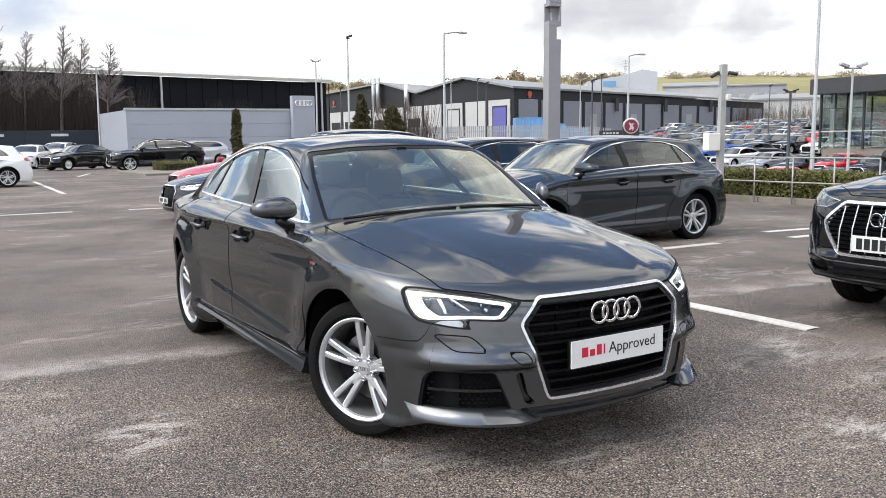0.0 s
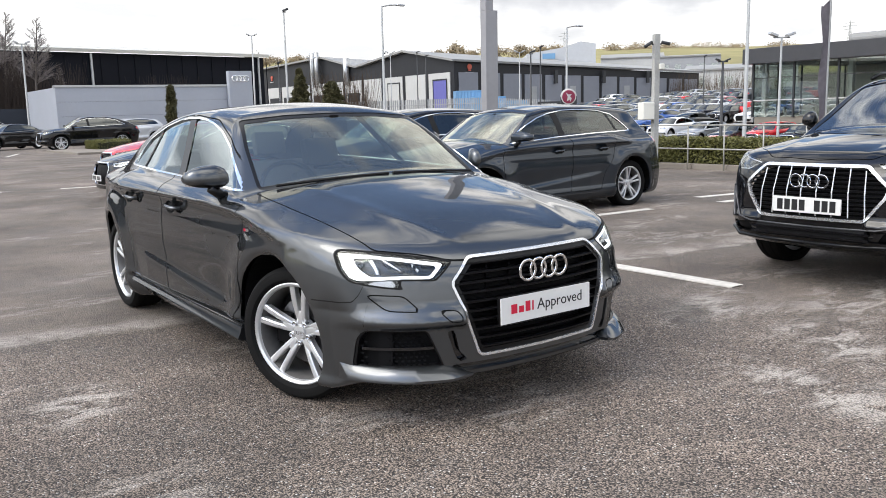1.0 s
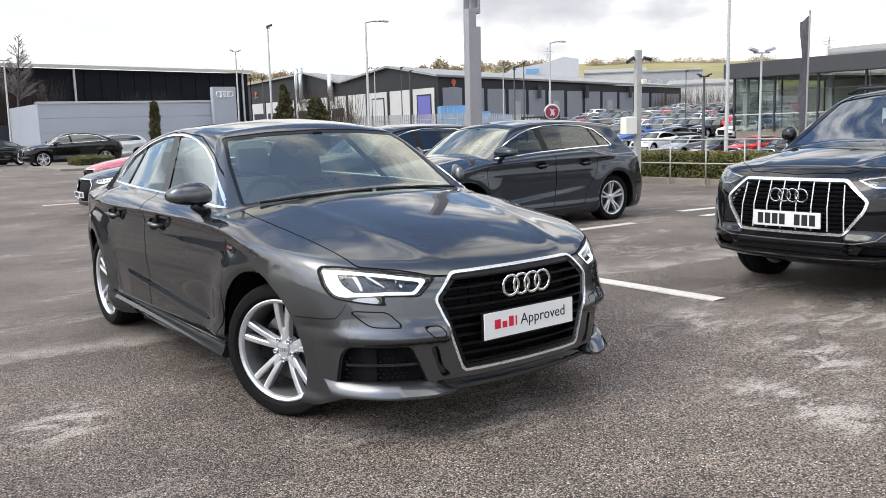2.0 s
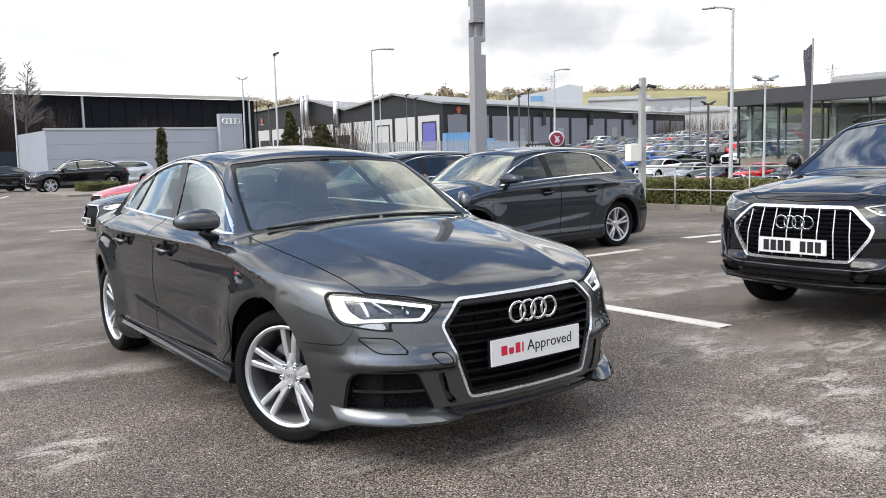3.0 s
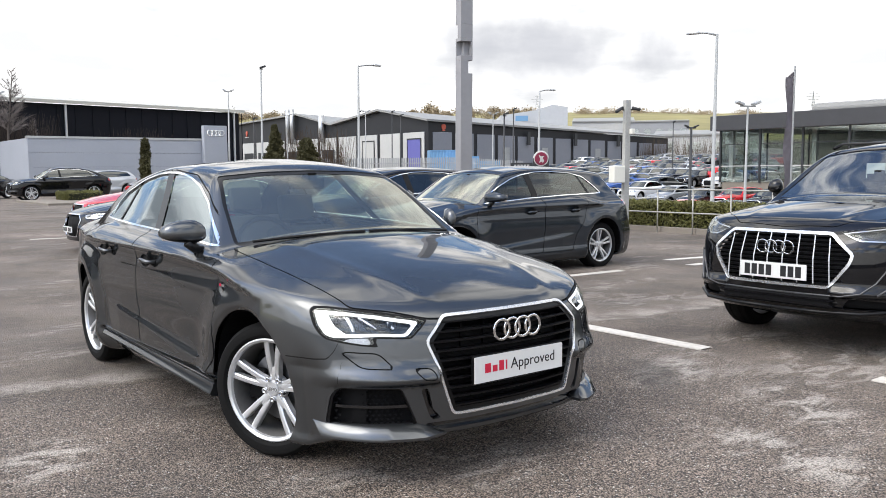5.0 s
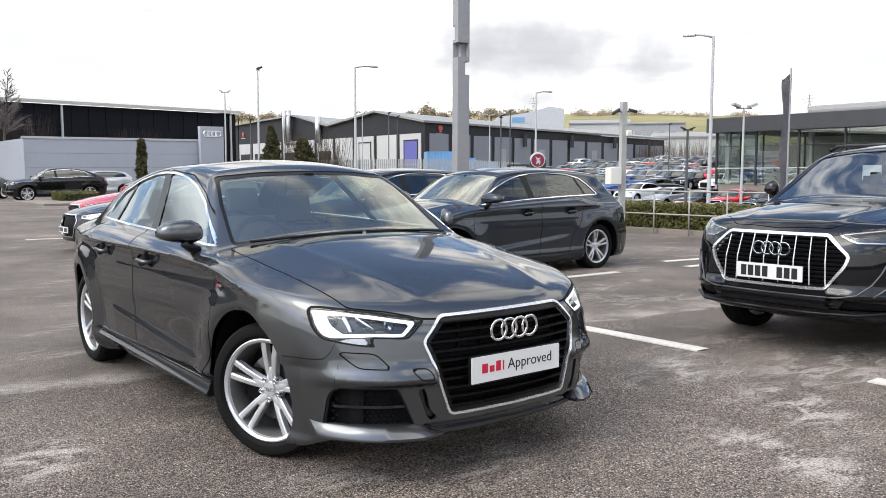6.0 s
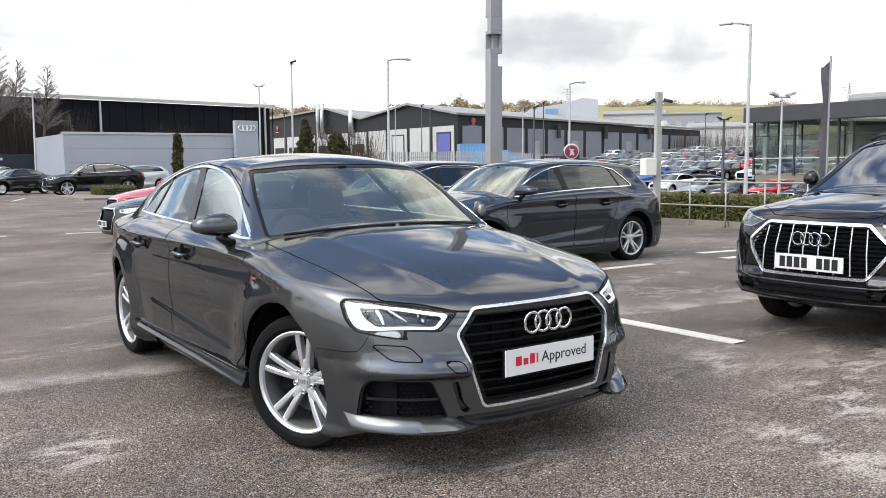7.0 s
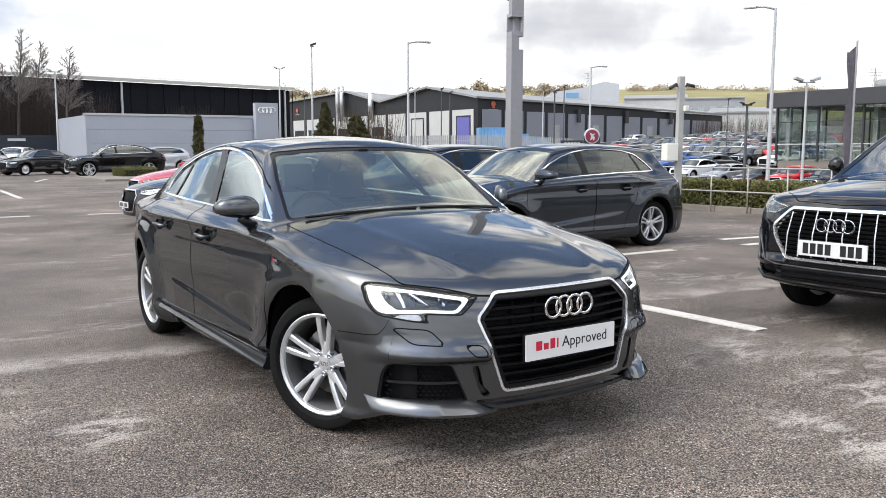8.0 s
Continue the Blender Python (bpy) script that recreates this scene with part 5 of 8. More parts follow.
# ---------------------------------------------------------------- hedge bed, kerb, railing
M_HEDGE = mat("clipped hedge leaves", (0.125, 0.122, 0.034), rough=0.6, grain=0.5, scale=6, stain=0.3, stain_scale=1.5, vary=0.0)
# near-black core: the shade between the leaves is put into its colour
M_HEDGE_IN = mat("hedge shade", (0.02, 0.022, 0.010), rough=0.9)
M_GALV = mat("galvanised steel", (0.50, 0.51, 0.51), rough=0.42, metal=0.7, grain=0.15, scale=20)
M_RAIL = mat("weathered galvanised rail", (0.36, 0.35, 0.32), rough=0.5, metal=0.5, grain=0.2, scale=20)
HX = 12.95


def leaf_cloud(name, material, centres, size, seed, parent=None, flat=0.0):
    """Many small bent leaves, two triangles each, in one mesh."""
    rng = np.random.default_rng(seed)
    n = len(centres)
    a = rng.normal(size=(n, 3))
    a /= np.linalg.norm(a, axis=1, keepdims=True)
    b = rng.normal(size=(n, 3))
    b -= (a * b).sum(1, keepdims=True) * a
    b /= np.linalg.norm(b, axis=1, keepdims=True)
    s = size * rng.uniform(0.6, 1.3, (n, 1))
    c = np.cross(a, b) * s * 0.25
    P = np.stack([centres - a * s, centres + b * s * 0.45 + c, centres + a * s, centres - b * s * 0.45 + c], 1).reshape(-1, 3)
    i = np.arange(n)[:, None] * 4
    F = np.vstack([i + np.array([[0, 1, 2]]), i + np.array([[0, 2, 3]])])
    data = bpy.data.meshes.new(name)
    data.from_pydata(P.tolist(), [], F.tolist())
    return mesh_object(name, data, material, parent)


def hedge(x0, x1, y0, y1, h, seed, n, leaf=0.035, label="clipped green hedge behind a steel railing"):
    rng = np.random.default_rng(seed)
    th = thing("hedge", Matrix.Translation((0, 0, 0)), label, "hedge")
    zb = gz((x0 + x1) / 2, (y0 + y1) / 2) + 0.05
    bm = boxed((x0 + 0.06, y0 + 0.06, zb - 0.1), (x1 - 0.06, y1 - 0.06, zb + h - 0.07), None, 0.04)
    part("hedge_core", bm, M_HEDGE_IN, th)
    t = rng.uniform(0, 1, (n, 3))
    face = rng.uniform(size=n)
    P = np.column_stack([x0 + (x1 - x0) * t[:, 0], y0 + (y1 - y0) * t[:, 1], zb + h * t[:, 2] ** 0.8])
    top = face < 0.45
    P[top, 2] = zb + h - 0.02
    fr = (face >= 0.45) & (face < 0.93)
    P[fr, 0] = x0
    en = face >= 0.93
    P[en, 1] = np.where(rng.uniform(size=en.sum()) < 0.5, y0, y1)
    bumps = np.array([noise.noise(Vector(p) * 1.7) for p in P])[:, None]
    P += rng.normal(size=P.shape) * 0.025 + bumps * 0.05
    ob = leaf_cloud("hedge_leaves", M_HEDGE, P, leaf, seed, th)
    tagged(ob, kind="stuff")
    return th


hedge(HX + 0.32, HX + 1.25, -6.0, 34.0, 0.60, 3, 60000, 0.045)
bm = bmesh.new()
for k in range(44):
    y = -6.2 + k * 0.915
    box(bm, (HX + 0.12, y + 0.004, gz(HX, y) - 0.15), (HX + 0.27, y + 0.911, gz(HX, y) + 0.12), None, 0.012)
tagged(part("kerb", bm, M_KERB), "pale concrete kerb stones along the hedge", "kerb", kind="structure")


def railing():
    th = thing("railing", None, "galvanised steel tube railing along the hedge", "railing")
    ys = [7.52 + 0.925 * k for k in range(-14, 28)]
    for y in ys:
        bm = bmesh.new()
        z = gz(HX, y)
        tube(bm, [(HX, y, z - 0.1), (HX, y, z + 0.96)], 0.016, 8)
        part("post", bm, M_RAIL, th, smooth=True)
    for h in (0.96, 0.455):
        bm = bmesh.new()
        tube(bm, [(HX, y, gz(HX, y) + h) for y in ys], 0.024 if h > 1 else 0.016, 8)
        part("rail", bm, M_RAIL, th, smooth=True)


railing()


# ---------------------------------------------------------------- posts and lamps
M_POST = mat("grey painted steel", (0.30, 0.31, 0.31), rough=0.5, grain=0.15, scale=12, stain=0.15)
M_DARKPOST = mat("dark painted steel", (0.03, 0.032, 0.035), rough=0.5, grain=0.1, scale=12)
M_TOTEM = mat("grey sign cladding", (0.27, 0.27, 0.28), rough=0.45, grain=0.08, scale=8, stain=0.12, stain_scale=0.8)
M_CREAM = mat("cream cabinet paint", (0.70, 0.69, 0.62), rough=0.5, grain=0.05, scale=10)
M_CONC = mat("concrete post", (0.36, 0.36, 0.34), rough=0.8, grain=0.2, scale=25, stain=0.15)


def lamp_post(x, y, top, r=0.06, arm=None, heads=1, label="tall grey steel lamp post with a single head", material=None, turn=0.0, size=1.0):
    """Column with a short arm and flat head, or with twin floodlights."""
    z0 = gz(x, y) - 0.15
    th = thing("lamp_post", Matrix.Translation((x, y, z0)) @ PLUMB, label, "lamp post", "lamp posts")
    h = top - z0
    mt = material or M_POST
    bm = bmesh.new()
    tube(bm, [(0, 0, 0), (0, 0, 1.2), (0, 0, 1.25), (0, 0, h)], [r * 1.5, r * 1.5, r, r * 0.6], 10)
    part("column", bm, mt, th, smooth=True)
    if arm:
        a = Vector((math.sin(radians(turn)), math.cos(radians(turn)), 0))
        bm = bmesh.new()
        tube(bm, [(0, 0, h - 0.05), a * arm * 0.5 + Vector((0, 0, h + 0.06)), a * arm + Vector((0, 0, h + 0.10))], r * 0.45, 8)
        part("arm", bm, mt, th, smooth=True)
        bm = bmesh.new()
        box(bm, (-0.11, -0.05, -0.05), (0.11, 0.46, 0.06), Matrix.Translation(a * arm + Vector((0, 0, h + 0.10))) @ Matrix.Rotation(radians(-turn), 4, "Z"), 0.04)
        part("lamp_head", bm, M_GALV, th, "flat street lamp head", smooth=True)
    else:
        bm = bmesh.new()
        d = Vector((math.cos(radians(turn)), -math.sin(radians(turn)), 0))
        tube(bm, [d * size * (-0.4 if heads == 2 else -0.1) + Vector((0, 0, h)), d * size * (0.4 if heads == 2 else 0.15) + Vector((0, 0, h))], r * 0.5, 6)
        part("crossbar", bm, mt, th)
        for k in range(heads):
            sg = (-1, 1)[k] if heads == 2 else 1
            bm = bmesh.new()
            box(bm, (-0.2, -0.15, -0.06), (0.2, 0.15, 0.06), Matrix.Translation(d * size * (0.42 * sg if heads == 2 else 0.12) + Vector((0, 0, h + 0.14 * size))) @ Matrix.Scale(size, 4) @ Matrix.Rotation(radians(-turn), 4, "Z") @ Matrix.Rotation(radians(-20 * sg), 4, "Y"), 0.02)
            part("floodlight", bm, M_DARKPOST if material else M_GALV, th, "floodlight")
    return th


def polar(px_bearing, d):
    """A place at a bearing (degrees from +y towards +x) and distance from the walker's stand."""
    return -2.52 + d * math.sin(radians(px_bearing)), -3.6 + d * math.cos(radians(px_bearing))


# ---------------------------------------------------------------- other cars
M_POST_DARK = mat("dark grey bumper trim", (0.10, 0.10, 0.105), rough=0.35, metal=0.5, grain=0.1, scale=60)
HATCH = dict(SALOON)
HATCH.update(
    pinch=0.0, tuck=0.0, flare=0.036, hollow=0.018, plan=curve((-1.0, 0.86), (-0.5, 0.875), (0.0, 0.890), (0.6, 0.893), (2.2, 0.894), (2.7, 0.888), (3.0, 0.868), (3.3, 0.82), (3.6, 0.70)),
    roof=curve((0.5, 1.25), (0.85, 1.338), (1.1, 1.385), (1.4, 1.418), (1.8, 1.424), (2.3, 1.408), (2.8, 1.366), (3.2, 1.32)),
    back=curve((0.7, 3.50), (0.926, 3.37), (1.067, 3.20), (1.2, 3.07), (1.286, 3.00), (1.4, 2.92)), back_k=0.8,
    stern=curve((0.0, 0.0), (0.4, 0.025), (0.6, 0.06), (0.72, 0.13), (0.82, 0.32), (1.0, 1.2)),
    top=curve((-0.95, 0.63), (-0.86, 0.695), (-0.80, 0.732), (-0.7, 0.778), (-0.55, 0.828), (-0.37, 0.877), (0.0, 0.948), (0.25, 0.986), (0.5, 1.0), (2.3, 1.05), (3.2, 1.05), (3.6, 0.95)),
    tail=curve((0.1, 3.34), (0.2, 3.42), (0.48, 3.48), (0.60, 3.45), (0.75, 3.41), (0.95, 3.36), (1.1, 3.28)),
    narrow=curve((0.0, 0.02), (0.8, 0.0), (1.7, 0.0), (2.6, 0.04), (3.2, 0.12)),
    cabin=curve((0.7, 0.88), (0.95, 0.805), (1.05, 0.750), (1.15, 0.700), (1.25, 0.645), (1.35, 0.59), (1.47, 0.49)))
SUV = dict(SALOON)
SUV.update(
    pinch=0.0, base=2.68, arch_z=0.375, arch_r=0.40, flare=0.024, hollow=0.0, tuck=0.0, rise=0.0, floor=0.22,
    crease=curve((-1.0, 0.90), (0.0, 0.95), (3.5, 1.02)),
    plan=curve((-1.0, 0.88), (-0.5, 0.90), (0.0, 0.915), (2.6, 0.92), (3.0, 0.90), (3.6, 0.82)),
    section=curve((0.1, -0.12), (0.2, -0.05), (0.28, -0.01), (0.36, -0.014), (0.45, -0.03), (0.7, -0.012), (0.868, 0.0), (0.90, -0.012), (1.0, -0.06), (1.1, -0.12), (1.25, -0.22)),
    top=curve((-1.0, 0.82), (-0.90, 0.885), (-0.84, 0.93), (-0.7, 0.985), (-0.45, 1.04), (0.0, 1.10), (0.3, 1.12), (0.6, 1.14), (2.5, 1.17), (3.3, 1.15), (3.6, 1.05)),
    crown=curve((-0.9, 0.03), (-0.5, 0.07), (0.0, 0.085), (0.6, 0.07), (2.5, 0.05)),
    nose=curve((0.1, -0.30), (0.22, -0.55), (0.28, -0.78), (0.33, -0.88), (0.4, -0.915), (0.6, -0.925), (0.75, -0.915), (0.85, -0.885), (0.92, -0.83), (1.0, -0.72), (1.1, -0.45), (1.2, -0.1)),
    bow=curve((0.0, 0.0), (0.2, 0.008), (0.4, 0.035), (0.55, 0.075), (0.65, 0.13), (0.75, 0.22), (0.83, 0.34), (0.88, 0.48), (0.92, 0.7), (1.05, 1.4)),
    tail=curve((0.1, 3.35), (0.25, 3.46), (0.6, 3.55), (0.9, 3.54), (1.1, 3.50), (1.3, 3.38)),
    cabin=curve((0.9, 0.87), (1.1, 0.815), (1.2, 0.78), (1.3, 0.735), (1.42, 0.67), (1.52, 0.60), (1.65, 0.50)),
    narrow=curve((0.0, 0.02), (0.8, 0.0), (1.9, 0.0), (2.8, 0.05), (3.4, 0.13)),
    roof=curve((0.5, 1.44), (0.85, 1.515), (1.1, 1.55), (1.5, 1.578), (2.0, 1.578), (2.6, 1.545), (3.2, 1.48)),
    screen=curve((0.8, -0.25), (1.09, 0.24), (1.2, 0.43), (1.35, 0.66), (1.45, 0.82), (1.52, 0.93), (1.6, 1.08)),
    back=curve((0.8, 3.55), (1.1, 3.46), (1.2, 3.38), (1.35, 3.2), (1.5, 3.0), (1.6, 2.85)), back_k=0.7)
COUPE_SUV = dict(SUV)
COUPE_SUV.update(
    base=2.99, plan=curve((-1.0, 0.92), (0.0, 0.965), (2.9, 0.975), (3.9, 0.90)), arch_z=0.39, arch_r=0.43,
    tail=curve((0.1, 3.80), (0.25, 3.92), (0.6, 4.02), (0.9, 4.04), (1.1, 4.0), (1.3, 3.85)),
    back=curve((0.8, 4.1), (1.1, 3.95), (1.2, 3.78), (1.35, 3.45), (1.5, 3.02), (1.6, 2.6), (1.7, 2.2)), back_k=0.5,
    cabin=curve((0.9, 0.92), (1.1, 0.865), (1.2, 0.83), (1.3, 0.79), (1.42, 0.73), (1.55, 0.65), (1.7, 0.55)),
    top=curve((-1.0, 0.84), (-0.90, 0.90), (-0.84, 0.945), (-0.7, 1.0), (-0.45, 1.05), (0.0, 1.10), (0.3, 1.125), (0.6, 1.14), (3.0, 1.18), (3.8, 1.16), (4.1, 1.05)),
    roof=curve((0.5, 1.50), (0.85, 1.58), (1.1, 1.63), (1.5, 1.675), (2.0, 1.675), (2.6, 1.62), (3.2, 1.50), (3.8, 1.34)))

DLO_HATCH = [(0.40, 0.947), (0.61, 1.06), (0.82, 1.166), (1.06, 1.256), (1.27, 1.308), (1.53, 1.342), (1.8, 1.348), (2.2, 1.326), (2.445, 1.272), (2.60, 1.16), (2.735, 1.035), (1.90, 1.02), (1.27, 0.997), (0.80, 0.968)]
DLO_SUV = [(0.42, 1.085), (0.62, 1.24), (0.82, 1.36), (1.05, 1.44), (1.35, 1.485), (1.8, 1.50), (2.3, 1.48), (2.75, 1.42), (3.02, 1.20), (1.90, 1.15), (1.27, 1.13), (0.80, 1.11)]
DLO_COUPE = [(0.42, 1.10), (0.62, 1.27), (0.82, 1.39), (1.05, 1.49), (1.35, 1.55), (1.8, 1.58), (2.3, 1.55), (2.75, 1.47), (3.25, 1.22), (1.90, 1.17), (1.27, 1.145), (0.80, 1.12)]
WS_LOW = [(-0.70, 0.948), (-0.4, 0.972), (0, 0.981), (0.4, 0.972), (0.70, 0.948), (0.575, 1.305), (0.3, 1.333), (0, 1.340), (-0.3, 1.333), (-0.575, 1.305)]
WS_SUV = [(-0.74, 1.085), (-0.4, 1.105), (0, 1.112), (0.4, 1.105), (0.74, 1.085), (0.59, 1.45), (0.3, 1.49), (0, 1.50), (-0.3, 1.49), (-0.59, 1.45)]
LAMP_LOW = [(-0.815, 0.772), (-0.66, 0.752), (-0.505, 0.728), (-0.47, 0.722), (-0.525, 0.652), (-0.60, 0.648), (-0.70, 0.640), (-0.765, 0.655), (-0.80, 0.70)]
LAMP_SUV = [(-0.87, 0.972), (-0.686, 0.940), (-0.50, 0.912), (-0.425, 0.898), (-0.560, 0.834), (-0.717, 0.830), (-0.80, 0.842), (-0.86, 0.89)]
GRILLE_LOW = [(-0.335, 0.298), (-0.452, 0.628), (-0.352, 0.728), (0.352, 0.728), (0.452, 0.628), (0.335, 0.298)]
GRILLE_SUV = [(-0.40, 0.500), (-0.525, 0.67), (-0.548, 0.748), (-0.39, 0.892), (0.39, 0.892), (0.548, 0.748), (0.525, 0.67), (0.40, 0.500)]


def bars_for_writing(parent, cx, y, z, width, height, groups, material=None, m=None):
    """Plain bars that stand in for a registration."""
    n = sum(groups) + len(groups) - 1
    step = width / n
    k = 0
    for gi, g in enumerate(groups):
        for _ in range(g):
            bm = boxed((cx - width / 2 + k * step + step * 0.12, y - 0.0012, z - height / 2), (cx - width / 2 + (k + 1) * step - step * 0.12, y, z + height / 2), m)
            part("plate_bar", bm, material or M_INK, parent)
            k += 1
        k += 1


def make_car(name, P, paint_m, label, h=0.03, DLO=None, WS=None, LAMP=None, GR=None, trim=None, radius=0.318, detail=True, mirrors=None, glass=None, seats=True, lamps_lit=False, spokes=5, rear_plate=False, screen_glass=None, group=""):
    DLO, WS, LAMP, GR = DLO or DLO_HATCH, WS or WS_LOW, LAMP or LAMP_LOW, GR or GRILLE_LOW
    glass = glass or M_SIDEGLASS
    tall = P["roof"](1.6) > 1.5
    car = thing(name, None, label, "car", group)
    y_end = float(P["tail"](0.6)) + 0.1
    S = net(car_field(P), (-1.08, -1.02, 0.12), (1.08, y_end, float(P["roof"](1.6)) + 0.08), h)
    d = np.full(len(S.V), 1.0)
    for wy in (0.0, P["base"]):
        d = np.minimum(d, np.hypot(S.V[:, 1] - wy, S.V[:, 2] - P["arch_z"]) - P["arch_r"])
    S = S.clip(np.where(np.abs(S.V[:, 0]) > 0.5, d, 1.0))
    d = polygon(S.V[:, 1], S.V[:, 2], DLO, 0.03)
    d = np.where((np.abs(S.V[:, 0]) > 0.4) & (S.V[:, 2] > 0.88) & (np.abs(S.N[:, 0]) > 0.25), d, 1.0)
    S, win = S.cut(d)
    dd = polygon(win.V[:, 1], win.V[:, 2], DLO, 0.03)
    if detail:
        chrome, win = win.cut(dd + 0.003 + 0.009 * np.abs(win.N[:, 0]))
        for s in (-1, 1):
            side_split(chrome, s).moved(0.003).object("window_trim", trim or M_CHROME, car, "bright window trim" if trim is None else "")
    end = max(p[0] for p in DLO)
    b_y, c_y = 1.40, end - 0.42
    for s in (-1, 1):
        ws = side_split(win, s)
        if detail:
            piv = np.minimum(np.abs(ws.V[:, 1] - (b_y - 0.1 * (ws.V[:, 2] - 1.0))) - 0.05, np.abs(ws.V[:, 1] - (c_y + 0.15 - 0.5 * (ws.V[:, 2] - 1.03))) - 0.02)
            gl, pil = ws.cut(piv)
            for back in (False, True):
                k = (pil.V[pil.Q].mean(1)[:, 1] > (b_y + c_y) / 2) == back
                if k.any():
                    Sheet(pil.V, pil.N, pil.Q[k]).packed().moved(-0.003).object("pillar_trim", M_BLACK, car)
            cen = gl.V[gl.Q].mean(1)
            for nm, k in (("front_side_window", cen[:, 1] < b_y), ("rear_side_window", (cen[:, 1] >= b_y) & (cen[:, 1] < c_y + 0.15 - 0.5 * (cen[:, 2] - 1.03))), ("quarter_window", cen[:, 1] >= c_y + 0.15 - 0.5 * (cen[:, 2] - 1.03))):
                g = Sheet(gl.V, gl.N, gl.Q[k])
                if len(g.Q):
                    g.packed().moved(-0.006).object(nm, glass, car).visible_shadow = False
        else:
            ws.object("side_window", glass, car).visible_shadow = False
    d = polygon(S.V[:, 0], S.V[:, 2], WS, 0.03)
    d = np.where((S.V[:, 1] < 1.4) & (S.V[:, 1] > P["screen"](S.V[:, 2]) - 0.04), d, 1.0)
    S, win = S.cut(d)
    win.moved(-0.005).object("windscreen", screen_glass or M_GLASS, car).visible_shadow = False
    zr = float(P["roof"](1.6))
    zlo = 1.07 if not tall else 1.16
    d = polygon(S.V[:, 0], S.V[:, 2], [(-0.60, zlo), (0.60, zlo), (0.48, zr - 0.10), (-0.48, zr - 0.10)], 0.05)
    d = np.where((S.V[:, 1] > 1.9) & (S.N[:, 1] > 0.12), d, 1.0)
    S, win = S.cut(d)
    if len(win.Q):
        win.object("rear_window", glass, car).visible_shadow = False
    d = np.where(S.V[:, 1] < -0.5, polygon(S.V[:, 0], S.V[:, 2], GR, 0.025), 1.0)
    S, gr = S.cut(d)
    dd = polygon(gr.V[:, 0], gr.V[:, 2], GR, 0.025)
    fr_s, mouth = gr.cut(dd + (0.020 if tall else 0.02))
    fr_s.moved(0.008).object("grille_frame", trim or (M_FRAME if tall else M_SATIN), car, rim=0.02)
    mouth.moved(-0.04).object("grille_back", M_MATT, car)
    for s in (-1, 1):
        out = [(p[0] * -s, p[1]) for p in LAMP]
        d = np.where((S.V[:, 1] < -0.25) & (S.V[:, 0] * s > 0.3), polygon(S.V[:, 0], S.V[:, 2], out, 0.012), 1.0)
        S, lamp = S.cut(d)
        hl = lamp.moved(-0.04).object("headlight", M_LAMPBOWL if tall else M_LAMPBOWL_B, car, "clear headlight")
        if detail:
            strip(lamp, lambda T: polygon(T.V[:, 0], T.V[:, 2], out, 0.012), -0.024 if not tall else -0.013, -0.006).moved(-0.012).object("light_band", M_DRL if lamps_lit else M_SATIN, hl)
            lamp.object("lamp_lens", M_LENS, hl).visible_shadow = False
    # lower intakes
    zi = (0.29, 0.44) if not tall else (0.36, 0.44)
    for s in (-1, 1):
        out = [(s * 0.80, zi[1] - 0.02), (s * 0.52, zi[1]), (s * 0.47, zi[0]), (s * 0.78, zi[0])]
        d = np.where((S.V[:, 1] < -0.2) & (S.V[:, 0] * s > 0.2), polygon(S.V[:, 0], S.V[:, 2], out, 0.02), 1.0)
        S, hole = S.cut(d)
        hole.moved(-0.03).object("bumper_intake", M_MATT, car)
    # tail lamps
    tz = 0.90 if not tall else 1.02
    d = np.where((np.abs(S.V[:, 0]) > 0.42) & (S.V[:, 1] > y_end - 0.65), polygon(S.V[:, 1], S.V[:, 2], [(y_end - 0.40, tz - 0.02), (y_end - 0.3, tz - 0.06), (y_end + 0.1, tz - 0.07), (y_end + 0.1, tz + 0.08), (y_end - 0.36, tz + 0.06)], 0.02), 1.0)
    S, tl = S.cut(d)
    for s in (-1, 1):
        side_split(tl, s).object("tail_light", M_TAILRED, car, "red tail light")
    if detail:
        seams = []
        hood = [(-0.70, 0.40), (-0.685, 0.05), (-0.66, -0.27), (-0.60, -0.58), (-0.38, -0.79), (0, -0.83), (0.38, -0.79), (0.60, -0.58), (0.66, -0.27), (0.685, 0.05), (0.70, 0.43), (0.4, 0.36), (0, 0.32), (-0.4, 0.36)]
        inner, S, g = panel_out(S, lambda T: np.where((T.N[:, 2] > 0.35) & (T.V[:, 1] < 0.6), polygon(T.V[:, 0], T.V[:, 1], hood, 0.03), 1.0), 0.0035)
        inner.object("bonnet", paint_m, car, rim=0.01)
        seams.append(g)
        za = float(P["roof"](1.6))
        FD = [(0.335, 0.93), (0.30, 0.62), (0.36, 0.42), (0.47, 0.29), (1.42, 0.29), (1.47, 0.60), (1.475, za - 0.4), (1.40, za - 0.07), (0.9, za - 0.16), (0.40, DLO[0][1] + 0.02)]
        yb = P["base"]
        RD = [(1.42, 0.29), (1.475, 0.60), (1.48, za - 0.4), (1.42, za - 0.06), (1.9, za - 0.06), (yb - 0.36, za - 0.32), (yb - 0.35, 0.88), (yb - 0.42, 0.68), (yb - 0.57, 0.50), (yb - 0.64, 0.29)]
        for nm, outl in (("front_door", FD), ("rear_door", RD)):
            for s in (-1, 1):
                inner, S, g = panel_out(S, lambda T: np.where((T.V[:, 0] * s > 0.45) & (np.abs(T.N[:, 0]) > 0.3), polygon(T.V[:, 1], T.V[:, 2], outl, 0.04), 1.0), 0.0035)
                if len(inner.Q):
                    inner.object(nm, paint_m, car, rim=0.008)
                seams.append(g)
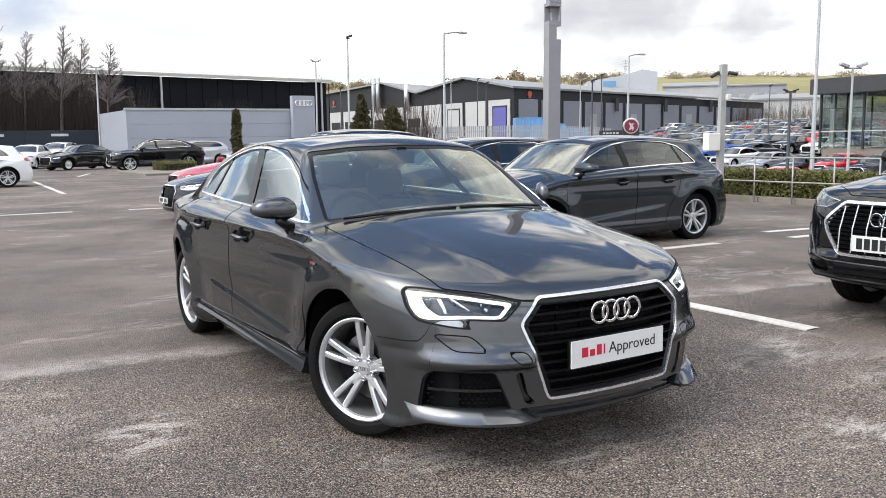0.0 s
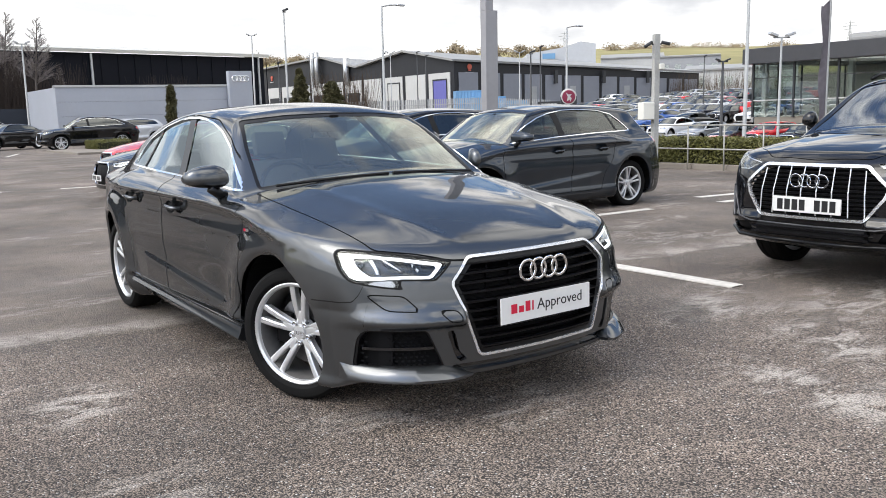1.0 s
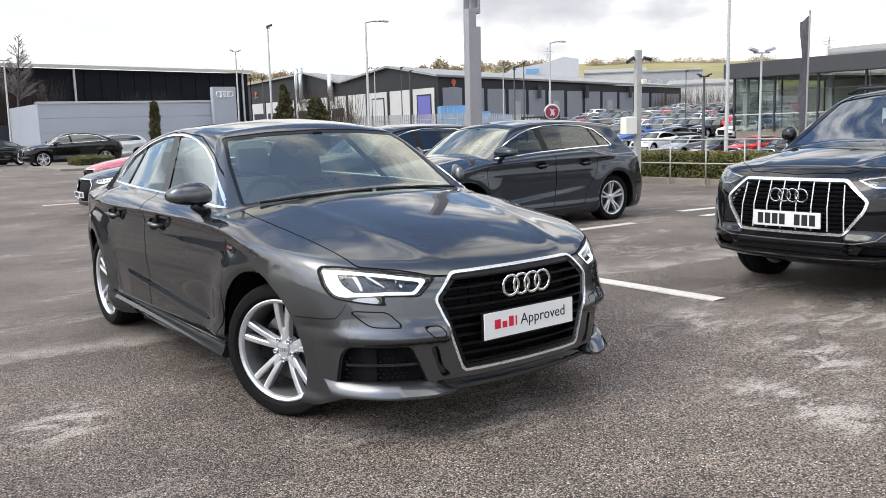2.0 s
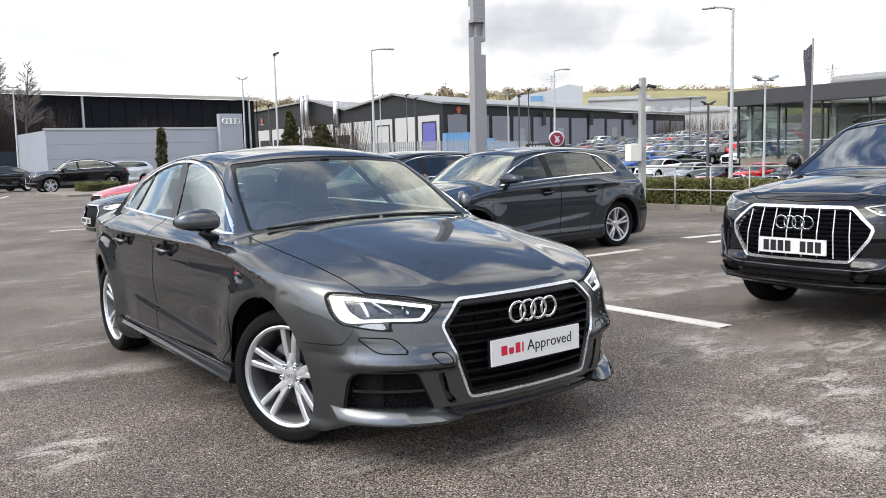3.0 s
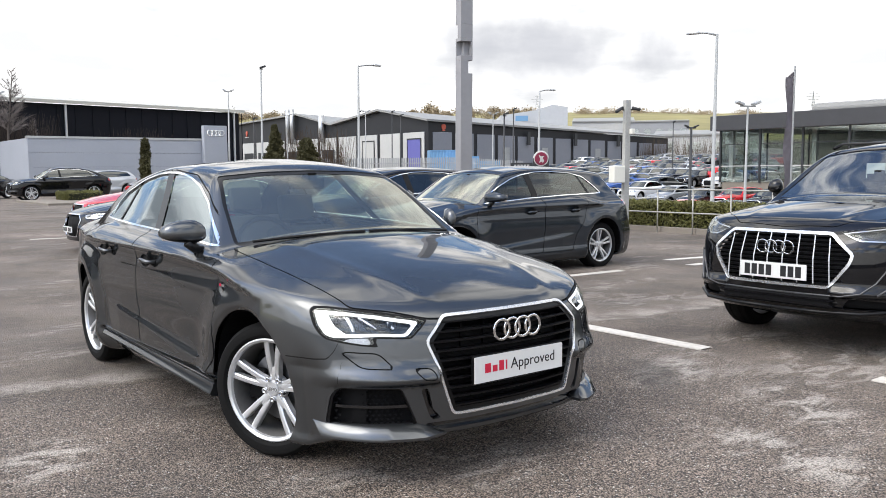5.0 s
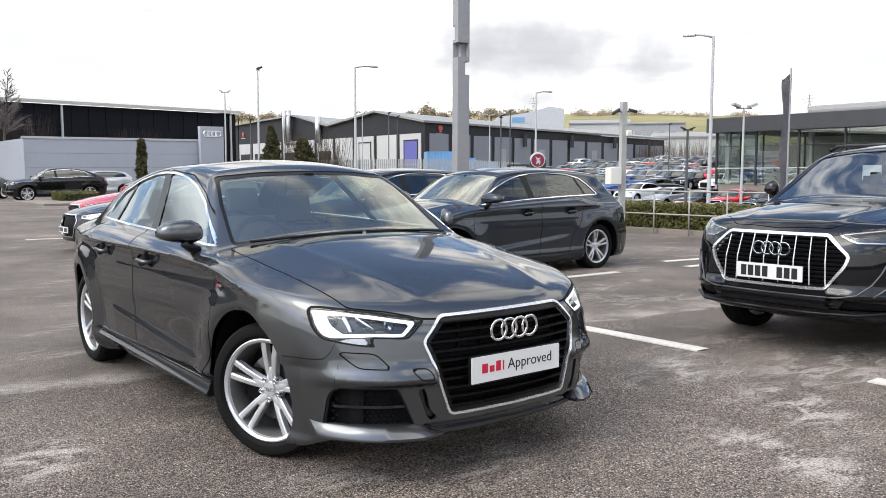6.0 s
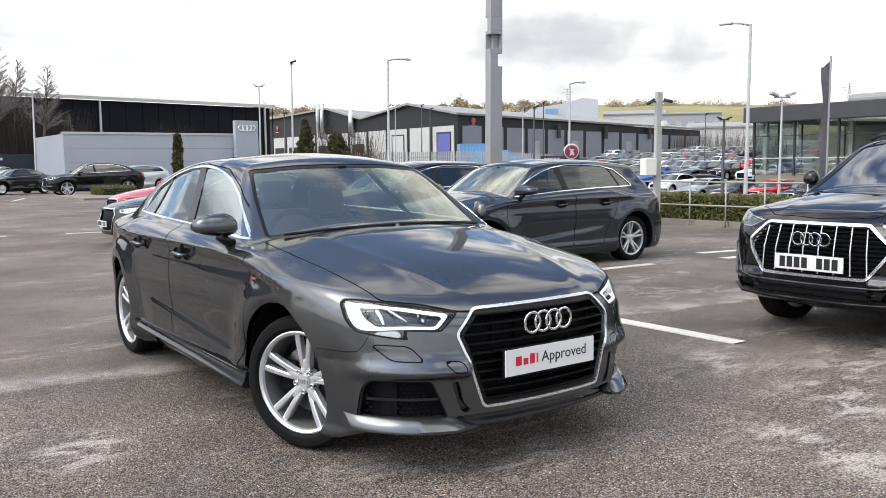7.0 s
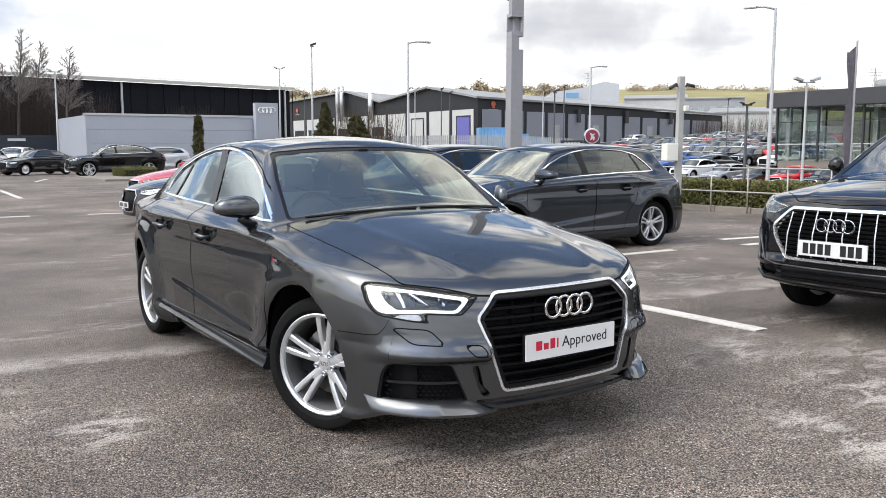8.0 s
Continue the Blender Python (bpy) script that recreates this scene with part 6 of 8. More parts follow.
        for g in seams:
            if len(g.Q):
                tagged(g.moved(-0.006).object("shut_line", M_SEAM, car), kind="stuff")
        zc = 0.832 if not tall else 0.93
        for hy in (1.235, 2.04):
            for s in (-1, 1):
                hx = s * (float(P["plan"](hy)) + 0.0)
                bm = bmesh.new()
                tube(bm, [(hx - s * 0.02, hy - 0.085, zc - 0.006), (hx + s * 0.018, hy - 0.07, zc - 0.004), (hx + s * 0.024, hy, zc + 0.002), (hx + s * 0.018, hy + 0.07, zc + 0.004), (hx - s * 0.02, hy + 0.085, zc + 0.004)], 0.0125, 8)
                part("door_handle", bm, paint_m, car, smooth=True)
                bm = bmesh.new()
                lathe(bm, [(0.0, 0.0005), (0.0, 0.036), (-0.012, 0.040)], 16, m=Matrix.Translation((hx - s * 0.003, hy, zc)) @ Matrix.Rotation(radians(180 if s > 0 else 0), 4, "Z") @ Matrix.Diagonal((1, 1.5, 0.9, 1)))
                part("handle_cup", bm, M_SEAM, car)
        for s in (-1, 1):
            mirror_shell(car, s, (s * (float(P["plan"](0.5)) - 0.06), 0.545 if not tall else 0.62, DLO[0][1] + 0.004), paint_m, 0.93 if not tall else 1.0, 0.20 if not tall else 0.14)
    S.object("body", paint_m, car, rim=0.015 if detail else 0.0)
    for wy in (0.0, P["base"]):
        for s in (-1, 1):
            bm = bmesh.new()
            rows = []
            R = P["arch_r"] + 0.004
            k = 16 if detail else 8
            for i in range(k + 1):
                a = math.pi * (-0.1 + 1.2 * i / k)
                rows.append([bm.verts.new((s * x, wy + R * math.cos(a), P["arch_z"] + R * math.sin(a))) for x in (0.45, min(float(P["plan"](wy)), float(P["plan"](wy + R * math.cos(a)))) - 0.035)])
            for a, b in zip(rows, rows[1:]):
                bm.faces.new((a[0], a[1], b[1], b[0]))
            bm.faces.new([r[0] for r in rows])
            part("wheel_house", bm, M_MATT, car)
            m = Matrix.Translation((s * (float(P["plan"](wy)) - 0.19), wy, radius)) @ (Matrix.Rotation(math.pi, 4, "Z") if s > 0 else Matrix())
            if detail:
                wheel(car, m, radius, radius - 0.086, 0.225, detail=False, spokes=spokes)
            else:
                w = bmesh.new()
                lathe(w, [(-0.09, radius * 0.70), (-0.11, radius * 0.74), (-0.10, radius * 0.97), (-0.06, radius), (0.10, radius)], 18, m=m)
                bmesh.ops.recalc_face_normals(w, faces=w.faces[:])
                tyre = part("tyre", w, M_RUBBER, car)
                w = bmesh.new()
                lathe(w, [(-0.085, radius * 0.71), (-0.06, radius * 0.45), (-0.08, 0.02), (-0.08, 0.001)], 12, m=m)
                part("rim", w, M_ALLOY, tyre)
    if seats and detail:
        cabin_parts(car, P, belt=0.93 if not tall else 1.06, y1=end - 0.3)
    elif not detail:
        bm = boxed((-0.68, 0.5, 0.4), (0.68, end - 0.1, (0.95 if not tall else 1.08)), None, 0.02)
        part("cabin_tub", bm, M_CABIN, car)
    return car


def facing(x, y, heading, z=None):
    """A pose for a car's front axle; heading in degrees: 0 looks to -y, 90 to +x, -90 to -x."""
    return Matrix.Translation((x, y, gz(x, y) if z is None else z)) @ Matrix.Rotation(radians(heading), 4, "Z")


def place(car, m):
    car.matrix_world = m
    return car


hatch = place(make_car("hatchback_car", HATCH, M_PAINT_H, "dark blue-grey five-door hatchback parked in a marked bay", 0.021, glass=M_TINT), facing(3.90, 5.22, -90, -0.045))


def make_crossover():
    car = make_car("crossover_car", SUV, M_BLACKPAINT, "glossy black compact crossover car with a chrome-framed grille", 0.021, DLO_SUV, WS_SUV, LAMP_SUV, GRILLE_SUV, None, 0.36, glass=M_DARKGLASS, screen_glass=M_SCREEN_B)
    P = SUV
    fs, ys = car_field(P), np.linspace(-1.0, -0.3, 1401)
    y_at = lambda x, z: float(ys[np.argmax(fs(np.full(1401, x), ys, np.full(1401, z)) < 0)])
    half = lambda z: float(np.interp(z, (0.500, 0.67, 0.748, 0.892), (0.40, 0.525, 0.548, 0.39))) - 0.02
    grille_bars(car, half, lambda x, z: y_at(x, z) + 0.014, 0.515, 0.878, 12)
    for x in (-0.40, -0.29, -0.175, -0.06, 0.06, 0.175, 0.29, 0.40):
        top = float(np.interp(abs(x), (0, 0.385, 0.545), (0.873, 0.868, 0.73)))
        bm = bmesh.new()
        z0 = 0.53
        tube(bm, [(x, y_at(x, z0) - 0.004, z0), (x * 0.98, y_at(x, (z0 + top) / 2) - 0.006, (z0 + top) / 2), (x * 0.94, y_at(x, top) - 0.004, top)], 0.0045, 6)
        part("grille_fin", bm, M_BRIGHT, car, "chrome upright grille fin")
    four_rings(car, 0, 0.774, y_at(0, 0.774) - 0.016, 0.046, 0.0058)
    bm = boxed((-0.26, -0.952, 0.548), (0.26, -0.938, 0.660), None, 0.004)
    pl = part("number_plate", bm, M_PLATEWHITE, car, "white front number plate with black bars")
    bars_for_writing(pl, 0, -0.9525, 0.604, 0.46, 0.078, (4, 3))
    for s in (-1, 1):
        bm = bmesh.new()
        tube(bm, [(s * 0.57, 0.98, 1.515), (s * 0.565, 1.12, 1.555), (s * 0.565, 2.0, 1.585), (s * 0.55, 2.7, 1.545), (s * 0.53, 2.85, 1.50)], 0.014, 8)
        part("roof_rail", bm, M_BLACK, car, smooth=True)
    bm = boxed((-0.42, -0.925, 0.36), (0.42, -0.86, 0.45), None, 0.02)
    part("lower_grille", bm, M_MATT, car)
    for z in (0.385, 0.425):
        bm = boxed((-0.45, -0.935, z - 0.008), (0.45, -0.90, z + 0.008))
        part("lower_slat", bm, M_GLOSSBLACK, car)
    for s in (-1, 1):
        bm = bmesh.new()
        tube(bm, [(s * 0.0, -0.94, 0.335), (s * 0.30, -0.925, 0.335), (s * 0.60, -0.85, 0.34), (s * 0.80, -0.63, 0.36), (s * 0.88, -0.45, 0.38)], 0.014, 8)
        part("bumper_strip", bm, M_BLACK, car, smooth=True)
    for s in (-1, 1):
        bm = bmesh.new()
        tube(bm, [(s * x, y_at(x, z) - 0.004, z) for x, z in ((0.0, 0.452), (0.25, 0.452), (0.48, 0.456), (0.60, 0.48), (0.67, 0.55), (0.715, 0.63), (0.735, 0.69))], 0.006, 8)
        part("bumper_strip", bm, M_POST_DARK, car, "satin grey bumper strip", smooth=True)
        bm = bmesh.new()
        tube(bm, [(s * x, y_at(x, z) - 0.004, z) for x, z in ((0.69, 0.47), (0.745, 0.53), (0.79, 0.60), (0.81, 0.68), (0.765, 0.70))], 0.008, 6)
        part("intake_frame", bm, M_POST_DARK, car, smooth=True)
    bm = boxed((-0.20, 0.83, 1.25), (-0.04, 0.836, 1.38))
    part("price_card", bm, M_PLATEWHITE, car, "white price card behind the windscreen")
    return car


crossover = place(make_crossover(), facing(4.12, -0.20, -90, -0.02))


# ---------------------------------------------------------------- buildings
M_CLAD_DARK = mat("dark profiled cladding", (0.013, 0.014, 0.017), rough=0.55, grain=0.15, scale=3, stain=0.2, stain_scale=0.3)
M_CLAD_NAVY = mat("dark navy cladding", (0.006, 0.007, 0.011), rough=0.7, spec=0.2, grain=0.15, scale=3, stain=0.2, stain_scale=0.3)
M_ROOF = mat("pale metal roof", (0.26, 0.26, 0.25), rough=0.5, grain=0.1, scale=2, stain=0.15, stain_scale=0.2)
M_PANEL = mat("grey wall panel", (0.20, 0.212, 0.24), rough=0.55, grain=0.06, scale=4, stain=0.1, stain_scale=0.4)
M_PANEL_W = mat("white wall panel", (0.48, 0.48, 0.46), rough=0.6, grain=0.06, scale=4, stain=0.12, stain_scale=0.4)
M_SIGNWALL = mat("pale grey sign wall", (0.35, 0.37, 0.41), rough=0.5, grain=0.05, scale=6, stain=0.1, stain_scale=0.4)
M_BLUEBOX = mat("blue container paint", (0.15, 0.31, 0.50), rough=0.5, grain=0.1, scale=6)
M_BLUEDOOR = mat("violet-blue roller door", (0.12, 0.12, 0.36), rough=0.5, grain=0.1, scale=6)
M_ORANGE = mat("orange sign", (0.48, 0.10, 0.06), rough=0.5)
M_SHOWGLASS = pane_glass("showroom glass", (0.84, 0.88, 0.86), f0=0.14)
M_INTERIOR = mat("showroom interior", (0.78, 0.75, 0.68), rough=0.8, grain=0.15, scale=2)
M_FASCIA = mat("dark grey fascia", (0.045, 0.046, 0.05), rough=0.4, grain=0.08, scale=5, stain=0.15)

X0 = 53.7          # the sheds' end wall
Y0 = 70.7          # their long wall


def big_shed():
    th = thing("industrial_unit", None, "long dark-clad industrial unit with grey panel bays", "building")
    zg = 0.2
    # end wall towards the car park, with two gables
    g = [(Y0, zg - 1), (Y0, 6.60), (79.9, 8.15), (90.6, 7.0), (99.5, 8.75), (120.0, 8.2), (120.0, zg - 1)]
    bm = bmesh.new()
    a = [bm.verts.new((X0, y, z)) for y, z in g]
    b = [bm.verts.new((X0 + 0.4, y, z)) for y, z in g]
    bm.faces.new(a)
    bm.faces.new(b[::-1])
    for i in range(len(g)):
        bm.faces.new((a[i], b[i], b[(i + 1) % len(g)], a[(i + 1) % len(g)]))
    bmesh.ops.recalc_face_normals(bm, faces=bm.faces[:])
    part("end_wall", bm, M_CLAD_DARK, th)
    bm = bmesh.new()
    prism(bm, [(X0 + 0.4, zg - 1), (95.0, zg - 1), (95.0, 5.45), (70.0, 6.05), (X0 + 0.4, 6.58)], 0.4, Matrix.Translation((0, Y0, 0)))
    part("long_wall", bm, M_CLAD_DARK, th)
    bm = boxed((94.6, Y0 + 0.4, zg - 1), (95.0, 119, 5.4))
    part("far_wall", bm, M_CLAD_DARK, th)
    ridge = [(Y0 - 0.4, 6.60, 5.48), (79.9, 8.20, 6.7), (90.6, 7.05, 6.0), (99.5, 8.80, 7.0), (120.4, 8.25, 6.5)]
    bm = bmesh.new()
    for (y0, z0, f0), (y1, z1, f1) in zip(ridge, ridge[1:]):
        n = Vector((0, -(z1 - z0), y1 - y0)).normalized() * 0.22
        q = [bm.verts.new(v) for v in ((X0 - 0.5, y0, z0), (95.3, y0, f0), (95.3, y1, f1), (X0 - 0.5, y1, z1))]
        t = [bm.verts.new(v.co + n) for v in q]
        bm.faces.new(q[::-1])
        bm.faces.new(t)
        for i in range(4):
            bm.faces.new((q[i], q[(i + 1) % 4], t[(i + 1) % 4], t[i]))
    bmesh.ops.recalc_face_normals(bm, faces=bm.faces[:])
    part("roof", bm, M_ROOF, th, "pale sheet metal roof")
    # long side: twelve panel bays between dark piers
    n = 13
    L = (94.8 - X0 - 0.3) / n
    for k in range(n):
        x = X0 + 0.3 + k * L
        bm = boxed((x + 0.27, Y0 - 0.10, zg - 0.5), (x + L - 0.27, Y0 - 0.004, 5.45 - 0.065 * k), None, 0.0)
        pb = part("wall_panel", bm, M_PANEL, th, "grey sheet panel")
        if k in (1, 3, 5, 8):
            bm = boxed((x + 1.0, Y0 - 0.16, zg), (x + 2.0, Y0 - 0.104, 3.9))
            part("shutter", bm, M_POST, pb)
    # end wall bays
    bays = [(71.35 + 4.6 * k, 75.3 + 4.6 * k, M_PANEL_W) for k in range(10)]
    for i, (ya, yb, mt) in enumerate(bays):
        bm = boxed((X0 - 0.10, ya, zg - 0.5), (X0 - 0.004, yb, 5.5))
        pb = part("wall_panel", bm, mt, th)
        if i in (0, 2):
            bm = boxed((X0 - 0.16, ya + 0.6, zg), (X0 - 0.104, ya + 3.0, 4.7))
            part("roller_door", bm, M_BLUEDOOR if i == 0 else M_PANEL_W, pb, "violet-blue roller door" if i == 0 else "")
            bm = boxed((X0 - 0.20, ya + 0.5, 4.72), (X0 - 0.104, ya + 3.1, 4.85))
            part("door_head", bm, M_DARKPOST, pb)
            for k in range(2):
                bm = boxed((X0 - 0.20, ya + 0.5 + 2.5 * k, zg), (X0 - 0.104, ya + 0.59 + 2.5 * k, 4.71))
                part("door_guide", bm, M_DARKPOST, pb)
        elif i > 3:
            bm = boxed((X0 - 0.16, ya + 0.4, zg), (X0 - 0.104, yb - 0.6, 4.0))
            part("roller_door", bm, M_CLAD_DARK, pb)
    for turn, x, y, z in ((90, 55.75, Y0 - 0.06, 6.05), (0, X0 - 0.06, 115.3, 7.0)):
        m = Matrix.Translation((x, y, z)) @ Matrix.Rotation(radians(turn), 4, "Z")
        bm = bmesh.new()
        lathe(bm, [(-0.06, 0.001), (-0.06, 0.30), (0.04, 0.30)], 20, m=m)
        box(bm, (-0.06, -0.18, -0.46), (0.04, 0.18, -0.31), m)
        part("orange_sign", bm, M_ORANGE, th, "orange roundel sign")
        bm = boxed((-0.04, -0.62, -0.66), (0.04, 0.62, -0.58), m)
        part("sign_strip", bm, M_PANEL_W, th)
    for y in (101.4, 100.2):
        bm = bmesh.new()
        tube(bm, [(X0 - 0.6, y, 5.4), (X0 - 0.6, y, 9.6)], 0.32, 10)
        tube(bm, [(X0 - 0.1, y, 5.2), (X0 - 0.6, y, 5.5)], 0.32, 10)
        part("flue", bm, M_GALV, th, "bright steel flue pipe", smooth=True)
    bm = bmesh.new()
    tube(bm, [(X0 - 0.4, 92.8, 5.0), (X0 - 0.4, 92.8, 8.4)], 0.4, 10)
    part("flue", bm, M_GALV, th, smooth=True)
    # downpipes and hanging banners on the long side
    for x in (68.0, 76.0, 84.0):
        bm = boxed((x, Y0 - 0.5, 4.2), (x + 0.45, Y0 - 0.3, 5.7))
        part("hanging_banner", bm, M_DARKPOST, th)


big_shed()


def left_warehouse():
    th = thing("warehouse", Matrix.Translation((36.1, 80, 0)) @ Matrix.Rotation(radians(10.5), 4, "Z") @ Matrix.Translation((-36.1, -80, 0)), "long dark navy warehouse with a pale roof edge", "building")
    bm = boxed((-60, 80, -0.5), (36.1, 120, 7.35))
    part("wall", bm, M_CLAD_NAVY, th)
    bm = bmesh.new()
    q = [(-60.4, 79.5, 7.36), (36.5, 79.5, 7.36), (36.5, 99, 9.3), (-60.4, 99, 9.3)]
    a = [bm.verts.new(v) for v in q]
    b = [bm.verts.new((x, y, z + 0.3)) for x, y, z in q]
    bm.faces.new(a[::-1])
    bm.faces.new(b)
    for i in range(4):
        bm.faces.new((a[i], a[(i + 1) % 4], b[(i + 1) % 4], b[i]))
    part("roof", bm, mat("pale cream metal roof", (0.52, 0.51, 0.45), rough=0.5, grain=0.1, scale=2, stain=0.15, stain_scale=0.2), th, "pale cream metal roof")
    for x in (17.9, 35.4, -6.0):
        bm = bmesh.new()
        tube(bm, [(x, 79.85, 0), (x, 79.85, 7.3)], 0.12, 8)
        part("downpipe", bm, M_GALV, th)
    for k in range(60):
        x = -58 + k * 1.6
        bm = boxed((x, 79.93, -0.3), (x + 0.06, 79.996, 7.3))
        part("cladding_rib", bm, M_CLAD_NAVY, th)


left_warehouse()


def sign_wall():
    y = 52.0
    th = thing("sign_wall", None, "pale grey panelled wall with a raised sign slab", "wall")
    x0, x1 = 9.65, 22.1
    for k in range(4):
        z0, z1 = -0.05 + k * 0.87, -0.05 + k * 0.87 + 0.862
        bm = boxed((x0, y, z0), (x1, y + 0.3, z1), None, 0.012)
        part("wall_panel", bm, M_SIGNWALL, th)
    bm = boxed((x0 - 0.05, y - 0.05, 3.43), (x1 + 0.05, y + 0.4, 3.56))
    part("coping", bm, M_GALV, th)
    bm = boxed((x0, y + 0.3, -0.05), (x0 + 0.3, y + 8.0, 3.43))
    part("return_wall", bm, M_SIGNWALL, th)
    sx0, sx1 = 20.42, 22.05
    bm = boxed((sx0, y - 0.5, -0.05), (sx1, y - 0.06, 4.42), None, 0.02)
    slab = part("sign_slab", bm, M_SIGNWALL, th, "grey upright sign slab")
    four_rings(slab, (sx0 + sx1) / 2, 3.92, y - 0.53, 0.19, 0.032)


sign_wall()


def showroom():
    X, ya, yb = 51.0, -10.0, 32.6
    th = thing("showroom", None, "single-storey glass-fronted showroom with a dark fascia", "building")
    bm = boxed((X - 0.6, ya, 3.95), (X + 20, yb + 0.5, 4.98), None, 0.03)
    part("fascia", bm, M_FASCIA, th, "dark grey metal fascia")
    bm = boxed((X + 3, ya, 4.984), (X + 18, yb - 5, 5.7), None, 0.3)
    part("roof", bm, M_ROOF, th, "pale curved roof")
    bm = boxed((X + 0.1, ya, -0.3), (X + 20, yb - 0.1, 0.32))
    part("floor_slab", bm, M_KERB, th)
    bm = boxed((X + 12, ya, 0.33), (X + 12.3, yb - 0.1, 3.94))
    part("back_wall", bm, M_INTERIOR, th)
    bm = boxed((X + 0.1, ya - 0.3, 0.3), (X + 12, ya, 3.94))
    part("side_wall", bm, M_INTERIOR, th)
    y = yb
    k = 0
    while y > ya + 1:
        w = 3.1
        bm = boxed((X, y - w + 0.05, 0.32), (X + 0.02, y - 0.05, 1.42))
        part("pane", bm, M_SHOWGLASS, th).visible_shadow = False
        bm = boxed((X, y - w + 0.05, 1.5), (X + 0.02, y - 0.05, 2.93))
        part("pane", bm, M_SHOWGLASS, th).visible_shadow = False
        bm = boxed((X, y - w + 0.05, 3.0), (X + 0.02, y - 0.05, 3.94))
        part("pane", bm, M_SHOWGLASS, th).visible_shadow = False
        bm = boxed((X - 0.06, y - 0.06, 0.3), (X + 0.10, y + 0.06, 3.946))
        part("mullion", bm, M_DARKPOST, th)
        bm = boxed((X - 0.05, y - w + 0.07, 2.94), (X + 0.08, y - 0.07, 2.99))
        part("transom", bm, M_DARKPOST, th)
        bm = boxed((X - 0.04, y - w + 0.07, 1.43), (X + 0.08, y - 0.07, 1.49))
        part("transom", bm, M_PANEL_W if k < 4 else M_DARKPOST, th)
        if k % 2 == 0:
            bm = bmesh.new()
            box(bm, (X + 0.6, y - 0.6, 0.33), (X + 0.9, y - 0.3, 3.94))
            part("column", bm, M_PANEL_W, th)
        y -= w
        k += 1
    # the end that looks to the sheds
    for j in range(4):
        x = X + j * 3.0
        bm = boxed((x + 0.12, yb - 0.02, 0.33), (x + 2.95, yb, 3.94))
        part("pane", bm, M_SHOWGLASS, th).visible_shadow = False
        bm = boxed((x + 2.95, yb - 0.05, 0.33), (x + 3.05, yb + 0.05, 3.94))
        part("mullion", bm, M_DARKPOST, th)


showroom()

# beyond: pale shed with a blue sign, low roofs, brown bank and hills
def distant_shed():
    th = thing("distant_shed", None, "pale grey steel shed with a blue sign", "building")
    d = 210.0
    xs = [polar(b, d) for b in (41.9, 45.4, 46.3)]
    bm = bmesh.new()
    prof = [(0, 3), (0, 14.4), (0.5, 15.5), (0.78, 16.8), (1.0, 16.2), (1.0, 3)]
    (xa, ya), (xb, yb) = xs[0], xs[2]
    a = [bm.verts.new((xa + (xb - xa) * u, ya + (yb - ya) * u, z)) for u, z in prof]
    b = [bm.verts.new(v.co + Vector((14, 18, 0))) for v in a]
    bm.faces.new(a)
    bm.faces.new(b[::-1])
    for i in range(6):
        bm.faces.new((a[i], b[i], b[(i + 1) % 6], a[(i + 1) % 6]))
    bmesh.ops.recalc_face_normals(bm, faces=bm.faces[:])
    part("shell", bm, mat("pale steel cladding", (0.46, 0.48, 0.50), rough=0.6, grain=0.08, scale=1.5), th)
    x, y = polar(43.3, d - 1.5)
    bm = boxed((-1.5, -0.2, 12.95), (1.5, 0.2, 14.2), Matrix.Translation((x, y, 0)) @ Matrix.Rotation(radians(-43), 4, "Z"))
    part("blue_sign", bm, M_BLUEBOX, th, "blue sign board")


distant_shed()


M_CLAD_GREY = mat("grey office cladding", (0.30, 0.31, 0.32), rough=0.6, grain=0.1, scale=2)


def low_building(b0, b1, d, z0, z1, wall, label, windows=0, ridge=1.2):
    """A far, low commercial building seen between the sheds."""
    th = thing("distant_building", None, label, "building", "distant buildings")
    (xa, ya), (xb, yb) = polar(b0, d), polar(b1, d)
    u = Vector((xb - xa, yb - ya, 0))
    L = u.length
    m = Matrix.Translation((xa, ya, 0)) @ Matrix.Rotation(math.atan2(u.y, u.x), 4, "Z")
    part("wall", boxed((0, 0, z0), (L, 14, z1), m), wall, th)
    bm = bmesh.new()
    prism(bm, [(-0.3, z1 + 0.01), (7.0, z1 + ridge), (14.3, z1 + 0.01), (14.3, z1 + 0.3), (7.0, z1 + ridge + 0.3), (-0.3, z1 + 0.3)], L, m @ Matrix(((0, 1, 0, 0), (1, 0, 0, 0), (0, 0, 1, 0), (0, 0, 0, 1))))
    bmesh.ops.recalc_face_normals(bm, faces=bm.faces[:])
    part("roof", bm, M_ROOF, th)
    for k in range(windows):
        x = L * (k + 0.25) / windows
        part("window", boxed((x, -0.06, z0 + (z1 - z0) * 0.55), (x + L * 0.5 / windows, 0.05, z0 + (z1 - z0) * 0.82), m), M_SHOWGLASS, th)


low_building(51.8, 58.5, 150.0, 1.0, 1.33 + 0.036 * 150, M_PANEL_W, "long pale grey low shed beyond the yard", 4, 0.9)
low_building(50.3, 54.0, 215.0, 3.0, 1.33 + 0.052 * 215, M_CLAD_GREY, "grey flat-fronted office block beyond the sheds", 5, 0.5)
low_building(46.6, 50.6, 230.0, 3.0, 1.33 + 0.053 * 230, M_PANEL_W, "long white roofed shed far off", 0, 1.2)


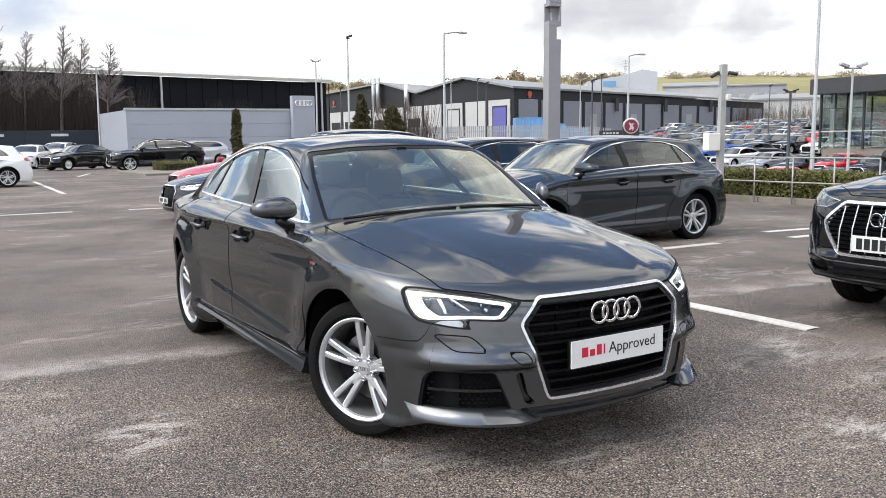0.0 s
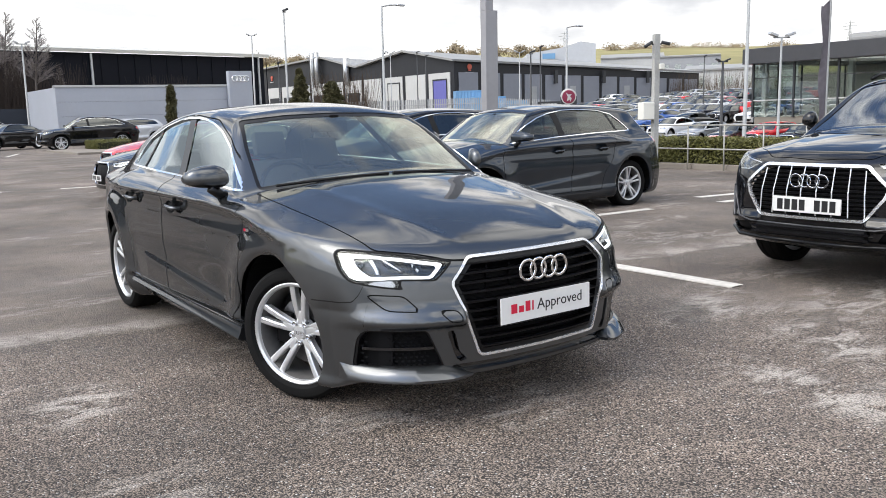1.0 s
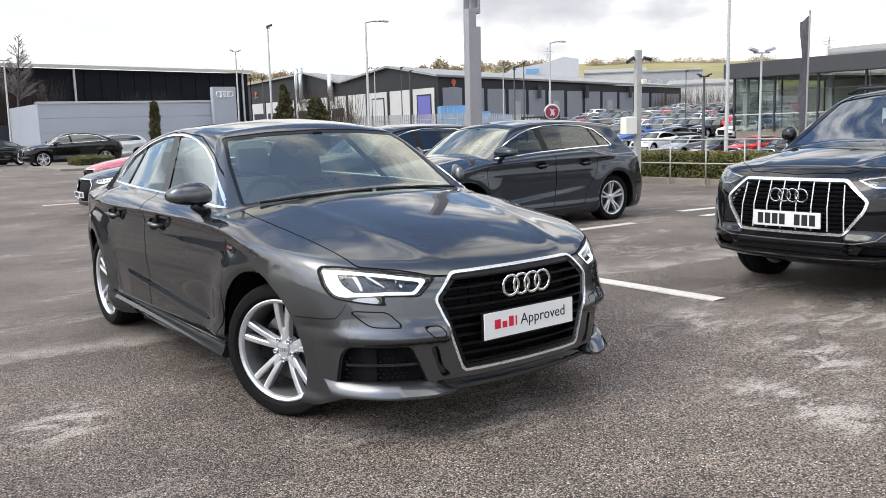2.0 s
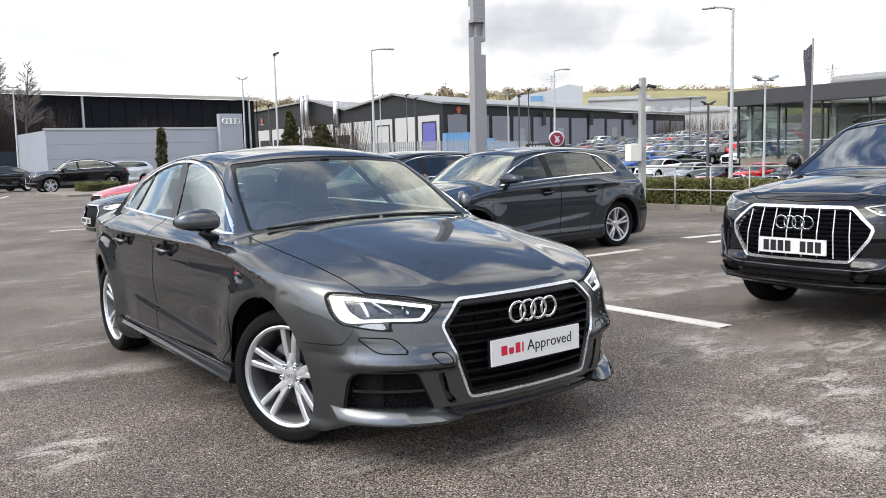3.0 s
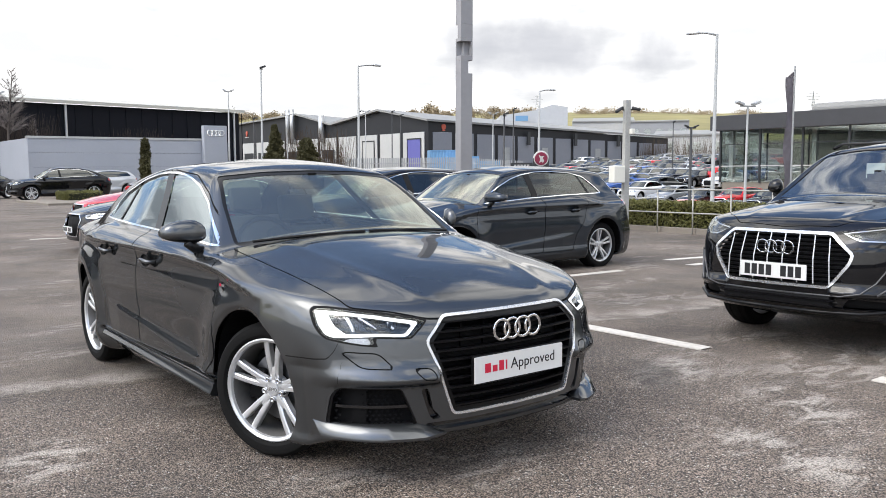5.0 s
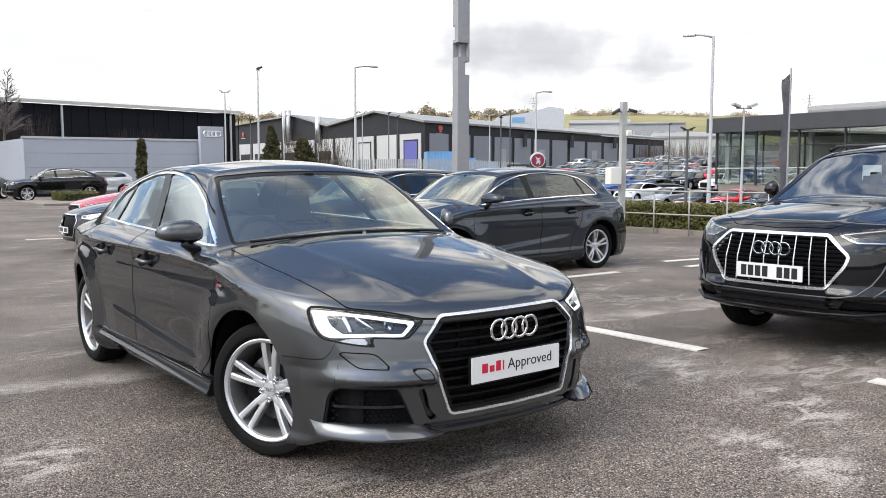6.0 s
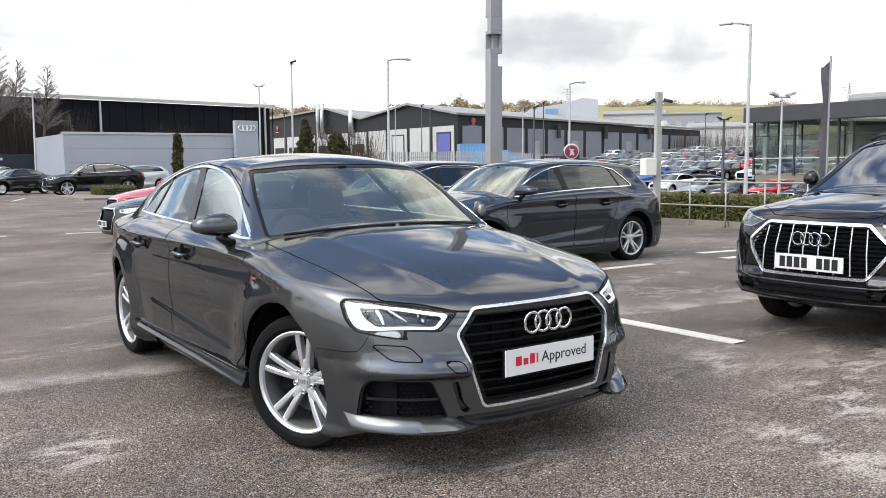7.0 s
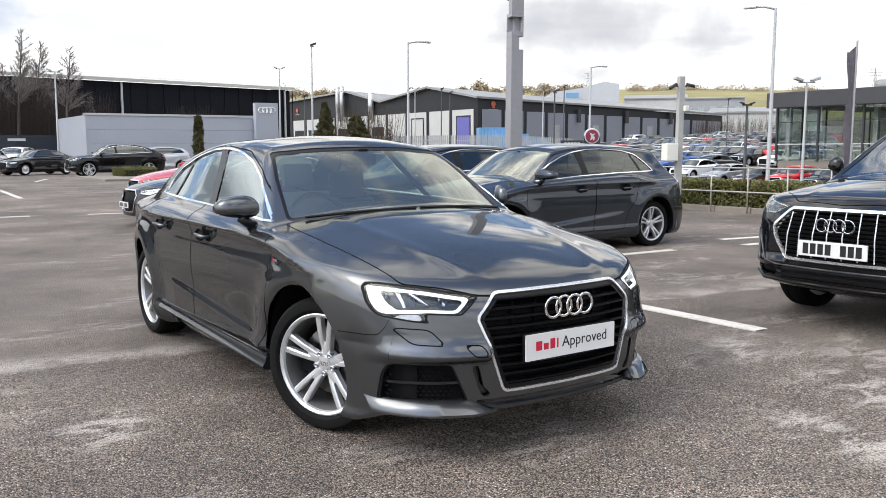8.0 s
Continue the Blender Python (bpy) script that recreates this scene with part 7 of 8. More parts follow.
# unseen plain walls added behind the walker, for the cars to reflect
M_PLAIN = mat("plain render", (0.09, 0.09, 0.092), rough=0.8, grain=0.15, scale=2, stain=0.2, stain_scale=0.3)
for nm, lo, hi in (("wall_south", (-60, -70.3, -0.3), (70, -70, 3.0)), ("wall_west", (-60.3, -70, -0.3), (-60, 40, 3.0))):
    tagged(part(nm, boxed(lo, hi), M_PLAIN), "unseen plain dark wall, added for reflections", "wall", kind="structure")


def totem():
    """A tall grey sign mast of two offset posts with notches cut into it."""
    x, y = polar(39.36, 21.0)
    th = thing("sign_mast", Matrix.Translation((x, y, gz(x, y) - 0.1)) @ PLUMB @ Matrix.Rotation(radians(-12), 4, "Z"), "tall square grey sign mast with notches cut into it", "sign mast")
    e = 0.1 - gz(x, y)
    zs = [z + e for z in (3.645, 3.95, 4.06, 4.40, 4.48, 4.80)]
    pieces = [("mast_lower", (-0.155, -0.15, 0), (0.16, 0.13, zs[0])),
              ("mast_waist", (-0.155, -0.15, zs[0]), (0.045, 0.13, zs[1])),
              ("mast_block", (-0.155, -0.15, zs[1]), (0.16, 0.13, zs[2])),
              ("mast_pocket", (-0.02, -0.02, zs[2]), (0.125, 0.095, zs[3])),
              ("mast_cheek", (-0.155, 0.095, zs[2]), (0.16, 0.13, zs[3])),
              ("mast_cheek", (0.125, -0.15, zs[2]), (0.16, 0.095, zs[3])),
              ("mast_block", (-0.155, -0.15, zs[3]), (0.16, 0.13, zs[4])),
              ("mast_waist", (-0.155, -0.15, zs[4]), (0.16, 0.03, zs[5])),
              ("mast_upper", (-0.155, -0.15, zs[5]), (0.16, 0.13, 8.4 + e))]
    for nm, lo, hi in pieces:
        part(nm, boxed(lo, hi, None, 0.006), M_TOTEM, th)


totem()


def camera_post():
    x, y = polar(50.0, 19.6)
    th = thing("camera_post", Matrix.Translation((x, y, gz(x, y) - 0.05)) @ PLUMB @ Matrix.Rotation(radians(-20), 4, "Z"), "square concrete post with two small cameras and a cabinet", "post")
    h = 2.84 - gz(x, y) + 0.05
    bm = boxed((-0.064, -0.064, 0), (0.064, 0.064, h), None, 0.01)
    part("post", bm, M_CONC, th)
    for s in (-1, 1):
        bm = bmesh.new()
        tube(bm, [(s * 0.08, 0, h - 0.22), (s * 0.17, -0.02, h - 0.18), (s * 0.20, -0.03, h - 0.20)], 0.018, 6)
        tube(bm, [(s * 0.12, -0.02, h - 0.17), (s * 0.30, -0.05, h - 0.24 + 0.03 * s)], 0.036, 10)
        part("camera_housing", bm, M_DARKPOST, th, "small dark surveillance camera", smooth=True)
    bm = boxed((0.03, -0.16, h - 0.75), (0.13, -0.06, h - 0.63), None, 0.02)
    part("sensor", bm, M_CREAM, th)
    bm = boxed((-0.36, -0.14, h - 1.82), (-0.09, 0.12, h - 1.45), None, 0.015)
    part("cabinet", bm, M_CREAM, th, "cream control cabinet")


camera_post()
lamp_post(*polar(32.45, 48.0), 1.33 + 0.1200 * 48, 0.085, arm=1.1, turn=85)
lamp_post(*polar(44.40, 60.0), 1.33 + 0.0898 * 60, 0.085, arm=0.9, turn=95)
lamp_post(*polar(55.45, 36.0), 1.33 + 0.1461 * 36, 0.085, arm=0.75, turn=-20)
lamp_post(*polar(57.4, 30.0), 1.33 + 0.0669 * 30, 0.05, heads=2, turn=30, label="steel lamp post with twin floodlights", size=0.68)
lamp_post(*polar(26.2, 60.0), 1.33 + 0.1149 * 60, 0.08, heads=1, turn=20, label="tall steel lamp post with one dark floodlight", material=M_POST)
lamp_post(*polar(24.12, 62.0), 1.33 + 0.0895 * 62, 0.07, heads=2, turn=20, label="steel lamp post with twin floodlights", size=0.65)
lamp_post(*polar(10.75, 60.0), 1.33 + 0.0813 * 60, 0.07, heads=2, turn=10, label="steel lamp post with twin floodlights", size=0.8)
for b, e, d, hd in ((32.44, 0.0659, 66, 1), (32.93, 0.0677, 75, 2), (35.23, 0.0622, 62, 1), (27.81, 0.0631, 74, 2), (25.7, 0.0587, 70, 1), (41.36, 0.0639, 66, 2), (42.06, 0.0618, 42, 1), (42.7, 0.068, 58, 1), (34.67, 0.0668, 70, 1), (52.98, 0.0509, 80, 1)):
    lamp_post(*polar(b, d), 1.33 + e * d, 0.055, heads=hd, turn=30, label="slim steel lamp post in the far yard", material=M_DARKPOST if hd == 1 else None, size=0.7)
lamp_post(*polar(54.05, 34.0), 1.33 + 0.0448 * 34, 0.07, heads=2, turn=35, label="short black floodlight post", material=M_DARKPOST, size=0.45)


def flag():
    x, y = polar(60.05, 29.0)
    th = thing("feather_flag", Matrix.Translation((x, y, gz(x, y) - 0.05)) @ PLUMB, "dark grey vertical banner flag on a pole", "flag")
    h = 1.33 + 0.1096 * 29 - gz(x, y)
    bm = bmesh.new()
    tube(bm, [(0, 0, 0), (0, 0, h)], 0.03, 8)
    part("pole", bm, M_POST, th)
    bm = bmesh.new()
    rows = []
    n = 24
    for i in range(n + 1):
        z = h - 0.12 - (h - 0.9) * i / n
        r = []
        for j in range(5):
            u = j / 4
            w = 0.27 * u
            off = 0.05 * math.sin(z * 3.1 + u * 2.5)
            r.append(bm.verts.new((-w * 0.86 + 0.02, -w * -0.5 + off * u, z - 0.28 * u * (1 if i == 0 else 0))))
        rows.append(r)
    for a, b in zip(rows, rows[1:]):
        for j in range(4):
            bm.faces.new((a[j], a[j + 1], b[j + 1], b[j]))
    bmesh.ops.solidify(bm, geom=bm.faces[:], thickness=0.004)
    part("banner", bm, mat("dark banner cloth", (0.20, 0.185, 0.205), rough=0.8, grain=0.4, scale=5), th, smooth=True)


flag()


def roundel():
    x, y = polar(44.55, 27.0)
    th = thing("round_sign", Matrix.Translation((x, y, gz(x, y) - 0.05)) @ Matrix.Rotation(radians(-40), 4, "Z"), "round red and white sign on a dark post", "sign")
    h = 1.33 + 0.0122 * 27 + 0.05 - gz(x, y)
    bm = boxed((-0.25, -0.05, 0), (0.25, 0.05, h + 0.02), None, 0.01)
    part("plinth", bm, M_DARKPOST, th)
    bm = boxed((-0.95, -0.05, h - 0.30), (-0.26, 0.04, h - 0.12), None, 0.01)
    sb = part("name_board", bm, M_DARKPOST, th)
    for k in range(5):
        bm = boxed((-0.84 + k * 0.10, -0.058, h - 0.23), (-0.77 + k * 0.10, -0.0505, h - 0.18))
        part("name_bar", bm, M_PANEL_W, sb)
    rot = Matrix.Translation((0, 0, h)) @ Matrix.Rotation(radians(90), 4, "Z")
    bm = bmesh.new()
    lathe(bm, [(-0.06, 0.001), (-0.06, 0.22), (-0.03, 0.25), (0.05, 0.25), (0.06, 0.001)], 32, m=rot)
    bmesh.ops.recalc_face_normals(bm, faces=bm.faces[:])
    disc = part("disc", bm, M_PANEL_W, th, smooth=True)
    bm = bmesh.new()
    lathe(bm, [(-0.068, 0.001), (-0.068, 0.185), (-0.06, 0.20)], 32, m=rot)
    bmesh.ops.recalc_face_normals(bm, faces=bm.faces[:])
    part("red_field", bm, mat("deep red sign", (0.20, 0.02, 0.05), rough=0.4), disc)
    bm = bmesh.new()
    prism(bm, [(-0.06, -0.13), (0.03, -0.08), (0.05, -0.15), (0.09, -0.05), (0.04, 0.02), (0.10, 0.08), (0.0, 0.07), (-0.08, 0.12), (-0.03, 0.0)], 0.006, Matrix.Translation((0, -0.076, h)))
    part("emblem_shape", bm, M_PANEL_W, disc)


roundel()


def fence():
    """Palisade fence across the middle of the yards."""
    th = thing("palisade_fence", None, "grey galvanised palisade fence", "fence")
    a, b = Vector((*polar(28.0, 66), 0)), Vector((*polar(43.5, 62), 0))
    L = (b - a).length
    d = (b - a) / L
    n = int(L / 0.155)
    bm = bmesh.new()
    rot = math.atan2(d.y, d.x)
    for k in range(n):
        p = a + d * (k * 0.155)
        z = gz(p.x, p.y)
        box(bm, (-0.045, -0.012, 0.05), (0.045, 0.012, 2.25), Matrix.Translation((p.x, p.y, z)) @ Matrix.Rotation(rot, 4, "Z"))
    tagged(part("pale", bm, M_POST, th), kind="stuff")
    for h in (0.5, 1.85):
        bm = bmesh.new()
        tube(bm, [(*(a + d * (L * i / 20)).xy, gz(*(a + d * (L * i / 20)).xy) + h) for i in range(21)], 0.03, 5)
        part("rail", bm, M_POST, th)


fence()


def container(b, d, w, h, hd=0.0):
    x, y = polar(b, d)
    th = thing("blue_container", Matrix.Translation((x, y, gz(x, y) - 0.05)) @ Matrix.Rotation(radians(hd), 4, "Z"), "bright blue steel container standing in the far yard", "container")
    bm = bmesh.new()
    n = int(w / 0.16) * 2
    for sgn in (-1, 1):
        a = [bm.verts.new((-w / 2 + w * i / n, sgn * (1.2 + 0.03 * (i % 4 < 2)), 0.12)) for i in range(n + 1)]
        t = [bm.verts.new((-w / 2 + w * i / n, sgn * (1.2 + 0.03 * (i % 4 < 2)), h - 0.12)) for i in range(n + 1)]
        for i in range(n):
            bm.faces.new((a[i], a[i + 1], t[i + 1], t[i]))
    part("corrugated_side", bm, M_BLUEBOX, th)
    bm = bmesh.new()
    for zz in (0.0, h - 0.12):
        box(bm, (-w / 2 - 0.05, -1.25, zz), (w / 2 + 0.05, 1.25, zz + 0.12))
    for sx in (-1, 1):
        box(bm, (sx * w / 2 - 0.06, -1.22, 0.12), (sx * w / 2 + 0.06, 1.22, h - 0.12))
    part("shell", bm, M_BLUEBOX, th)


container(38.0, 88, 2.6, 3.2, -30)
container(39.3, 86, 3.0, 2.6, -30)
container(41.0, 84, 2.2, 2.2, -30)


def pylon(b, d, top, base):
    x, y = polar(b, d)
    th = thing("power_pylon", Matrix.Translation((x, y, base)), "grey lattice power pylon on the hill", "pylon")
    h = top - base
    bm = bmesh.new()
    for sx in (-1, 1):
        for sy in (-1, 1):
            tube(bm, [(sx * h * 0.09, sy * h * 0.09, 0), (sx * h * 0.03, sy * h * 0.03, h * 0.6), (0, 0, h)], h * 0.007, 4)
    for k in range(6):
        z0, z1 = h * 0.1 * k, h * 0.1 * (k + 1)
        w0, w1 = h * (0.09 - 0.01 * k), h * (0.09 - 0.01 * (k + 1))
        for sy in (-1, 1):
            tube(bm, [(-w0, sy * w0, z0), (w1, sy * w1, z1)], h * 0.004, 4)
            tube(bm, [(w0, sy * w0, z0), (-w1, sy * w1, z1)], h * 0.004, 4)
    part("lattice", bm, M_POST, th)
    for z, w in ((0.66, 0.20), (0.78, 0.26), (0.90, 0.17)):
        bm = bmesh.new()
        dx, dy = math.cos(radians(b)), -math.sin(radians(b))
        tube(bm, [(-dx * h * w, -dy * h * w, h * z), (0, 0, h * z + h * 0.02), (dx * h * w, dy * h * w, h * z)], h * 0.008, 4)
        part("cross_arm", bm, M_POST, th)


pylon(44.3, 520, 1.33 + 0.0853 * 520, 33)
pylon(61.24, 420, 1.33 + 0.0806 * 420, 24)


# ---------------------------------------------------------------- hills, trees
def hill_material():
    m = mat("rough pasture", (0.27, 0.24, 0.10), rough=0.9, grain=0.35, scale=0.06, stain=0.45, stain_scale=0.012, bump=0.3)
    return m


def hills():
    rng = np.random.default_rng(5)
    bear = np.linspace(-60, 130, 150)
    elev = np.interp(bear, (-60, 0, 15, 26, 32, 40, 46, 51, 55, 62, 75, 130), (0.045, 0.05, 0.056, 0.060, 0.0605, 0.063, 0.067, 0.064, 0.0605, 0.058, 0.05, 0.04))
    V, Q = [], []
    rad = (230, 300, 380, 480, 600, 760)
    for j, r in enumerate(rad):
        f = (0.35, 0.55, 0.75, 0.92, 1.0, 0.96)[j]
        for b, e in zip(bear, elev):
            x, y = polar(b, r)
            V.append((x, y, 1.33 + e * f * r + (-8 if j == 0 else 0) + 0.006 * r * (noise.noise(Vector((b * 0.12, j * 0.7, 0))))))
    n = len(bear)
    for j in range(len(rad) - 1):
        for i in range(n - 1):
            Q.append((j * n + i, j * n + i + 1, (j + 1) * n + i + 1, (j + 1) * n + i))
    data = bpy.data.meshes.new("backdrop_hills")
    data.from_pydata(V, [], Q)
    data.shade_smooth()
    tagged(mesh_object("backdrop_hills", data, hill_material()), "yellow-green pasture hills in the distance", "hills", kind="structure")


hills()
M_BARK = mat("grey-brown bark", (0.10, 0.085, 0.075), rough=0.9, grain=0.3, scale=8, bump=0.01)
M_SCRUB = mat("dark brown scrub", (0.045, 0.034, 0.028), rough=0.9, grain=0.3, scale=5)
M_TWIG = mat("grey-brown twigs", (0.19, 0.165, 0.155), rough=0.9, grain=0.3, scale=5)
M_CONIFER = mat("dark conifer needles", (0.060, 0.056, 0.020), rough=0.7, grain=0.6, scale=4)
# the haze of distance is put into the pale tan of these crowns
M_HAZY = mat("hazy tan far crowns", (0.34, 0.28, 0.19), rough=0.9, grain=0.3, scale=0.5)
M_BUSH = mat("rusty winter brush", (0.09, 0.062, 0.04), rough=0.9, grain=0.4, scale=3)


def bare_tree(x, y, h, seed, label="tall bare winter tree with fine twigs", lean=0.0, z0=None, spread=0.26):
    rng = random.Random(seed)
    z0 = gz(x, y) - 0.1 if z0 is None else z0
    th = thing("bare_tree", Matrix.Translation((x, y, z0)), label, "tree", "bare trees")
    bm = bmesh.new()
    pts = [Vector((lean * h * (i / 8) ** 1.5 + rng.uniform(-0.04, 0.04) * h * 0.12, rng.uniform(-0.04, 0.04) * h * 0.12, h * i / 8)) for i in range(9)]
    pts[0] = Vector((0, 0, 0))
    tube(bm, pts, [h * 0.014 * (1 - 0.93 * i / 8) + 0.008 for i in range(9)], 7)
    part("trunk", bm, M_BARK, th, smooth=True)
    bm, tw = bmesh.new(), bmesh.new()

    def at(t):
        k = min(int(t * 8), 7)
        return pts[k].lerp(pts[k + 1], t * 8 - k)
    for i in range(58):
        t = 0.46 + 0.52 * i / 58
        p = at(t)
        az, up = rng.uniform(0, 6.283), rng.uniform(0.15, 0.9)
        L = h * spread * (1.15 - t) * rng.uniform(0.6, 1.25)
        d = Vector((math.cos(az), math.sin(az), up)).normalized()
        q = [p]
        for s in range(1, 5):
            d = (d + Vector((lean * 0.8 + rng.uniform(-0.25, 0.25), rng.uniform(-0.25, 0.25), 0.14))).normalized()
            q.append(q[-1] + d * L / 4)
        tube(bm, q, [h * 0.0022 * (1 - 0.8 * s / 4) * (1.2 - t) + 0.005 for s in range(5)], 4, caps=False)
        for j in range(int(8 + 44 * L / (h * spread))):
            s = rng.uniform(0.2, 1.0) * 4
            k = min(int(s), 3)
            b0 = q[k].lerp(q[k + 1], s - k)
            d2 = (d + Vector((rng.uniform(-1, 1), rng.uniform(-1, 1), rng.uniform(-0.2, 0.8)))).normalized()
            l2 = L * rng.uniform(0.18, 0.48)
            m = b0 + d2 * l2 * 0.5 + Vector((0, 0, l2 * 0.05))
            tube(tw, [b0, m, b0 + d2 * l2 + Vector((lean * l2 * 3, 0, 0))], [0.010, 0.008, 0.004], 3, caps=False)
    tagged(part("branchwork", bm, M_BARK, th), kind="stuff")
    tagged(part("twig_mass", tw, M_TWIG, th), kind="stuff")
    return th


for i, (b, d, e) in enumerate(((2.0, 72, 0.125), (3.6, 70, 0.120), (5.0, 73, 0.13), (6.6, 70, 0.118), (8.6, 69, 0.125), (9.6, 74, 0.115), (11.2, 68, 0.110), (7.6, 75, 0.09), (4.3, 76, 0.09), (10.2, 77, 0.08), (0.5, 74, 0.11), (-1.5, 72, 0.12), (12.4, 76, 0.06))):
    bare_tree(*polar(b, d), 1.33 + e * d, 40 + i, lean=0.07, spread=0.24)


def conifer(b, d, e, w, seed, label="slim dark conifer", squat=1.0):
    x, y = polar(b, d)
    rng = np.random.default_rng(seed)
    z0 = gz(x, y) - 0.05
    h = 1.33 + e * d - z0
    th = thing("conifer", Matrix.Translation((x, y, z0)), label, "tree", "conifers")
    bm = bmesh.new()
    tube(bm, [(0, 0, 0), (0, 0, h * 0.9)], [w * 0.09, 0.02], 7)
    part("trunk", bm, M_BARK, th)
    n = int(2600 * max(1.0, h * w / 3))
    t = rng.uniform(0.05, 1.0, n)
    a = rng.uniform(0, 6.283, n)
    lump = 0.75 + 0.35 * np.sin(a * 3 + t * 17) * np.sin(t * 29 + seed)
    r = w * 0.5 * ((1 - t) ** squat * 0.9 + 0.10) * lump * rng.uniform(0.55, 1.05, n)
    P = np.column_stack([r * np.cos(a), r * np.sin(a), t * h])
    tagged(leaf_cloud("foliage", M_CONIFER, P, 0.11, seed, th), kind="stuff")


conifer(18.98, 38.0, 0.0363, 0.55, 1, "narrow clipped conifer beside the sign wall", 0.25)
conifer(27.05, 58.0, 0.0523, 2.6, 2, "dark green pointed conifer", 0.9)
conifer(29.1, 58.0, 0.0374, 2.4, 3, "rounded dark evergreen bush", 0.45)


def brush(b0, b1, d, h, n, seed, name="brushwood", label="brown winter brushwood", base=0.0, size=0.35, material=None):
    """Leafless scrub: fine stems fanned up from the ground."""
    rng = random.Random(seed)
    bm = bmesh.new()
    for _ in range(n):
        x, y = polar(rng.uniform(b0, b1), d + rng.uniform(-2, 2))
        z = gz(x, y) + base
        hh = h * rng.uniform(0.5, 1.0)
        top = Vector((x + rng.uniform(-0.4, 0.4) * hh * 0.6, y + rng.uniform(-0.4, 0.4) * hh * 0.6, z + hh))
        tube(bm, [(x, y, z - 0.1), Vector((x, y, z)).lerp(top, 0.5) + Vector((rng.uniform(-0.1, 0.1), 0, 0)), top], [0.016, 0.012, 0.006], 3, caps=False)
    tagged(part(name, bm, material or M_BUSH), label, "shrubs", kind="stuff")


brush(13.4, 15.8, 66, 3.8, 160, 1, material=M_SCRUB)
brush(17.0, 20.2, 66, 4.6, 260, 2, material=M_SCRUB)
brush(27.6, 31.6, 64, 4.6, 420, 3)
brush(51.0, 57.5, 118, 4.0, 700, 4, label="rusty brown bank of scrub")
brush(-3.0, 11.0, 71, 6.4, 5200, 5, material=M_SCRUB)
brush(11.0, 13.5, 72, 6.0, 500, 6, material=M_SCRUB)


def hill_trees():
    rng = np.random.default_rng(9)
    for i, (b, d, h, w, mt) in enumerate(((24.0, 300, 5, 8, 0), (25.2, 300, 5, 8, 1), (26.8, 310, 4.5, 7, 1), (27.6, 310, 4.5, 8, 1), (36.2, 320, 5, 5, 1), (37.3, 320, 7.5, 7, 1), (38.3, 330, 5, 9, 1), (40.0, 330, 6, 10, 1), (41.5, 330, 6, 10, 1), (43.0, 330, 5, 9, 1), (48.0, 560, 9, 30, 1), (50.0, 560, 8, 30, 1), (52.0, 560, 8, 30, 1), (54.3, 560, 8, 26, 1), (57.5, 540, 7, 20, 1))):
        x, y = polar(b, d)
        e = float(np.interp(b, (15, 26, 32, 40, 46, 51, 55, 62), (0.056, 0.060, 0.0605, 0.063, 0.067, 0.064, 0.0605, 0.058)))
        z0 = 1.33 + e * d - (h * 0.75 if d > 400 else h * 0.5)
        th = thing("hill_tree", Matrix.Translation((x, y, z0)), "distant tree clump on the skyline" if mt else "dark evergreen on the skyline", "tree", "skyline trees")
        bm = bmesh.new()
        tube(bm, [(0, 0, -2), (0, 0, h * 0.7)], [h * 0.04, h * 0.015], 6)
        part("trunk", bm, M_BARK, th)
        n = 1500
        c = rng.normal(size=(14, 3)) * np.array((w * 0.25, w * 0.25, h * 0.13)) + np.array((0, 0, h * 0.62))
        P = c[rng.integers(0, 14, n)] + rng.normal(size=(n, 3)) * np.array((w * 0.09, w * 0.09, h * 0.11))
        tagged(leaf_cloud("crown", M_HAZY if mt else M_CONIFER, P, h * 0.07, 70 + i, th), kind="stuff")


hill_trees()


# ---------------------------------------------------------------- cars further off
black_suv = place(make_car("coupe_suv", COUPE_SUV, M_BLACKPAINT, "large black coupe-shaped suv with bright window trim", 0.03, DLO_COUPE, WS_SUV, LAMP_SUV, GRILLE_SUV, None, 0.38, glass=M_DARKGLASS), facing(7.6, 43.2, -90))
bay_dark = place(make_car("hatchback_car", HATCH, M_BLACKPAINT, "low black car with a white number plate facing the aisle", 0.03, glass=M_DARKGLASS, lamps_lit=False), facing(2.25, 11.6, -90) @ Matrix.Diagonal((1, 1, 0.89, 1)))
bay_plate = part("number_plate", boxed((-0.26, -0.915, 0.38), (0.26, -0.90, 0.49), None, 0.004), M_PLATEWHITE, bay_dark, "white number plate with black bars")
bars_for_writing(bay_plate, 0, -0.9155, 0.435, 0.46, 0.075, (4, 3))
bay_red = place(make_car("hatchback_car", HATCH, M_REDPAINT, "bright red hatchback in the same row of bays", 0.03, glass=M_DARKGLASS), facing(3.32, 15.3, -90) @ Matrix.Diagonal((1, 1, 0.94, 1)))
bay_grey = place(make_car("hatchback_car", HATCH, M_BLACKPAINT, "black hatchback beside the blue-grey one", 0.03, glass=M_DARKGLASS), facing(3.9, 7.95, -90, -0.04))
bay_suv = place(make_car("crossover_car", SUV, M_BLACKPAINT, "black crossover car in the row of bays", 0.035, DLO_SUV, WS_SUV, LAMP_SUV, GRILLE_SUV, None, 0.36, glass=M_DARKGLASS), facing(4.25, 13.45, -90) @ Matrix.Diagonal((0.96, 1, 1.02, 1)))
white_hatch = place(make_car("hatchback_car", HATCH, M_WHITEPAINT, "white hatchback seen from behind in a bay", 0.03, glass=M_DARKGLASS, trim=M_BLACK), facing(-2.1, 28.7, -90))
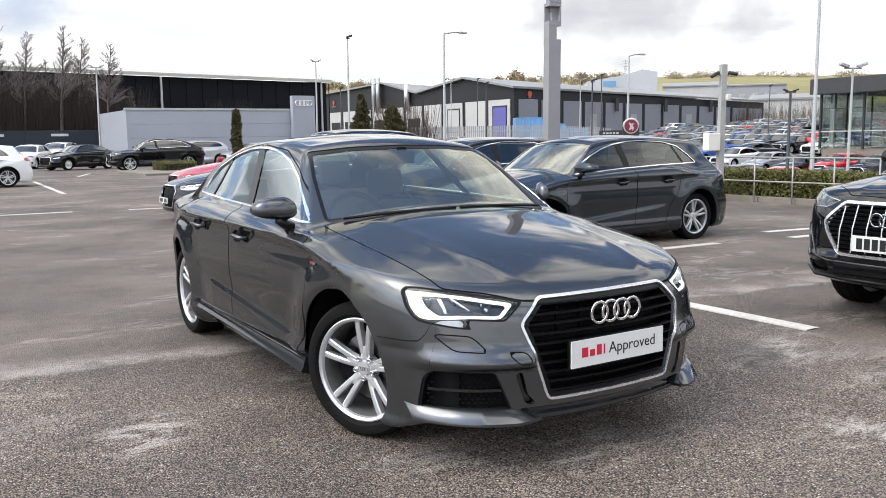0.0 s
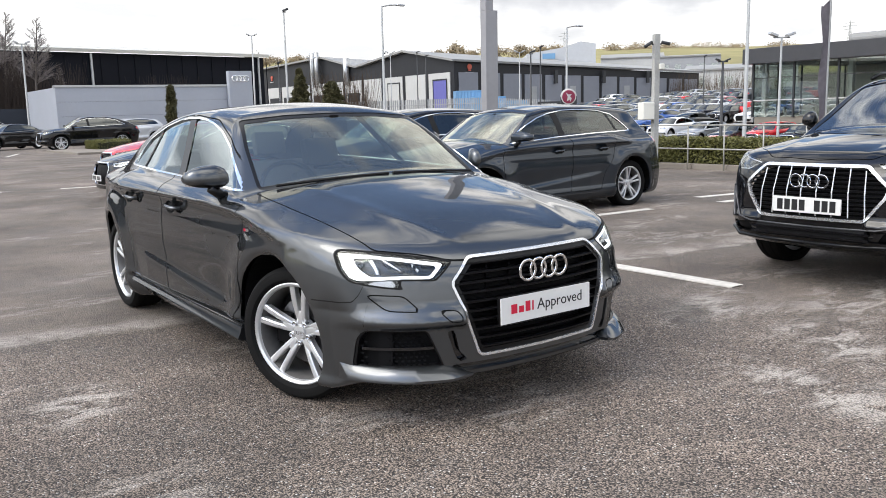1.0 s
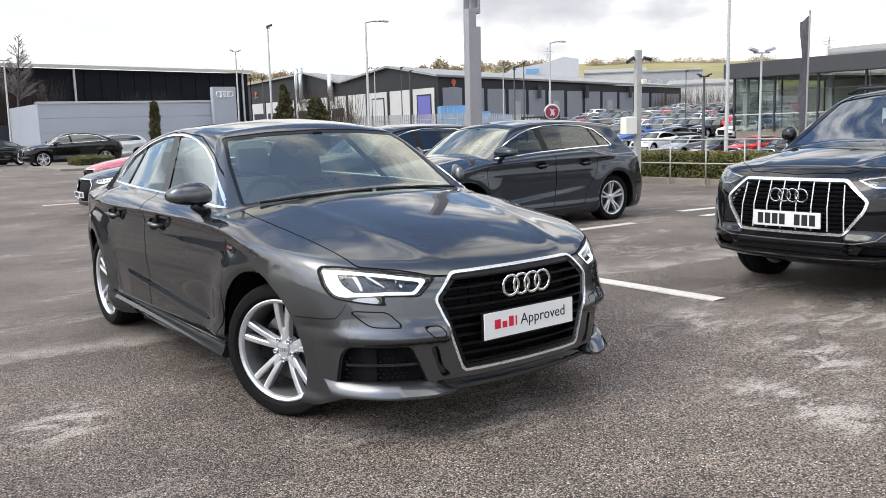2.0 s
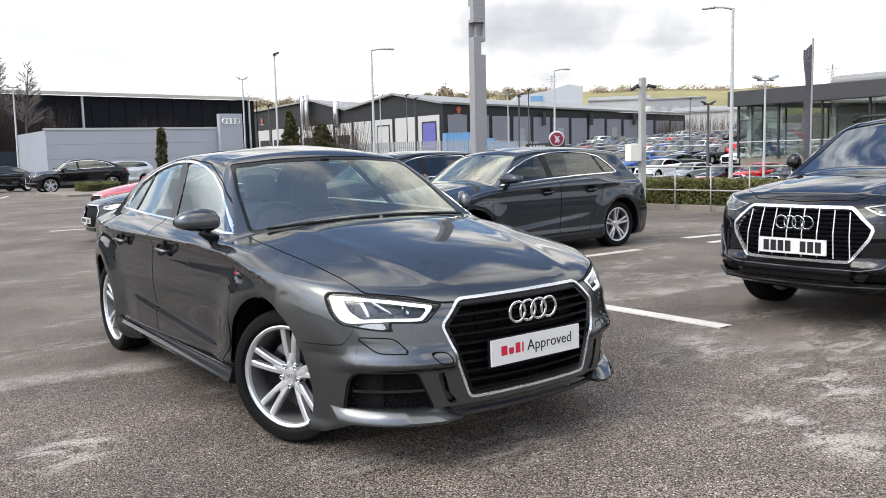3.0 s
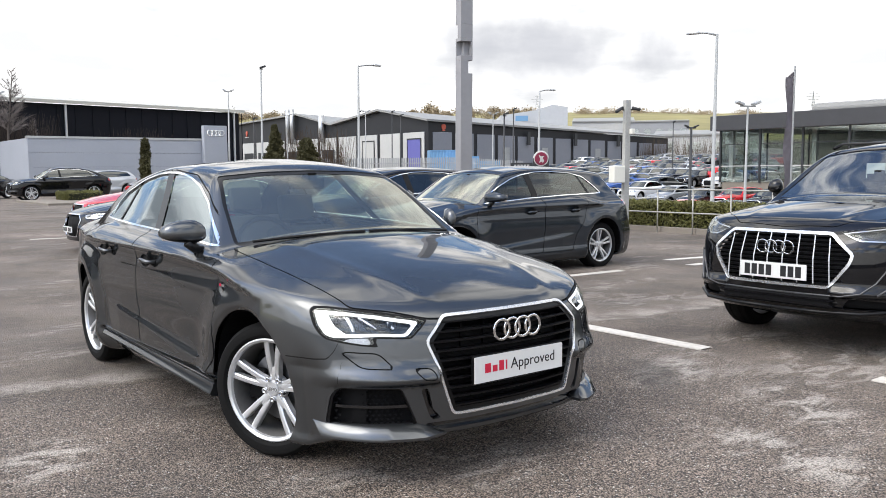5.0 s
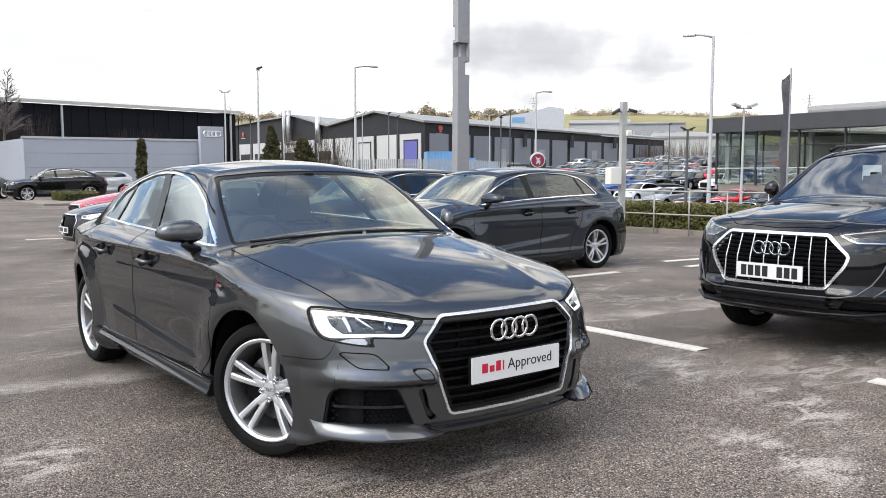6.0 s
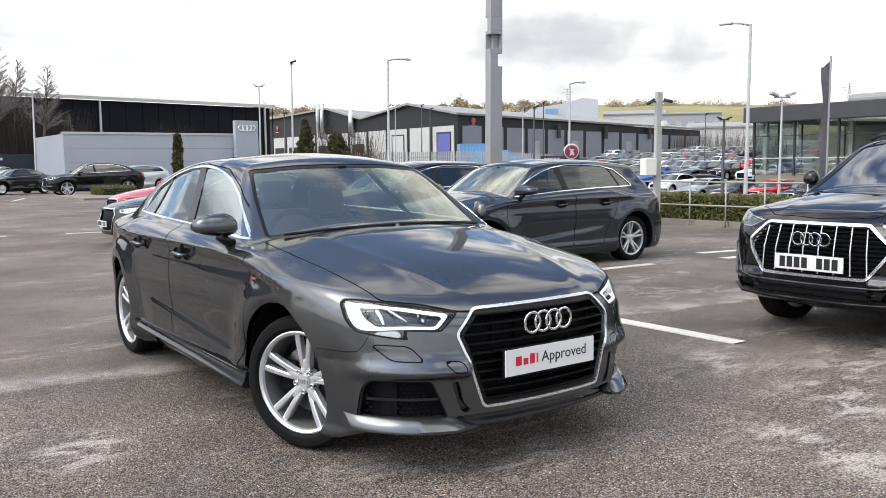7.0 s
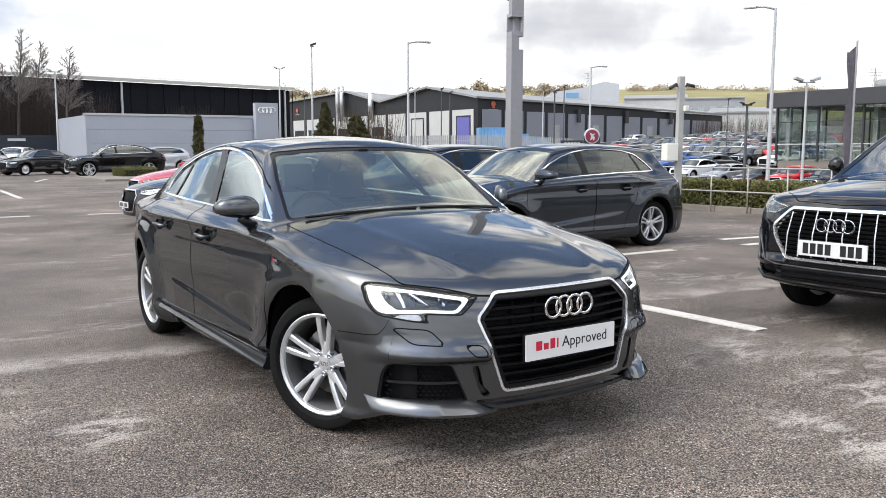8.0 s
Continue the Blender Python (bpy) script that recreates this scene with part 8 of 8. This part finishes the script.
FAR_PAINTS = [("white", M_WHITEPAINT), ("silver", M_SILVER), ("black", M_BLACKPAINT), ("dark blue", M_DARKBLUE), ("red", M_REDPAINT), ("grey", M_PAINT), ("mid blue", paint("mid blue paint", (0.03, 0.10, 0.35), metal=0.3)), ("pale grey", paint("pale grey paint", (0.55, 0.56, 0.57)))]
kinds = []
for nm, P, D, W, L, G, r in (("hatchback_car", HATCH, DLO_HATCH, WS_LOW, LAMP_LOW, GRILLE_LOW, 0.318), ("crossover_car", SUV, DLO_SUV, WS_SUV, LAMP_SUV, GRILLE_SUV, 0.36), ("saloon_car", SALOON, DLO_HATCH[:9] + [(2.68, 1.14), (2.50, 1.04)] + DLO_HATCH[11:], WS_LOW, LAMP_LOW, GRILLE_LOW, 0.318)):
    for cn, pm in FAR_PAINTS:
        kinds.append((nm, P, D, W, L, G, r, cn, pm))
made = {}
rng = random.Random(21)


def far_car(x, y, heading, pick=None, z=None):
    k = rng.choices(range(24), weights=[4, 4, 7, 6, 2.6, 6, 2.6, 2] * 3)[0] if pick is None else pick
    m = facing(x, y, heading, z)
    nm, P, D, W, L, G, r, cn, pm = kinds[k]
    if k in made:
        return copy_thing(made[k], m)
    base = next((o for j, o in made.items() if kinds[j][0] == nm), None)
    if base is None:
        c = make_car(nm, P, pm, cn + " parked car in a far row", 0.085, D, W, L, G, M_SATIN, r, detail=False, glass=M_DARKGLASS, group="far parked cars", screen_glass=M_DARKGLASS)
        c.matrix_world = m
    else:
        c = copy_thing(base, m)
        c["label"] = cn + " parked car in a far row"
        for o in c.children:
            if o.name.startswith("body"):
                o.material_slots[0].link = "OBJECT"
                o.material_slots[0].material = pm
    made[k] = c
    return c


def row(x, y0, y1, heading, skip=0.12, pitch=2.6):
    y = y0
    while y < y1:
        if rng.random() > skip:
            far_car(x + rng.uniform(-0.25, 0.25), y + rng.uniform(-0.12, 0.12), heading + rng.uniform(-2, 2))
        y += pitch


row(38.6, 15.0, 42, 90, 0.02, 2.5)
row(44.0, 20.0, 46, -90, 0.02, 2.5)
row(50.4, 36.0, 54, 90, 0.02, 2.5)
row(56.8, 37.0, 58, -90, 0.02, 2.5)
row(62.2, 39.0, 63, 90, 0.02, 2.5)
row(68.6, 42.0, 66, -90, 0.02, 2.5)
row(74.0, 45.0, 67, 90, 0.02, 2.5)
row(80.4, 48.0, 68, -90, 0.05, 2.5)
row(85.8, 50.0, 68, 90, 0.05, 2.5)
row(92.0, 54.0, 70, -90, 0.05, 2.5)
# by the sign wall
for x, y, hd, k in ((14.6, 46.5, -80, 1), (19.5, 47.5, -85, 7), (5.0, 47.5, -62, 18), (3.6, 51.5, -25, 0), (1.0, 56.0, -20, 15), (6.0, 57.5, -30, 8), (-0.6, 58.5, -20, 3), (-3.0, 57.5, -10, 7), (24.5, 49.0, -85, 2), (-6.0, 58, 0, 5), (11.5, 49.0, -85, 15)):
    far_car(x, y, hd, k)
# behind the fence
for b, d, hd, k in ((31.4, 70, -60, 5), (32.6, 71, -60, 8), (34.0, 70, -60, 2), (36.5, 72, -60, 0), (37.6, 72, -60, 0), (38.8, 72, -60, 1), (40.8, 70, -60, 1), (42.0, 70, -60, 0), (43.5, 72, -60, 5)):
    far_car(*polar(b, d), hd, k)
# dark fence and gate beside the sign wall
M_NAVYFENCE = mat("dark navy hoarding", (0.015, 0.02, 0.03), rough=0.6, grain=0.1, scale=3)
wallth = thing("hoarding", None, "dark navy timber hoarding", "fence")
for k in range(9):
    bm = boxed((-11.9 + k * 2.42, 61.0, -0.05), (-11.9 + k * 2.42 + 2.40, 61.1, 2.35), None, 0.01)
    part("board", bm, M_NAVYFENCE, wallth)
for nx, wdt, z0, z1, mt in ((-0.35, 0.62, 1.25, 2.05, M_PANEL_W), (0.95, 0.62, 1.05, 2.0, mat("pink notice", (0.62, 0.30, 0.36), rough=0.5, grain=0.1, scale=8)), (2.6, 1.1, 1.95, 2.12, M_PANEL_W), (6.6, 1.1, 1.95, 2.12, M_PANEL_W)):
    nb = tagged(part("notice_board", boxed((nx, 60.94, z0), (nx + wdt, 60.995, z1), None, 0.005), mt), "small notice board fixed to dark hoarding", "sign", "hoarding notices")
small = hedge(8.3, 9.9, 38.5, 40.5, 0.45, 12, 3000, 0.05, "low clipped hedge on an island kerb")
bm = boxed((6.6, 35.0, -0.15), (10.4, 41.0, 0.06), None, 0.02)
tagged(part("island_kerb", bm, M_KERB), "low concrete island kerb", "kerb", kind="structure")
